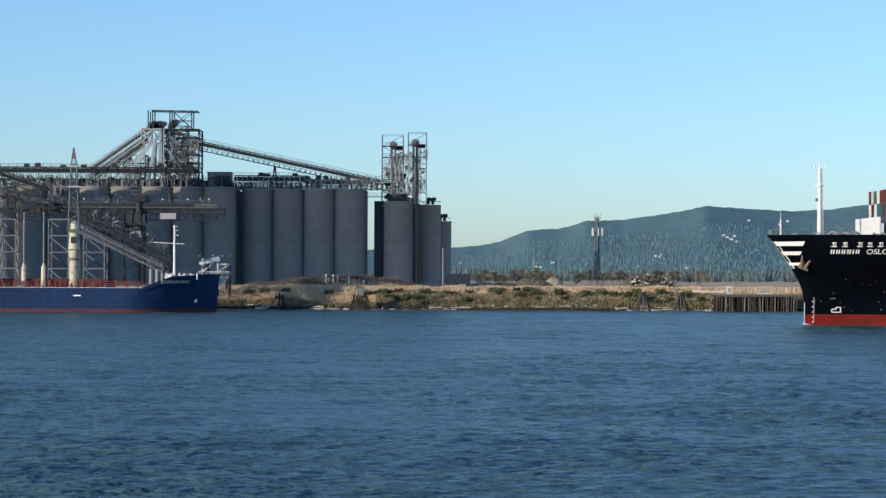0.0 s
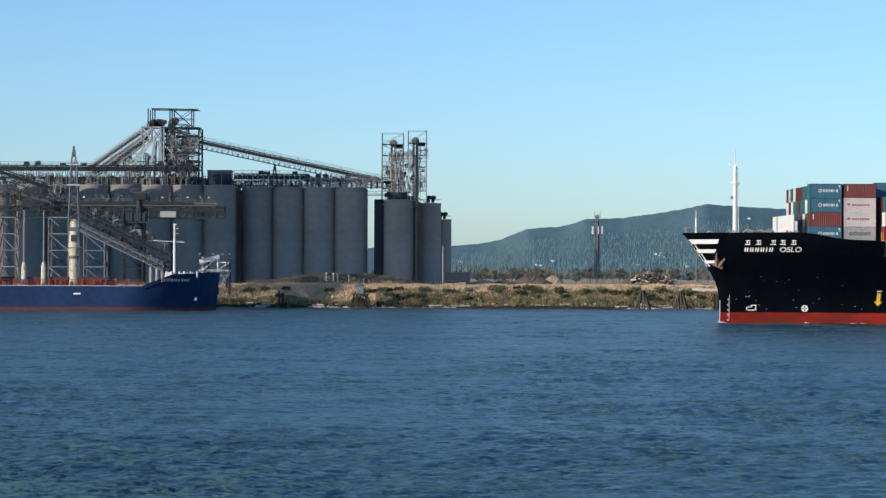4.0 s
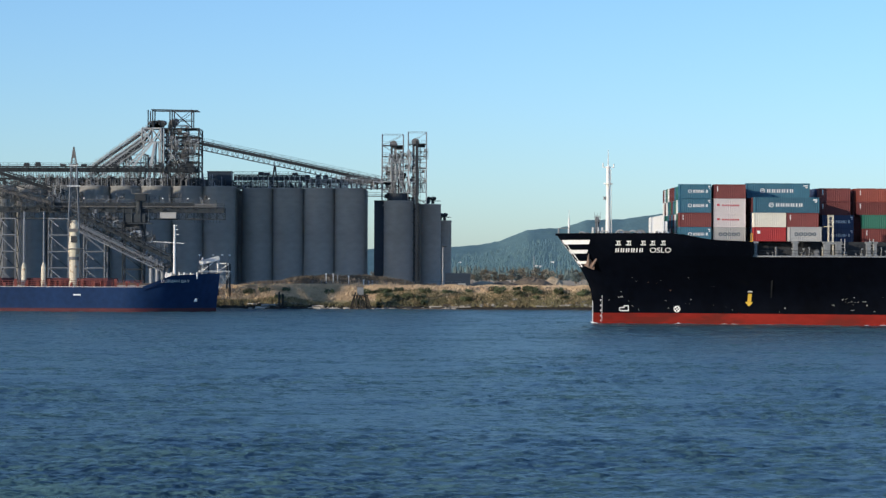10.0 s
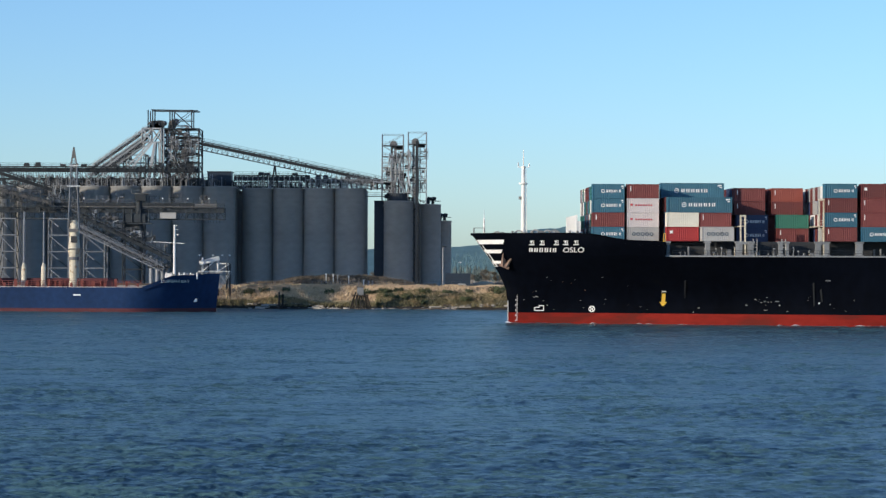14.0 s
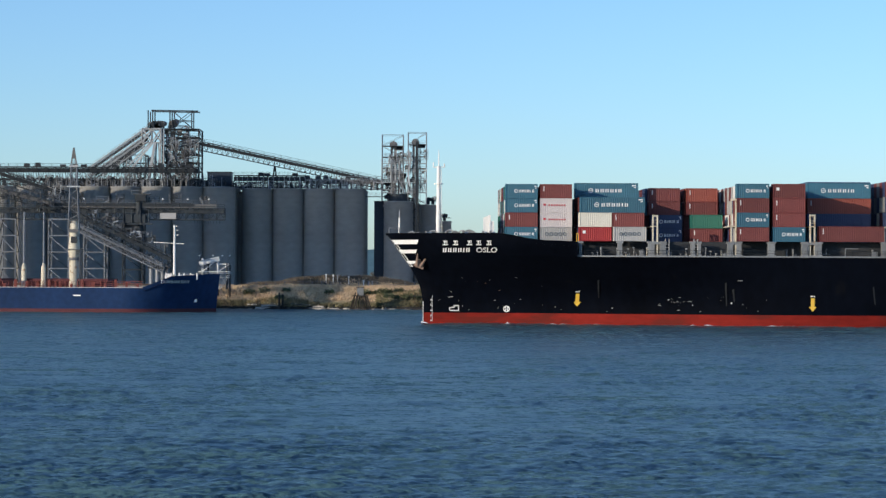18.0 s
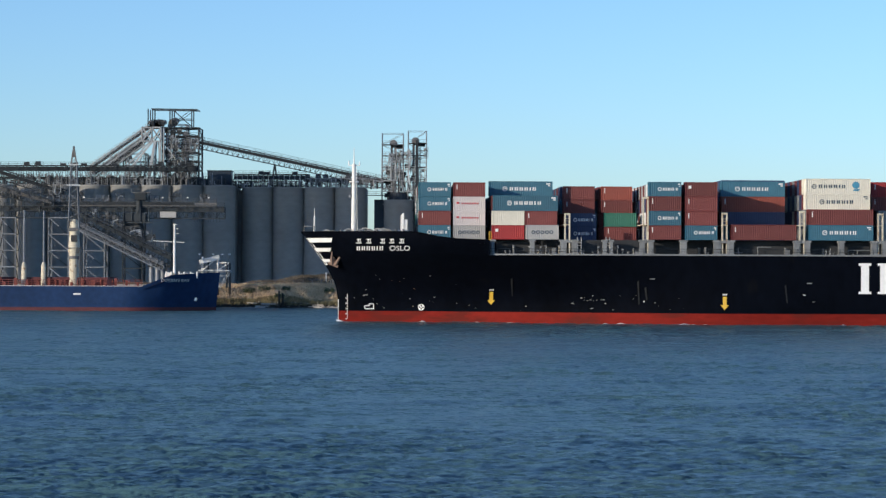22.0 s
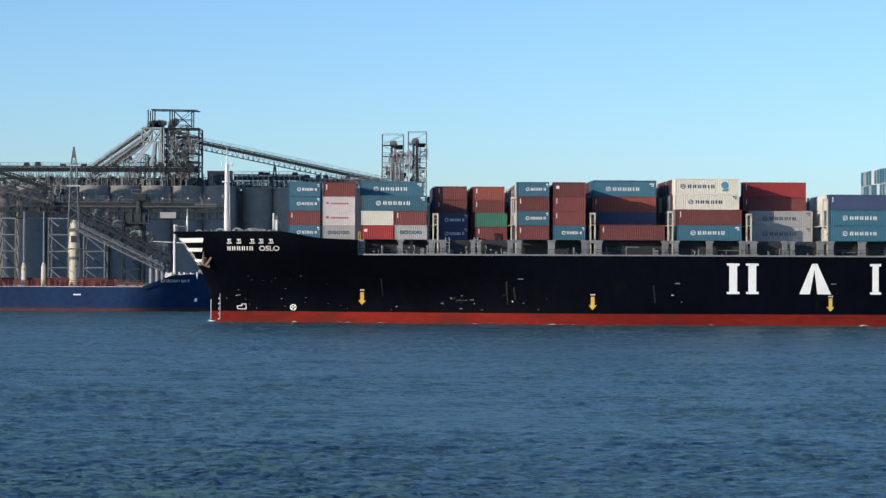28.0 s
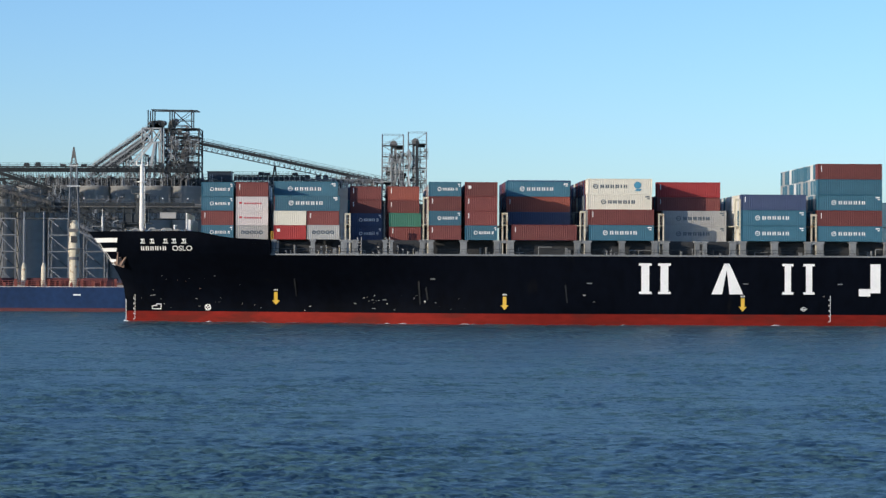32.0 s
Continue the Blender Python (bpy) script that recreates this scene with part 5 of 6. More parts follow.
def elevator_towers():
    """The two bucket elevators with their frames over the separate silos."""
    frame_tower("elevator_tower", -18.8, -12.3, 740, 746, 32.0, 52.3, 3.6, "open steel frame round a bucket elevator", "steel", 0.2, 0.11)
    frame_tower("elevator_tower", -10.8, -5.2, 739.5, 745, 31.0, 53.0, 3.6, "upper open steel frame round a bucket elevator", "steel", 0.22, 0.11)
    frame_tower("elevator_tower", -10.6, -7.4, 739.6, 744.8, 5.6, 31.2, 4.2, "dark lower steel frame standing on the ground round a bucket elevator", "steel_dark", 0.4, 0.14, False)
    for x, zt in ((-15.3, 49.2), (-8.6, 50.0)):
        e = thing("bucket_elevator", "grey bucket elevator leg with a rounded head", "elevator", (x, 742.6, 32.0 if x < -12 else 6.0))
        z0 = 32.0 if x < -12 else 6.0
        part("up_leg", cube(-0.9, -0.2, -0.5, 0.5, 0, zt - z0 - 1), "belt", e)
        part("down_leg", cube(0.2, 0.9, -0.5, 0.5, 0, zt - z0 - 1), "belt", e)
        part("head", rod(bmesh.new(), (0, -0.9, zt - z0), (0, 0.9, zt - z0), 1.2, seg=16), "belt", e, "rounded dark elevator head")
        part("drive", cube(0.8, 3.0, -0.6, 0.6, zt - z0 - 1.6, zt - z0 - 0.4), "steel_dark", e)
    for p, q, w in (((-14.8, 740.5, 47.5), (-12.0, 740.5, 38.0), 0.5), ((-15.8, 740.2, 46.0), (-12.6, 740.2, 36.0), 0.4), ((-13.0, 740.4, 44.5), (-8.0, 740.4, 44.5), 0.4), ((-16.8, 739.8, 45.6), (-14.6, 739.8, 43.0), 0.5), ((-14.6, 739.8, 43.0), (-14.6, 739.8, 37.8), 0.5), ((-15.9, 739.8, 43.6), (-15.9, 739.8, 37.8), 0.45), ((-13.4, 739.8, 43.4), (-13.4, 739.8, 37.8), 0.45), ((-10.6, 738.8, 47.4), (-9.9, 738.8, 44.6), 0.6), ((-9.9, 738.8, 44.6), (-10.8, 738.8, 40.2), 0.5), ((-10.8, 738.8, 40.2), (-10.2, 738.8, 36.4), 0.5)):
        single("grain_spout", rods([(p, q)], w), "pale_steel", "round steel grain spout between the elevators", "spout", group="spouts of the elevator towers")
    c = thing("elevator_casing", "tall dark steel casing running down the second elevator tower", "casing", (-8.5, 738.6, 5.6))
    part("casing", cube(0, 0.75, 0, 0.7, 0, 44.6), "steel_dark", c)
    part("side_ladder", rods([((1.0, 0, 0), (1.0, 0, 44.0)), ((1.5, 0, 0), (1.5, 0, 44.0))], 0.07), "steel_dark", c)
    part("ladder_rungs", rods([((1.0, 0, 0.6 + 0.9 * i), (1.5, 0, 0.6 + 0.9 * i)) for i in range(48)], 0.05), "steel_dark", c)
    h = thing("distributor_house", "dark round distributor house on the separate silo", "machinery", (-13.7, 741, 31.9))
    part("drum", rod(bmesh.new(), (0, 0, 0), (0, 0, 2.3), 3.2, 2.6, 18), "steel_dark", h)
    for i in range(8):
        part("spout_leg", rods([((2.4 * math.cos(0.785 * i), 2.4 * math.sin(0.785 * i) - 0.4, 2.2), (1.2 * math.cos(0.785 * i), 1.2 * math.sin(0.785 * i) - 0.4, 6.4))], 0.34), ("steel_dark", "steel", "belt")[i % 3], h)
    rng.seed(35)
    for i in range(46):
        x, z = rng.uniform(-17.5, -8.5), 32.2 + 11.0 * rng.random() ** 1.6
        u = thing("spout_box", "dark distributor box between the elevators", "machinery", (x, 741 + rng.uniform(0, 3), z), "distributor boxes of the elevators")
        part("casing", cube(-rng.uniform(0.2, 0.8), rng.uniform(0.2, 0.8), -0.4, 0.4, -rng.uniform(0.4, 1.2), rng.uniform(0.3, 0.9)), "steel_dark", u)
        part("pipe", rods([((0, 0, 0), (rng.uniform(-2, 2), 0, -rng.uniform(1.0, 4)))], rng.uniform(0.15, 0.35)), rng.choice(("pale_steel", "steel", "belt")), u)
    for z in (34.4, 37.6, 41.0, 43.4):
        w = thing("service_platform", "pale steel service platform round the elevators", "platform", (-18.9, 739.2, z))
        part("deck_plate", cube(0, 13.8, 0, 1.2, 0, 0.22), "pale_steel", w)
        part("rail", rods([((0, 0, 1.1), (13.8, 0, 1.1)), ((0, 0, 0.6), (13.8, 0, 0.6))], 0.09), "pale_steel", w)
        for i in range(6):
            part("rail_post", rods([((2.76 * i, 0, 0.2), (2.76 * i, 0, 1.1))], 0.1), "pale_steel", w)
    c = thing("connecting_catwalk", "steel catwalk between silo row and elevator", "catwalk", (-23.6, 741, 33.2))
    part("deck_plate", cube(0, 6, -1, 1, 0, 0.2), "steel_dark", c)
    part("rail", rods([((0, -1, 1.2), (6, -1, 1.2)), ((0, -1, 0.6), (6, -1, 0.6)), ((0, -1, 0), (0, -1, 1.2)), ((3, -1, 0), (3, -1, 1.2))], 0.1), "steel", c)
    for x, z in ((-4.6, 31.4), (-3.2, 31.4), (-0.9, 26.3), (0.4, 26.3)):
        v = thing("roof_vent", "curved steel vent on a silo roof", "vent", (x, 752, z), "vents on the silo roofs")
        part("pipe", rod(bmesh.new(), (0, 0, 0), (0, 0, 1.9), 0.5, seg=10), "steel_dark", v)
        part("elbow", rod(bmesh.new(), (-0.3, 0, 1.8), (1.0, 0, 1.5), 0.5, seg=10), "steel_dark", v)


elevator_towers()


# ---- the moored bulk carrier ----
def bulk_half(a, z):
    """Half breadth of the blue hull; a runs aft from the stem."""
    A = max(0.0, a + 0.9 * max(0.0, z - 1.0) / 8.4)
    s = min(1.0, A / 20.0)
    low = 13.5 * (0.25 * s + 0.75 * math.sin(math.pi / 2 * s) ** 1.2)
    s2 = min(1.0, A / 14.0)
    high = 13.5 * math.sin(math.pi / 2 * s2)
    t = max(0.0, min(1.0, z / 9.4)) ** 1.5
    return max(0.02, low * (1 - t) + high * t)


def bulk_top(a):
    return float(np.interp(a, (-1, 9.5, 16.5, 200), (9.45, 8.85, 6.0, 6.0)))


def build_bulker():
    s = thing("bulk_carrier", "moored blue-hulled bulk carrier with red deck fittings", "ship", (-56.2, 600.0, 0.0), turn=180.0)

    def fit(name, bm, material, parent, label=""):
        bmesh.ops.scale(bm, verts=bm.verts, vec=(-1, 1, 1))
        bmesh.ops.reverse_faces(bm, faces=bm.faces)
        return part(name, bm, material, parent, label)

    def skin(levels, side, top=False):
        rows = []
        for f in levels:
            row = []
            for i in range(71):
                q = (i / 70) ** 1.8 * 170.0
                z = f * bulk_top(q - 0.9) + (1 - f) * 0.85 if top else f
                a = q - 0.9 * max(0.0, z - 1.0) / 8.4
                row.append((-a, side * bulk_half(a, z), z))
            rows.append(row)
        return loft(rows)
    for side in (-1, 1):
        smooth(fit("hull_side", skin((0, 0.2, 0.4, 0.6, 0.8, 1.0), side, True), "blue_hull", s, "blue painted hull side"))
        smooth(fit("boot_topping", skin((-1.5, 0.0, 0.85), side), "maroon", s, "faded red band at the waterline"))
    aa = [16.6 + 2.0 * i for i in range(77)]
    fit("main_deck", loft([[(-a, -13.4, 5.9) for a in aa], [(-a, 13.4, 5.9) for a in aa]]), "red_oxide", s)
    fa = [-0.6 + 0.9 * i for i in range(20)]
    fit("forecastle_deck", loft([[(-a, -bulk_half(a, 8) + 0.1, bulk_top(a) - 0.8) for a in fa], [(-a, bulk_half(a, 8) - 0.1, bulk_top(a) - 0.8) for a in fa]]), "red_oxide", s)
    # the near side is y > 0 here, as the ship points the other way
    fit("sheer_line", loft([[(-a, 13.52, 6.0 + e) for a in aa] for e in (-0.05, 0.09)]), "rose", s, "white line along the deck edge")
    # rails
    for z in (6.5, 7.0, 7.5):
        fit("deck_rail", rods([((-16.6, 13.3, z), (-168, 13.3, z))], 0.09), "red_oxide", s)
    bm = bmesh.new()
    bar(bm, (0, 0, 0), (0, 0, 1.5), 0.1)
    me = keep_mesh("rail_stanchion", bm)
    for i in range(48):
        part_of("rail_stanchion", me, "red_oxide", s, at=(17 + 1.4 * i, 13.3, 6.0))
    for i in range(4):
        h = fit("hatch_coaming", cube(-46 - 26 * i, -26 - 26 * i, -9, 9, 5.9, 7.5), "maroon", s, "red oxide hatch coaming")
        fit("hatch_cover", cube(-46.4 - 26 * i, -25.6 - 26 * i, -9.3, 9.3, 7.5, 8.1), "maroon", h)
        for k in range(9):
            fit("stay", cube(-45 - 26 * i + 2.2 * k, -44.8 - 26 * i + 2.2 * k, 9.0, 9.5, 5.9, 7.5), "red_oxide", h)
    for k in range(22):
        a = 18 + 2.7 * k
        fit("deck_fitting", cube(-a - 0.3, -a + 0.3, 11.2, 11.9, 5.9, 6.9 + 0.5 * ((k * 7) % 3)), "red_oxide", s)
    # deck crane
    c = fit("crane_pedestal", rod(bmesh.new(), (-34, 8.5, 5.9), (-34, 8.5, 12.6), 1.25, 1.2, 18), "cream", s, "cream round crane pedestal")
    fit("slewing_ring", rod(bmesh.new(), (-34, 8.5, 12.6), (-34, 8.5, 13.3), 1.5, seg=18), "belt", c)
    cab = fit("crane_house", loft([[(-34 + q * math.cos(0.3927 * i), 8.5 + q * math.sin(0.3927 * i), z) for i in range(16)] for q, z in ((1.2, 13.3), (1.45, 14.6), (1.4, 16.0), (1.2, 18.0), (1.25, 19.6), (1.0, 21.4), (0.7, 22.2), (0.05, 22.3))], True), "cream", s, "cream tapered crane housing")
    fit("cab_window", cube(-34.6, -33.1, 9.6, 10.1, 16.8, 18.4), "deck_dark", cab)
    fit("winch_guard", cube(-35.2, -32.9, 9.4, 9.9, 19.4, 20.2), "belt", cab)
    fit("service_platform", cube(-36.0, -32.0, 6.9, 10.2, 15.2, 15.35), "belt", cab)
    fit("ladder", rods([((-32.5, 9.6, 6.0), (-32.5, 9.6, 15.2)), ((-32.1, 9.6, 6.0), (-32.1, 9.6, 15.2))], 0.1), "belt", c)
    jib = fit("crane_jib", rods([((-35.3, 9.6, 20.0), (-34.75, 9.6, 35.6)), ((-32.7, 9.6, 20.0), (-33.35, 9.6, 35.6)), ((-35.3, 8.6, 20.0), (-34.75, 8.9, 35.6)), ((-32.7, 8.6, 20.0), (-33.35, 8.9, 35.6))], 0.24), "steel", s, "thin grey crane jib raised upright")
    fit("jib_lacing", rods([((-35.25 + 0.05 * i, 9.6, 21 + 1.5 * i), (-32.75 - 0.06 * i, 9.6, 22.4 + 1.5 * i)) if i % 2 else ((-32.75 - 0.06 * i, 9.6, 21 + 1.5 * i), (-35.25 + 0.05 * i, 9.6, 22.4 + 1.5 * i)) for i in range(10)], 0.11), "steel", jib)
    fit("jib_tie", rods([((-35.7, 9.7, 30.6), (-32.4, 9.7, 30.6)), ((-35.2, 9.7, 35.6), (-32.9, 9.7, 35.6))], 0.34), "pale_steel", jib)
    fit("jib_head", rods([((-34.75, 9.6, 35.6), (-34.05, 9.6, 40.1)), ((-33.35, 9.6, 35.6), (-34.05, 9.6, 40.1)), ((-34.05, 9.6, 37.4), (-34.05, 9.6, 40.1))], 0.34), "belt", jib)
    fit("luffing_rope", rods([((-34.9, 9.0, 14.0), (-34.2, 9.5, 37.0)), ((-33.2, 9.0, 14.0), (-33.9, 9.5, 37.0))], 0.07), "belt", jib)
    for a in (46.0, 41.2):
        p = fit("vent_post", rod(bmesh.new(), (-a, 10, 5.9), (-a, 10, 10.8), 0.65, 0.6, 12), "cream", s, "white post on deck")
        fit("post_cap", rod(bmesh.new(), (-a, 10, 10.8), (-a, 10, 11.8), 0.62, 0.3, 12), "cream", p)
        fit("pole", rod(bmesh.new(), (-a, 10, 11.7), (-a, 10, 24.4), 0.24, 0.18, 8), "steel", p)
    fm = fit("foremast", rod(bmesh.new(), (-10.2, 2.0, 8.0), (-10.2, 2.0, 21.4), 0.34, 0.22, 10), "white", s, "white foremast")
    fit("yard", rods([((-15.4, 2.0, 17.2), (-7.8, 2.0, 16.8)), ((-10.5, 2.0, 21.2), (-9.5, 2.0, 21.2)), ((-9.2, 2.0, 19.0), (-10.2, 2.0, 19.0)), ((-9.3, 2.0, 20.2), (-10.2, 2.0, 20.2))], 0.15), "white", fm)
    for i, a in enumerate((4.0, 5.6, 7.2, 8.4, 10.4, 11.6)):
        fit("windlass", rod(bmesh.new(), (-a, 1.0 + i % 2, 8.6), (-a, 3.4, 8.6), 0.55 + 0.15 * (i % 3), seg=10), "white" if i % 2 else "deck_grey", s)
        fit("bitt", rod(bmesh.new(), (-a, 8.0 - a * 0.1, 8.0), (-a, 8.0 - a * 0.1, 9.6), 0.2, seg=8), "white", s)
    return s


bulker = build_bulker()


def ship_name():
    """The name on the bow of the blue ship."""
    cu = bpy.data.curves.new("ship_name", "FONT")
    cu.body, cu.size, cu.extrude, cu.align_x = "DURBAN BAY", 1.05, 0.02, "CENTER"
    tmp = new("ship_name", cu)
    bpy.context.view_layer.update()
    me = bpy.data.meshes.new_from_object(tmp.evaluated_get(bpy.context.evaluated_depsgraph_get()))
    bpy.data.objects.remove(tmp)
    for v in me.vertices:
        a, z = 9.0 - v.co.x, 7.1 + v.co.y
        v.co = (a, bulk_half(a, z) + 0.09 + v.co.z, z)
    part_of("ship_name", me, "mark", bulker, "white ship's name on the bow")


ship_name()
part("hull_sign", cube(31.6, 33.4, 13.5, 13.55, 3.9, 4.25), "mark", bulker)
part("hull_sign", cube(4.3, 5.4, bulk_half(4.8, 3) + 0.02, bulk_half(4.8, 3) + 0.06, 2.4, 3.2), "mark", bulker)


def shade_block():
    """A high unseen block, added beside the silos to shade their fronts."""
    h = thing("work_house", "unseen grey concrete block added to shade the silo fronts", "building", (-150.0, 643.0, 5.0))
    # the top slopes along the sun's rays, so shade ends at the silo roofs
    part("sloping_wing", loft([[(0, 33, 0), (0, 33, 50.5), (10, 33, 50.5), (10, 33, 0)], [(0, 70, 0), (0, 70, 35.4), (10, 70, 35.4), (10, 70, 0)]], True), "concrete", h)
    part("end_wall", cube(0, 10, 70, 70.3, 0, 35.4), "concrete", h)
    for y0, y1, z in ((0, 33, 65.0),):
        w = part("wall", cube(0, 10, y0, y1, 0, z), "concrete", h)
        part("roof", cube(-0.4, 10.4, y0 + 0.02, y1 - 0.02, z, z + 0.6), "concrete_top", h)
        for i in range(2):
            part("window", cube(2 + 4 * i, 4 + 4 * i, y0 - 0.03, y0 + 0.02, z - 6, z - 3.5), "deck_dark", w)


shade_block()


# ---- the ship loading dock ----
def build_dock():
    d = thing("loading_dock", "concrete loading dock on piles behind the moored ship", "dock", (-170, 620, 0))
    part("deck_slab", cube(0, 110, 0, 18, 5.4, 6.4), "concrete", d)
    part("kerb_beam", cube(0, 110, -0.2, 0.2, 6.4, 6.8), "timber", d)
    pile = keep_mesh("timber_post", rod(bmesh.new(), (0, 0, -2), (0, 0, 5.5), 0.4, seg=8))
    for i in range(22):
        for y in (1.0, 16.0):
            part_of("timber_post", pile, "timber", d, at=(3 + 4.9 * i, y, 0))


def pipe_tower(x0, x1, y, z0, z1, label, dark=False):
    """A braced pair of tubular frames carrying the shiploader gallery."""
    t = thing("support_tower", label, "tower", (x0, y, z0), "towers under the loading gallery")
    w, h, m = x1 - x0, z1 - z0, "steel_dark" if dark else "steel"
    for yy in (0.0, 5.0):
        for x in (0.0, w):
            part("leg", rods([((x, yy, 0), (x, yy, h))], 0.36, False), m, t)
    n = max(2, round(h / 4.2))
    for i in range(n):
        a, b = h * i / n, h * (i + 1) / n
        part("strut", rods([((0, 0, b), (w, 0, b))], 0.24), m, t)
        part("strut", rods([((0, 5, b), (w, 5, b))], 0.24), "steel_dark", t)
        part("diagonal", rods([((0, 0, b), (w, 0, a)) if i % 2 else ((0, 0, b), (w * 0.5, 0, (a + b) / 2)), ((w * 0.5, 0, (a + b) / 2), (w, 0, a))], 0.2), m, t)
        part("side_brace", rods([((0, 0, a), (0, 5, b))], 0.2), "steel_dark", t)
        part("side_brace", rods([((w, 5, a), (w, 0, b))], 0.2), "steel_dark", t)


def build_loader():
    y = 629.0
    build_dock()
    for x0, x1 in ((-115.4, -111.2), (-102.6, -97.4), (-93.4, -88.0), (-128.0, -123.5)):
        pipe_tower(x0, x1, y, 6.4, 23.5, "pale tubular braced tower under the loading gallery")
    pipe_tower(-83.6, -78.4, y + 2, 6.4, 22.5, "dark braced tower under the shiploader", True)
    conveyor("loading_gallery", (-135.0, y + 2, 23.5), (-57.0, y + 2, 23.5), 3.4, 3.0, 3.2, "long level conveyor gallery along the dock", "steel_dark", "steel_dark")
    conveyor("feed_conveyor", (-128.0, y + 3, 37.4), (-99.0, y + 3, 28.2), 3.0, 2.6, 2.3, "dark sloping feed conveyor coming down to the dock", "steel_dark", "steel_dark")
    conveyor("feed_conveyor", (-131.0, y - 1, 33.4), (-101.5, y - 1, 25.8), 2.6, 2.2, 2.2, "dark sloping feed conveyor coming down to the dock", "steel_dark", "belt")
    conveyor("loader_boom", (-94.5, y - 2, 22.6), (-70.4, y - 2, 11.0), 3.0, 2.7, 2.2, "dark lattice shiploader boom sloping down over the hatch", "steel_dark", "steel_dark")
    conveyor("loader_boom", (-95.5, y - 4, 20.8), (-72.5, y - 4, 9.8), 1.4, 1.3, 1.8, "grey lattice walkway beside the shiploader boom", "steel", "steel_dark")
    w = thing("gallery_walkway", "pale steel walkway and pipe rack on the loading gallery", "walkway", (-101.0, y, 26.6))
    part("deck_plate", cube(0, 42, 0, 2.6, 0, 0.25), "belt", w)
    part("pipe_rack", rods([((0, 0.4, 0.7), (42, 0.4, 0.7))], 0.5), "belt", w)
    for i in range(40):
        part_of("sheet_rib", RAIL_POST, "steel_dark", w, at=(0.9 * i, -0.14, 0.2))
    part("side_sheet", cube(0, 36, -0.1, 0.0, 0.25, 1.1), "steel_dark", w)
    for z in (1.3, 1.9):
        part("rail", rods([((0, -0.1, z), (42, -0.1, z))], 0.07), "belt", w)
    for i in range(22):
        part_of("rail_post", RAIL_POST, "belt", w, at=(2.0 * i, -0.1, 0.95))
    # trolley and hanging machinery house
    h = thing("trolley_house", "dark machinery house hanging under the gallery", "machinery", (-85.5, y - 1.5, 22.6))
    part("body", cube(2.4, 8.2, 0, 4.5, 0, 2.2), "steel_dark", h)
    part("upper_body", cube(5.4, 8.2, 0.4, 4.2, 5.6, 7.4), "steel_dark", h)
    part("roof", cube(4.6, 9.4, 0.2, 4.4, 7.4, 7.55), "belt", h)
    part("roof_rail", rods([((4.6, 0.2, 8.4), (9.4, 0.2, 8.4)), ((4.6, 0.2, 7.5), (4.6, 0.2, 8.4)), ((7.0, 0.2, 7.5), (7.0, 0.2, 8.4)), ((9.4, 0.2, 7.5), (9.4, 0.2, 8.4))], 0.09), "steel", h)
    part("slewing_column", rod(bmesh.new(), (6.4, 1.6, -3.4), (6.4, 1.6, 5.6), 0.9, 0.7, 12), "steel_dark", h)
    part("pale_drive", rod(bmesh.new(), (5.2, -0.4, -2.6), (7.0, -0.4, -2.6), 0.5, seg=10), "pale_steel", h)
    part("lower_platform", cube(3.4, 10.0, -0.6, 3.6, -4.4, -4.2), "deck_dark", h)
    part("platform_skirt", cube(3.4, 10.0, -0.7, -0.6, -4.9, -3.7), "steel_dark", h)
    for i in range(5):
        part("hanger", rods([((0.4 + 2.2 * i, -0.2, -0.4), (0.4 + 2.2 * i, -0.2, 3.4))], 0.2), "steel_dark", h)
    part("under_beam", rods([((-0.6, -0.2, -0.3), (10.2, -0.2, -0.3)), ((-0.6, -0.2, -1.6), (7.0, -0.2, -1.6))], 0.35), "steel_dark", h)
    part("hopper", loft([[(x * s + 4.4, yy * s + 2.0, z) for x, yy in ((-2, -1.6), (2, -1.6), (2, 1.6), (-2, 1.6))] for s, z in ((1.0, -0.2), (0.4, -2.6))], True), "belt", h)
    sign = thing("signboard", "blank pale signboard fixed on the gallery", "sign", (-73.8, y - 0.4, 23.6))
    part("board", cube(0, 4.4, 0, 0.15, 0, 1.7), "silver", sign)
    part("sign_frame", rods([((0, -0.05, 0), (4.4, -0.05, 0)), ((0, -0.05, 1.7), (4.4, -0.05, 1.7)), ((0, -0.05, 0), (0, -0.05, 1.7)), ((4.4, -0.05, 0), (4.4, -0.05, 1.7))], 0.12), "steel_dark", sign)
    sp = thing("loading_spouts", "cluster of grey vertical loading spouts", "spouts", (-75.5, y - 3, 6.4))
    for i, (x, h2) in enumerate(((0.0, 7.5), (1.6, 6.6), (3.0, 6.0), (4.2, 5.2))):
        part("spout", rod(bmesh.new(), (x, 0, 0), (x, 0, h2), 0.6, 0.5, 12), "steel", sp)
    part("spout_collar", cube(-0.8, 5.0, -0.8, 0.8, 4.4, 4.8), "steel_dark", sp)
    rng.seed(61)
    for x in (-103.0, -93.5, -79.4, -73.0, -66.5, -61.0):
        u = thing("gallery_lamp", "small floodlight post on the gallery walkway", "lamp", (x, y + 0.3, 28.2), "lamps on the galleries")
        part("post", rods([((0, 0, 0), (0, 0, 0.6))], 0.1), "steel_dark", u)
        part("lamp_head", cube(-0.2, 0.2, -0.3, 0.1, 0.5, 0.8), "white", u)
    # white frame at the end of the dock
    w = thing("mooring_gantry", "white steel gantry at the end of the dock", "gantry", (-66.2, 656, 5.3))
    part("gallery_box", rods([((0.2, -0.4, 6.9), (5.6, -0.4, 8.3))], 1.25), "white", w)
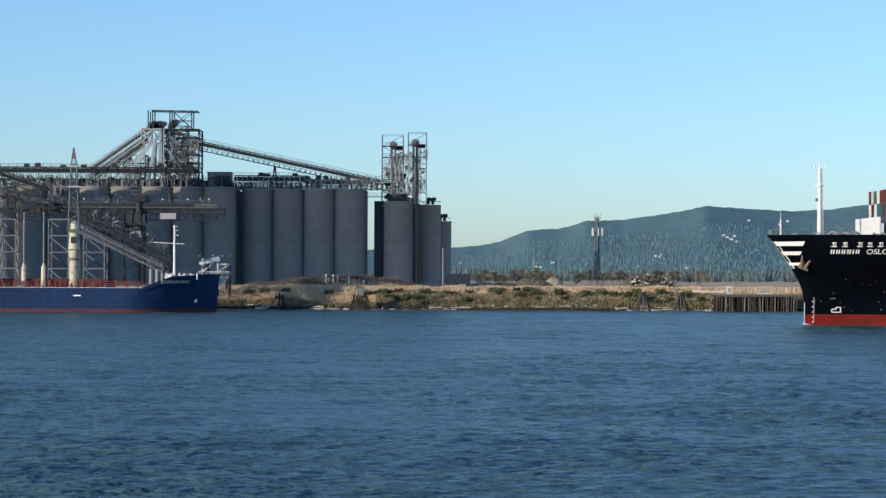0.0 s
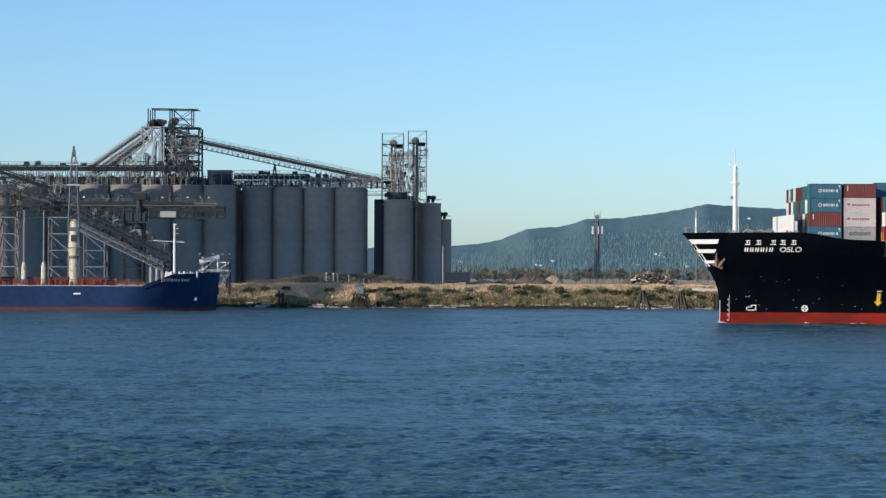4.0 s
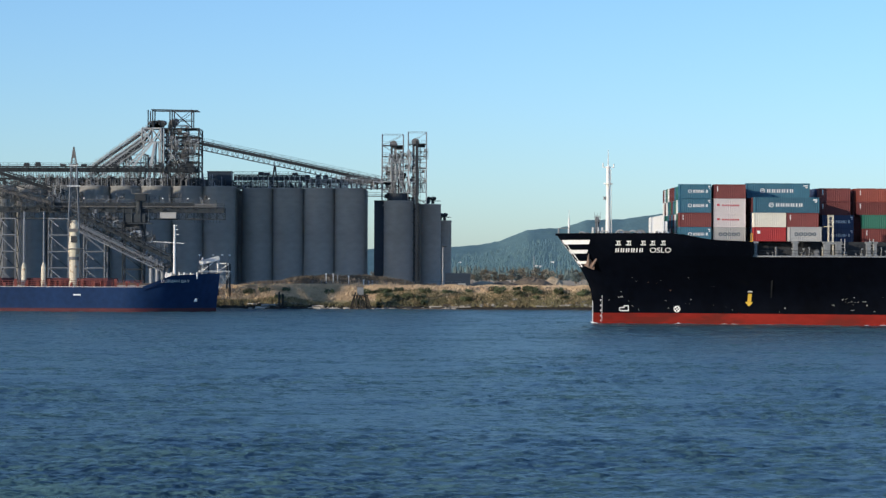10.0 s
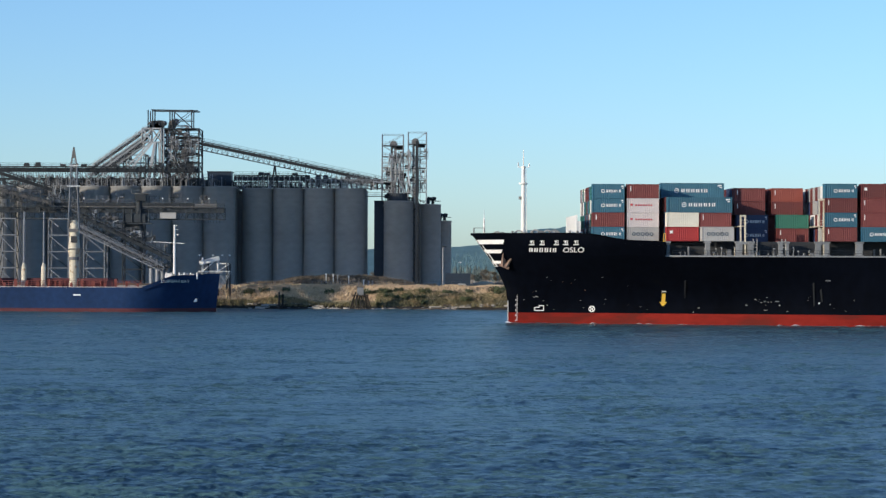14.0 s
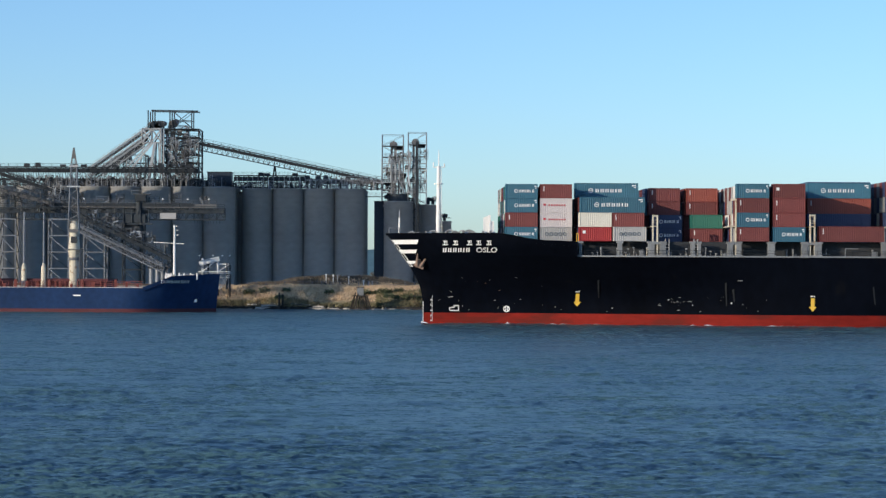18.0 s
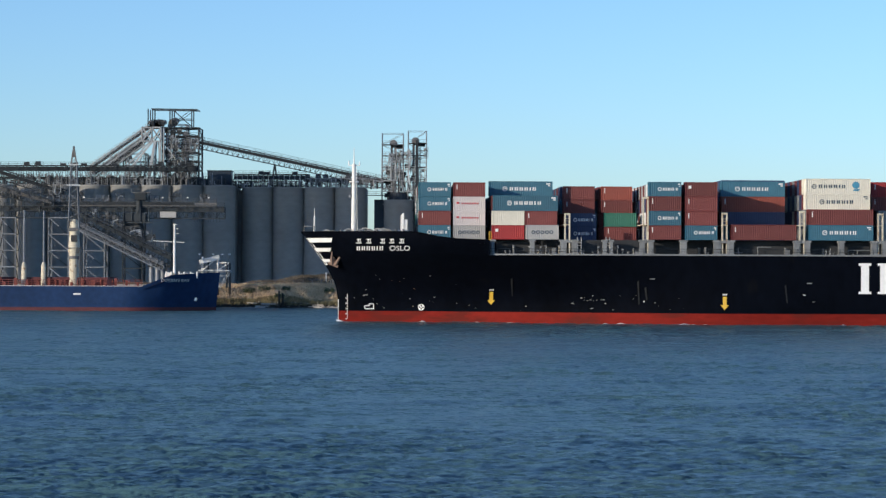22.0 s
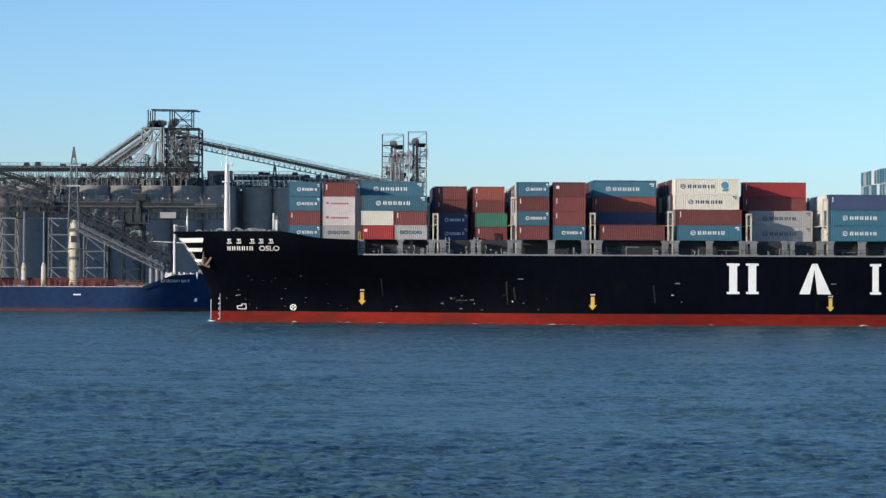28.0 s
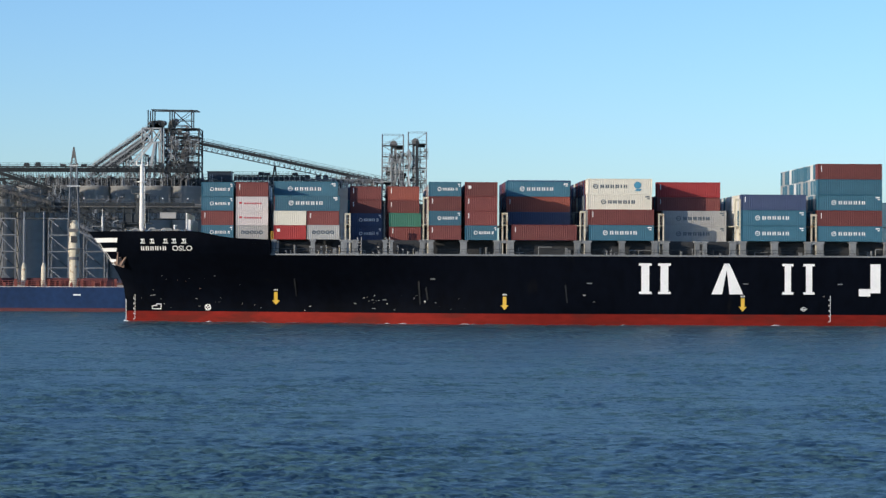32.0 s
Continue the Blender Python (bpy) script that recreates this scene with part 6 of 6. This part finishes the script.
    for x, m in ((1.0, "white"), (2.6, "steel_dark"), (5.2, "white"), (7.6, "steel_dark"), (8.4, "steel_dark")):
        part("post", rods([((x, 0, 0), (x, 0, 8.4 if m == "white" else 7.0))], 0.4), m, w)
    for x in (1.0, 5.2, 8.4):
        part("pile", rod(bmesh.new(), (x, 0, -7.0), (x, 0, 0.1), 0.35, seg=8), "timber", w)
    part("platform", cube(0, 8.6, -1.2, 1.2, 4.6, 4.85), "white", w)
    part("cross_brace", rods([((1.0, 0, 4.8), (5.2, 0, 8.2)), ((5.2, 0, 4.8), (8.4, 0, 6.8)), ((5.2, 0, 6.8), (8.6, 0, 6.8)), ((1.0, 0, 1.0), (5.2, 0, 4.6))], 0.3), "white", w)
    part("hand_rail", rods([((0, -1.2, 5.9), (8.6, -1.2, 5.9)), ((0, -1.2, 5.4), (8.6, -1.2, 5.4))], 0.1), "steel", w)
    for i in range(5):
        part("truss_web", rods([((0.6 + i, -0.6, 6.6 + 0.28 * i), (1.1 + i, -0.6, 7.9 + 0.28 * i)), ((1.1 + i, -0.6, 7.9 + 0.28 * i), (1.6 + i, -0.6, 6.9 + 0.28 * i))], 0.14), "deck_grey", w)
    for x in (0.2, 3.9, 6.4, 8.4):
        lamp = part("flood_lamp", rods([((x, -0.3, 8.0), (x, -0.3, 9.0))], 0.1), "steel", w)
        part("lamp_head", cube(x - 0.25, x + 0.25, -0.6, -0.1, 8.9, 9.25), "white", lamp)
    part("stair_brace", rods([((5.4, -0.8, 0.0), (8.4, -0.8, 4.6)), ((5.9, -0.8, 0.0), (8.9, -0.8, 4.6)), ((8.4, 0, 0), (5.2, 0, 4.6))], 0.16), "pale_steel", w)
    part("under_beam", rods([((0, -1.0, 4.3), (8.6, -1.0, 4.3)), ((0, -1.0, 3.2), (8.6, -1.0, 3.2))], 0.22), "pale_steel", w)
    part("lamp_mast", rods([((7.9, 0, 6.8), (7.9, 0, 10.6)), ((0.6, 0, 8.4), (0.6, 0, 10.0))], 0.16), "steel", w)


build_loader()


# ---- service steelwork ----
def service_tier(x, y, z, w, d, h, seed, group, pale=0.4):
    """A small landing on posts with rails, a ladder, a pipe run and a motor."""
    rng.seed(seed)
    tone = lambda: "pale_steel" if rng.random() < pale else rng.choice(("steel", "steel_dark", "belt"))
    t = thing("service_landing", "small braced steel landing with rails, ladder and pipes", "platform", (x, y, z), group)
    part("deck_plate", cube(0, w, 0, d, h, h + 0.1), "steel_dark", t)
    m = tone()
    for px in (0.08, w - 0.08):
        part("post", rods([((px, 0.05, 0), (px, 0.05, h + 1.05))], 0.13), m, t)
    part("rail", rods([((0, 0.05, h + 1.05), (w, 0.05, h + 1.05)), ((0, 0.05, h + 0.55), (w, 0.05, h + 0.55))], 0.06), m, t)
    part("brace", rods([((0, 0.05, 0.1), (w, 0.05, h)) if seed % 2 else ((w, 0.05, 0.1), (0, 0.05, h))], 0.1), tone(), t)
    a = rng.uniform(0.2, 0.7) * w
    part("ladder", rods([((a, -0.1, 0), (a, -0.1, h + 1.0)), ((a + 0.4, -0.1, 0), (a + 0.4, -0.1, h + 1.0))] + [((a, -0.1, 0.5 * i), (a + 0.4, -0.1, 0.5 * i)) for i in range(1, int(h * 2))], 0.055), tone(), t)
    b = rng.uniform(0.1, 0.9) * w
    part("pipe", rods([((b, -0.2, rng.uniform(-0.6, 0.2)), (b, -0.2, h * 0.8)), ((b, -0.2, h * 0.8), (b + rng.uniform(-1.6, 1.6), -0.2, h * rng.uniform(0.9, 1.3)))], rng.uniform(0.12, 0.3)), tone(), t)
    part("motor", cube(w * 0.5, w * 0.5 + rng.uniform(0.4, 0.9), 0.2, 0.9, h + 0.1, h + rng.uniform(0.5, 1.1)), rng.choice(("steel_dark", "belt", "steel")), t)


def service_steelwork():
    r = random.Random(404)
    n = 0
    for count, x0, x1, y, z0, z1, group, pale in (
            (20, -131, -97, 729.5, 35.72, 35.8, "landings on the silo roofs", 0.35), (14, -98, -70, 729.5, 35.72, 35.8, "landings on the silo roofs", 0.35),
            (16, -60, -25, 739.0, 35.6, 35.65, "landings on the silo roofs", 0.2), (30, -86.0, -76.5, 741.2, 37.0, 50.5, "landings of the transfer tower", 0.4),
            (16, -103, -88, 742.0, 37.0, 43.0, "landings of the transfer tower", 0.55), (16, -18.4, -13.0, 739.3, 33.5, 44.5, "landings of the elevators", 0.5),
            (12, -11.5, -6.8, 739.0, 33.0, 46.0, "landings of the elevators", 0.55), (7, -100, -62, 629.5, 26.3, 26.9, "landings on the loading gallery", 0.0),
            (12, -119, -99, 629.0, 24.2, 30.5, "landings on the loading gallery", 0.2), (9, -92, -73, 626.2, 24.6, 24.8, "landings along the shiploader boom", 0.12)):
        for i in range(count):
            n += 1
            x = x0 + (x1 - x0) * (i + r.uniform(0.1, 0.9)) / count
            drop = 0.481 * (x + 94.5) if "boom" in group else 0.0
            service_tier(x, y + r.uniform(0, 1.2), r.uniform(z0, z1) - drop, r.uniform(1.4, 3.4), 1.4, r.uniform(1.2, 2.6), 1000 + n, group, pale)


service_steelwork()


# ---- along the bank ----
def dolphin(x, y, top, spread, n, label, cap=True):
    d = thing("mooring_dolphin", label, "dolphin", (x, y, 0), "pile dolphins in the river")
    for i in range(n):
        k = 6.2832 * i / n
        part("timber_post", rod(bmesh.new(), (math.cos(k) * spread, math.sin(k) * spread * 0.8, -2.0), (math.cos(k) * 0.45, math.sin(k) * 0.4, top - 0.25 * (i % 3)), 0.26, 0.22, 8), "timber", d)
    part("wire_band", rod(bmesh.new(), (0, 0, top - 0.9), (0, 0, top - 0.6), 0.8, seg=12), "steel_dark", d)
    if cap:
        part("cap", rod(bmesh.new(), (0, 0, top - 0.1), (0, 0, top + 0.45), 0.32, 0.2, 8), "silver", d, "pale cap")


dolphin(52.8, 640, 5.2, 2.9, 9, "cone of weathered timber piles tied at the top")
dolphin(63.0, 641, 5.0, 2.6, 8, "cone of weathered timber piles tied at the top")
for x, y, hh in ((-43.9, 648, 4.3), (-43.0, 648.5, 3.8)):
    p = thing("mooring_pile", "single dark timber pile standing at the shore", "timber_post", (x, y, 0), "single piles at the shore")
    part("shaft", rod(bmesh.new(), (0, 0, -2), (0.1, 0, hh), 0.3, 0.26, 8), "shade_timber", p)
    part("pile_cap", rod(bmesh.new(), (0.1, 0, hh), (0.1, 0, hh + 0.25), 0.34, 0.2, 8), "shade_timber", p)
k = thing("pile_platform", "small timber platform on a cluster of piles", "platform", (-22.0, 647, 0))
rng.seed(71)
for i in range(11):
    part("timber_post", rod(bmesh.new(), (-3.4 + 0.68 * i, rng.uniform(-1, 1), -2), (-1.7 + 0.34 * i, rng.uniform(-0.8, 0.8), rng.uniform(3.6, 4.6)), 0.2, 0.17, 7), "shade_timber", k)
part("planking", cube(-2.2, 2.2, -1.2, 1.2, 3.6, 3.85), "shade_timber", k)
part("hut", cube(-0.9, 0.8, -0.8, 0.8, 3.85, 5.9), "deck_grey", k)
part("hut_roof", cube(-1.1, 1.0, -1.0, 1.0, 5.9, 6.1), "steel_dark", k)


def trestle():
    t = thing("timber_wharf", "old timber wharf on many piles with a pale deck", "wharf", (72.5, 643, 0))
    part("deck_planks", cube(0, 22, 0, 7, 4.4, 4.7), "rock", t)
    part("cap_beam", cube(0, 22, 0.1, 0.5, 3.9, 4.4), "timber", t)
    rng.seed(72)
    for i in range(32):
        for yy in (0.5, 6.2):
            x = 0.5 + 0.68 * i + rng.uniform(-0.25, 0.25)
            part("timber_post", rod(bmesh.new(), (x + rng.uniform(-0.3, 0.3), yy, -2), (x, yy, 4.0), 0.16, 0.13, 7), rng.choice(("timber", "timber", "rock", "shade_timber")) if yy < 1 else "shade_timber", t)
    for i in (1, 4, 8):
        part("cross_brace", rods([((0.5 + 2.1 * i, 0.2, 0.6), (2.6 + 2.1 * i, 0.2, 3.6)) if i % 2 else ((2.6 + 2.1 * i, 0.2, 0.6), (0.5 + 2.1 * i, 0.2, 3.6))], 0.2), "timber", t)
    # added dark sheet that stands for the shade under the deck
    part("back_wall", cube(0.3, 21.7, 6.6, 6.9, -1.5, 4.4), "shade_timber", t, "dark sheet behind the piles, standing for the shade under the deck")
    # inner piles in shade-dark timber, for the gloom under the deck
    for yy in (2.4, 4.4):
        for i in range(16):
            part("timber_post", rod(bmesh.new(), (0.8 + 1.35 * i, yy, -2), (0.8 + 1.35 * i, yy, 4.4), 0.2, seg=6), "shade_timber", t)
    for z in (5.6, 6.3):
        part("handrail", rods([((1.5, 6.8, z), (22, 6.8, z))], 0.1), "drift", t)
    for i in range(11):
        part("rail_post", rods([((1.5 + 2.05 * i, 6.8, 4.7), (1.5 + 2.05 * i, 6.8, 6.4))], 0.18), "drift", t)
    part("gangway", rods([((-5.5, 6.5, 5.4), (3.0, 6.0, 5.2))], 0.5), "drift", t, "pale gangway to the bank")
    c = thing("white_cabinet", "small white cabinet standing on the wharf", "cabinet", (76.4, 645, 4.75))
    part("case", cube(-0.55, 0.55, -0.5, 0.5, 0, 1.8), "white", c)
    part("lid", cube(-0.6, 0.6, -0.55, 0.55, 1.8, 1.9), "white", c)
    part("door_panel", cube(-0.45, 0.45, -0.53, -0.5, 0.15, 1.65), "silver", c)
    u = thing("pump_set", "low pale pump set on the wharf", "machinery", (86.0, 646, 4.75))
    part("bed", cube(-2, 2, -0.6, 0.6, 0, 0.3), "drift", u)
    part("pump_casing", rod(bmesh.new(), (-1.2, 0, 0.8), (1.0, 0, 0.8), 0.5, seg=12), "silver", u)


trestle()


def cell_tower():
    t = thing("lattice_mast", "slender lattice radio mast with white panel antennas", "mast", (51.0, 800, GROUND))
    h = 23.0
    for k in range(3):
        a = 2.0944 * k + 0.5
        part("leg", rods([((1.25 * math.cos(a), 1.25 * math.sin(a), 0), (0.5 * math.cos(a), 0.5 * math.sin(a), h))], 0.24), "steel", t)
    n = 14
    for i in range(n):
        f, g = i / n, (i + 1) / n
        pairs = []
        for k in range(3):
            a, b = 2.0944 * k + 0.5, 2.0944 * (k + 1) + 0.5
            r0, r1 = 1.25 - 0.75 * f, 1.25 - 0.75 * g
            pairs += [((r0 * math.cos(a), r0 * math.sin(a), h * f), (r1 * math.cos(b), r1 * math.sin(b), h * g)), ((r1 * math.cos(a), r1 * math.sin(a), h * g), (r1 * math.cos(b), r1 * math.sin(b), h * g))]
        for p, q in pairs:
            part("brace", rods([(p, q)], 0.13), "steel_dark", t)
    part("cable_run", rods([((0, -0.2, 0.5), (0, -0.2, h))], 0.5), "steel_dark", t)
    for x, yy in ((-1.7, -0.4), (-1.3, 0.7), (1.4, -0.5), (1.8, 0.3), (0.3, -1.2)):
        p = part("antenna_arm", rods([((0, 0, h - 4.6), (x, yy, h - 4.6))], 0.12), "steel", t)
        part("panel_antenna", cube(x - 0.14, x + 0.14, yy - 0.12, yy + 0.12, h - 6.0, h - 3.4), "white", p, "white panel antenna")
    top = part("head_frame", cube(-0.8, 0.8, -0.6, 0.6, h - 1.8, h - 1.6), "steel_dark", t)
    for i in range(5):
        part("head_antenna", cube(-0.85 + 0.4 * i, -0.65 + 0.4 * i, -0.75, -0.6, h - 1.6, h + 0.5), "deck_grey", top)
    for x in (-0.9, 0.0, 1.0):
        part("whip_aerial", rods([((x, 0, h - 0.4), (x, 0, h + 1.6))], 0.07), "steel", t)


cell_tower()
for x, y, top, label, arm in ((0.0, 690, 17.3, "tall grey lamp post on the bank", 0.8), (73.3, 700, 15.6, "plain weathered utility pole on the bank", 0.0), (39.5, 1050, 17.5, "plain weathered utility pole on the bank", 0.0)):
    p = thing("lamp_post" if arm else "utility_pole", label, "pole", (x, y, gz(x, y)))
    part("shaft", rod(bmesh.new(), (0, 0, -0.3), (0, 0, top - gz(x, y)), 0.2, 0.13, 10), "silver" if arm else "steel", p)
    part("foot_plate", rod(bmesh.new(), (0, 0, -0.2), (0, 0, 0.25), 0.35, seg=10), "steel_dark", p)
    if arm:
        part("lamp_head", cube(-0.2, 0.9, -0.2, 0.2, top - gz(x, y) - 0.1, top - gz(x, y) + 0.2), "steel_dark", p)
    else:
        part("pole_cap", rod(bmesh.new(), (0, 0, top - gz(x, y)), (0, 0, top - gz(x, y) + 0.15), 0.16, 0.08, 8), "steel", p)

b = thing("dark_shed", "low dark blue metal shed on the plain", "building", (0.6, 718, gz(4, 718) - 0.2))
part("wall", cube(0, 7.6, 0, 12, 0, 4.2), "blue_clad", b)
part("roof", loft([[(-0.2, y, 4.2), (3.8, y, 4.75), (7.8, y, 4.2)] for y in (-0.2, 12.2)]), "steel_dark", b)
part("roller_door", cube(3.9, 6.2, -0.06, 0, 0.1, 1.2), "silver", b)
for i in range(7):
    part("wall_rib", cube(0.4 + 1.1 * i, 0.5 + 1.1 * i, -0.05, 0, 0.0, 4.15), "blue_clad", b)


def mound(x, y, rx, ry, h, material, label, seed):
    n, rings = 28, 7
    r = np.random.RandomState(seed)
    rows = []
    bump = r.uniform(0.93, 1.07, (rings + 1, n))
    z0 = gz(x, y)
    for i in range(rings + 1):
        q = 1 - i / rings
        rows.append([(rx * q * math.cos(6.2832 * j / n) * bump[i, j], ry * q * math.sin(6.2832 * j / n) * bump[i, j], h * (1 - q ** 1.4) * bump[i, j] - 0.2) for j in range(n)])
    single("earth_mound", loft(rows, True), material, label, "mound", (x, y, z0), "mounds on the plain")


mound(26.8, 735, 8.4, 6, 3.1, "soil", "dark heap of bare brown soil", 1)
mound(34.0, 748, 5.2, 5, 3.3, "sand", "pale heap of sand and gravel", 2)
mound(18.5, 730, 5.0, 6, 1.8, "soil", "low heap of bare brown soil", 3)
mound(12.5, 735, 8.0, 7, 2.0, "sand", "low heap of pale sand", 4)


def log_pile():
    t = thing("log_pile", "heap of felled logs and bleached stumps on the plain", "log pile", (62.5, 760, gz(62, 760)))
    rng.seed(81)
    for i in range(190):
        x = max(-9.5, min(9.5, rng.gauss(1.5, 5.0)))
        top = max(0.5, 4.9 - abs(x - 2.0) * 0.42)
        z, yaw, tilt = rng.uniform(0.2, top), rng.uniform(-1.2, 1.2), rng.uniform(-0.8, 0.8)
        l = rng.uniform(0.4, 1.5)
        d = Vector((math.cos(yaw) * math.cos(tilt), math.sin(yaw), math.sin(tilt)))
        c = Vector((x, rng.uniform(-2.5, 2.5), z))
        part("log", rod(bmesh.new(), c - d * l, c + d * l, rng.uniform(0.18, 0.42), rng.uniform(0.14, 0.3), 7), rng.choice(("timber", "bark", "timber") if x < -2.5 else ("timber", "drift", "rock", "bark")), t)


log_pile()
f = thing("board_fence", "grey weathered board fence on top of the bank", "fence", (39.4, 690, gz(46, 690) - 0.1))
for i in range(36):
    part("board", cube(0.4 * i, 0.4 * i + 0.34, -0.04, 0.04, 0, 2.3 + 0.12 * ((i * 5) % 3)), "rock", f)
part("fence_rail", rods([((0, 0.08, 0.5), (14.4, 0.08, 0.5)), ((0, 0.08, 1.5), (14.4, 0.08, 1.5))], 0.1), "timber", f)
w = thing("chain_fence", "long wire fence with steel posts on the bank", "fence", (-60.0, 678, gz(-40, 678)))
for i in range(26):
    part("fence_post", rods([((2.6 * i, 0, -0.8), (2.6 * i, 0, 1.7))], 0.1), "steel", w)
part("top_wire", rods([((0, 0, 1.65), (65, 0, 1.65)), ((0, 0, 0.9), (65, 0, 0.9)), ((0, 0, 0.2), (65, 0, 0.2))], 0.05), "steel", w)
for x, y, hh, m in ((-33.3, 690, 2.8, "white"), (-31.3, 690, 2.8, "white"), (-30.0, 690, 2.7, "silver"), (-26.8, 688, 2.8, "white"), (-22.0, 672, 2.4, "white"), (-20.6, 672, 2.1, "silver"), (-19.6, 672, 2.0, "silver")):
    p = thing("marker_post", "white marker post with a sign plate on the bank", "post", (x, y, gz(x, y)), "white posts on the bank")
    part("post", rods([((0, 0, -0.3), (0, 0, hh))], 0.16), m, p)
    part("plate", cube(-0.22, 0.22, -0.2, -0.14, hh - 0.5, hh), m, p)
    part("foot", cube(-0.2, 0.2, -0.2, 0.2, -0.1, 0.12), "rock", p)


def shoreline():
    rng.seed(91)
    for i in range(74):
        x = rng.uniform(-55, 75)
        y = 651.0 + rng.uniform(-1.0, 1.2)
        l, yaw = rng.uniform(0.6, 3.4), rng.uniform(-0.25, 0.25)
        z = max(0.1, min(gz(x, y) + 0.15, 1.2))
        g = thing("driftwood_log", "bleached driftwood log stranded at the waterline", "log", (x, y, z), "driftwood along the shore")
        d = Vector((math.cos(yaw), math.sin(yaw), rng.uniform(-0.04, 0.04))) * l
        part("stem", rod(bmesh.new(), -d, d, rng.uniform(0.14, 0.3), 0.12, 7), rng.choice(("drift", "drift", "timber")), g)
        part("stub", rods([(d * 0.3, d * 0.3 + Vector((0.2, -0.3, 0.45)))], 0.12), "drift", g)
    for i in range(150):
        x = rng.uniform(-56, 100)
        y = 650.4 + rng.uniform(-0.6, 1.8)
        r = rng.uniform(0.15, 0.5)
        bm = bmesh.new()
        bmesh.ops.create_icosphere(bm, subdivisions=1, radius=r)
        for v in bm.verts:
            v.co = Vector((v.co.x * 1.6, v.co.y, v.co.z * 0.7)) * rng.uniform(0.75, 1.2)
        single("shore_rock", bm, rng.choice(("rock", "drift", "rock", "rock")), "angular rock lying at the waterline", "rock", (x, y, max(0.0, gz(x, y)) + r * 0.3), "rocks along the shore")


shoreline()


def far_houses():
    rng.seed(95)
    for x, y in ((479, 3790), (543, 3813), (409, 3527), (411, 3498), (414, 3475), (418, 3443), (424, 3522), (280, 3179), (282, 3156), (284, 3115), (288, 3195), (117, 3033), (122, 3019), (154, 2872), (238, 2948), (290, 2874), (24, 3416), (142, 3136), (522, 3752), (330, 2780), (352, 2800), (96, 2720)):
        z = float(hill_height(np.array([[float(x)]]), np.array([[float(y)]]))[0, 0])
        h = thing("distant_house", "small white house on the wooded hillside", "house", (x, y, z), "houses on the hill")
        w = rng.uniform(1.4, 2.4)
        part("wall", cube(-w, w, -1.6, 1.6, -3, 2.2), "pale", h)
        part("roof", loft([[(-w - 0.2, -1.8, 2.2), (0, -1.8, 3.4), (w + 0.2, -1.8, 2.2)], [(-w - 0.2, 1.8, 2.2), (0, 1.8, 3.4), (w + 0.2, 1.8, 2.2)]]), "silver", h)


far_houses()


# ---- what moves ----
def ship_pose(t):
    return pose(70.2 - 4.1165 * t, 470.0 - 0.018 * t, 0.0, 0, 0, 2.1)


def motions():
    """The container ship glides past with all its cargo; the ruffled water drifts with the wind."""
    times = (0.0, 8.0, 16.0, 24.0, 32.0)
    walk(ship, [(t, ship_pose(t)) for t in times])
    for box_thing, place in CARGO:
        walk(box_thing, [(t, ship_pose(t) @ Matrix.Translation(place)) for t in times])
    walk(river, [(t, pose(0.3 * (t - 16.0), -0.12 * t, 0.0)) for t in times])


motions()
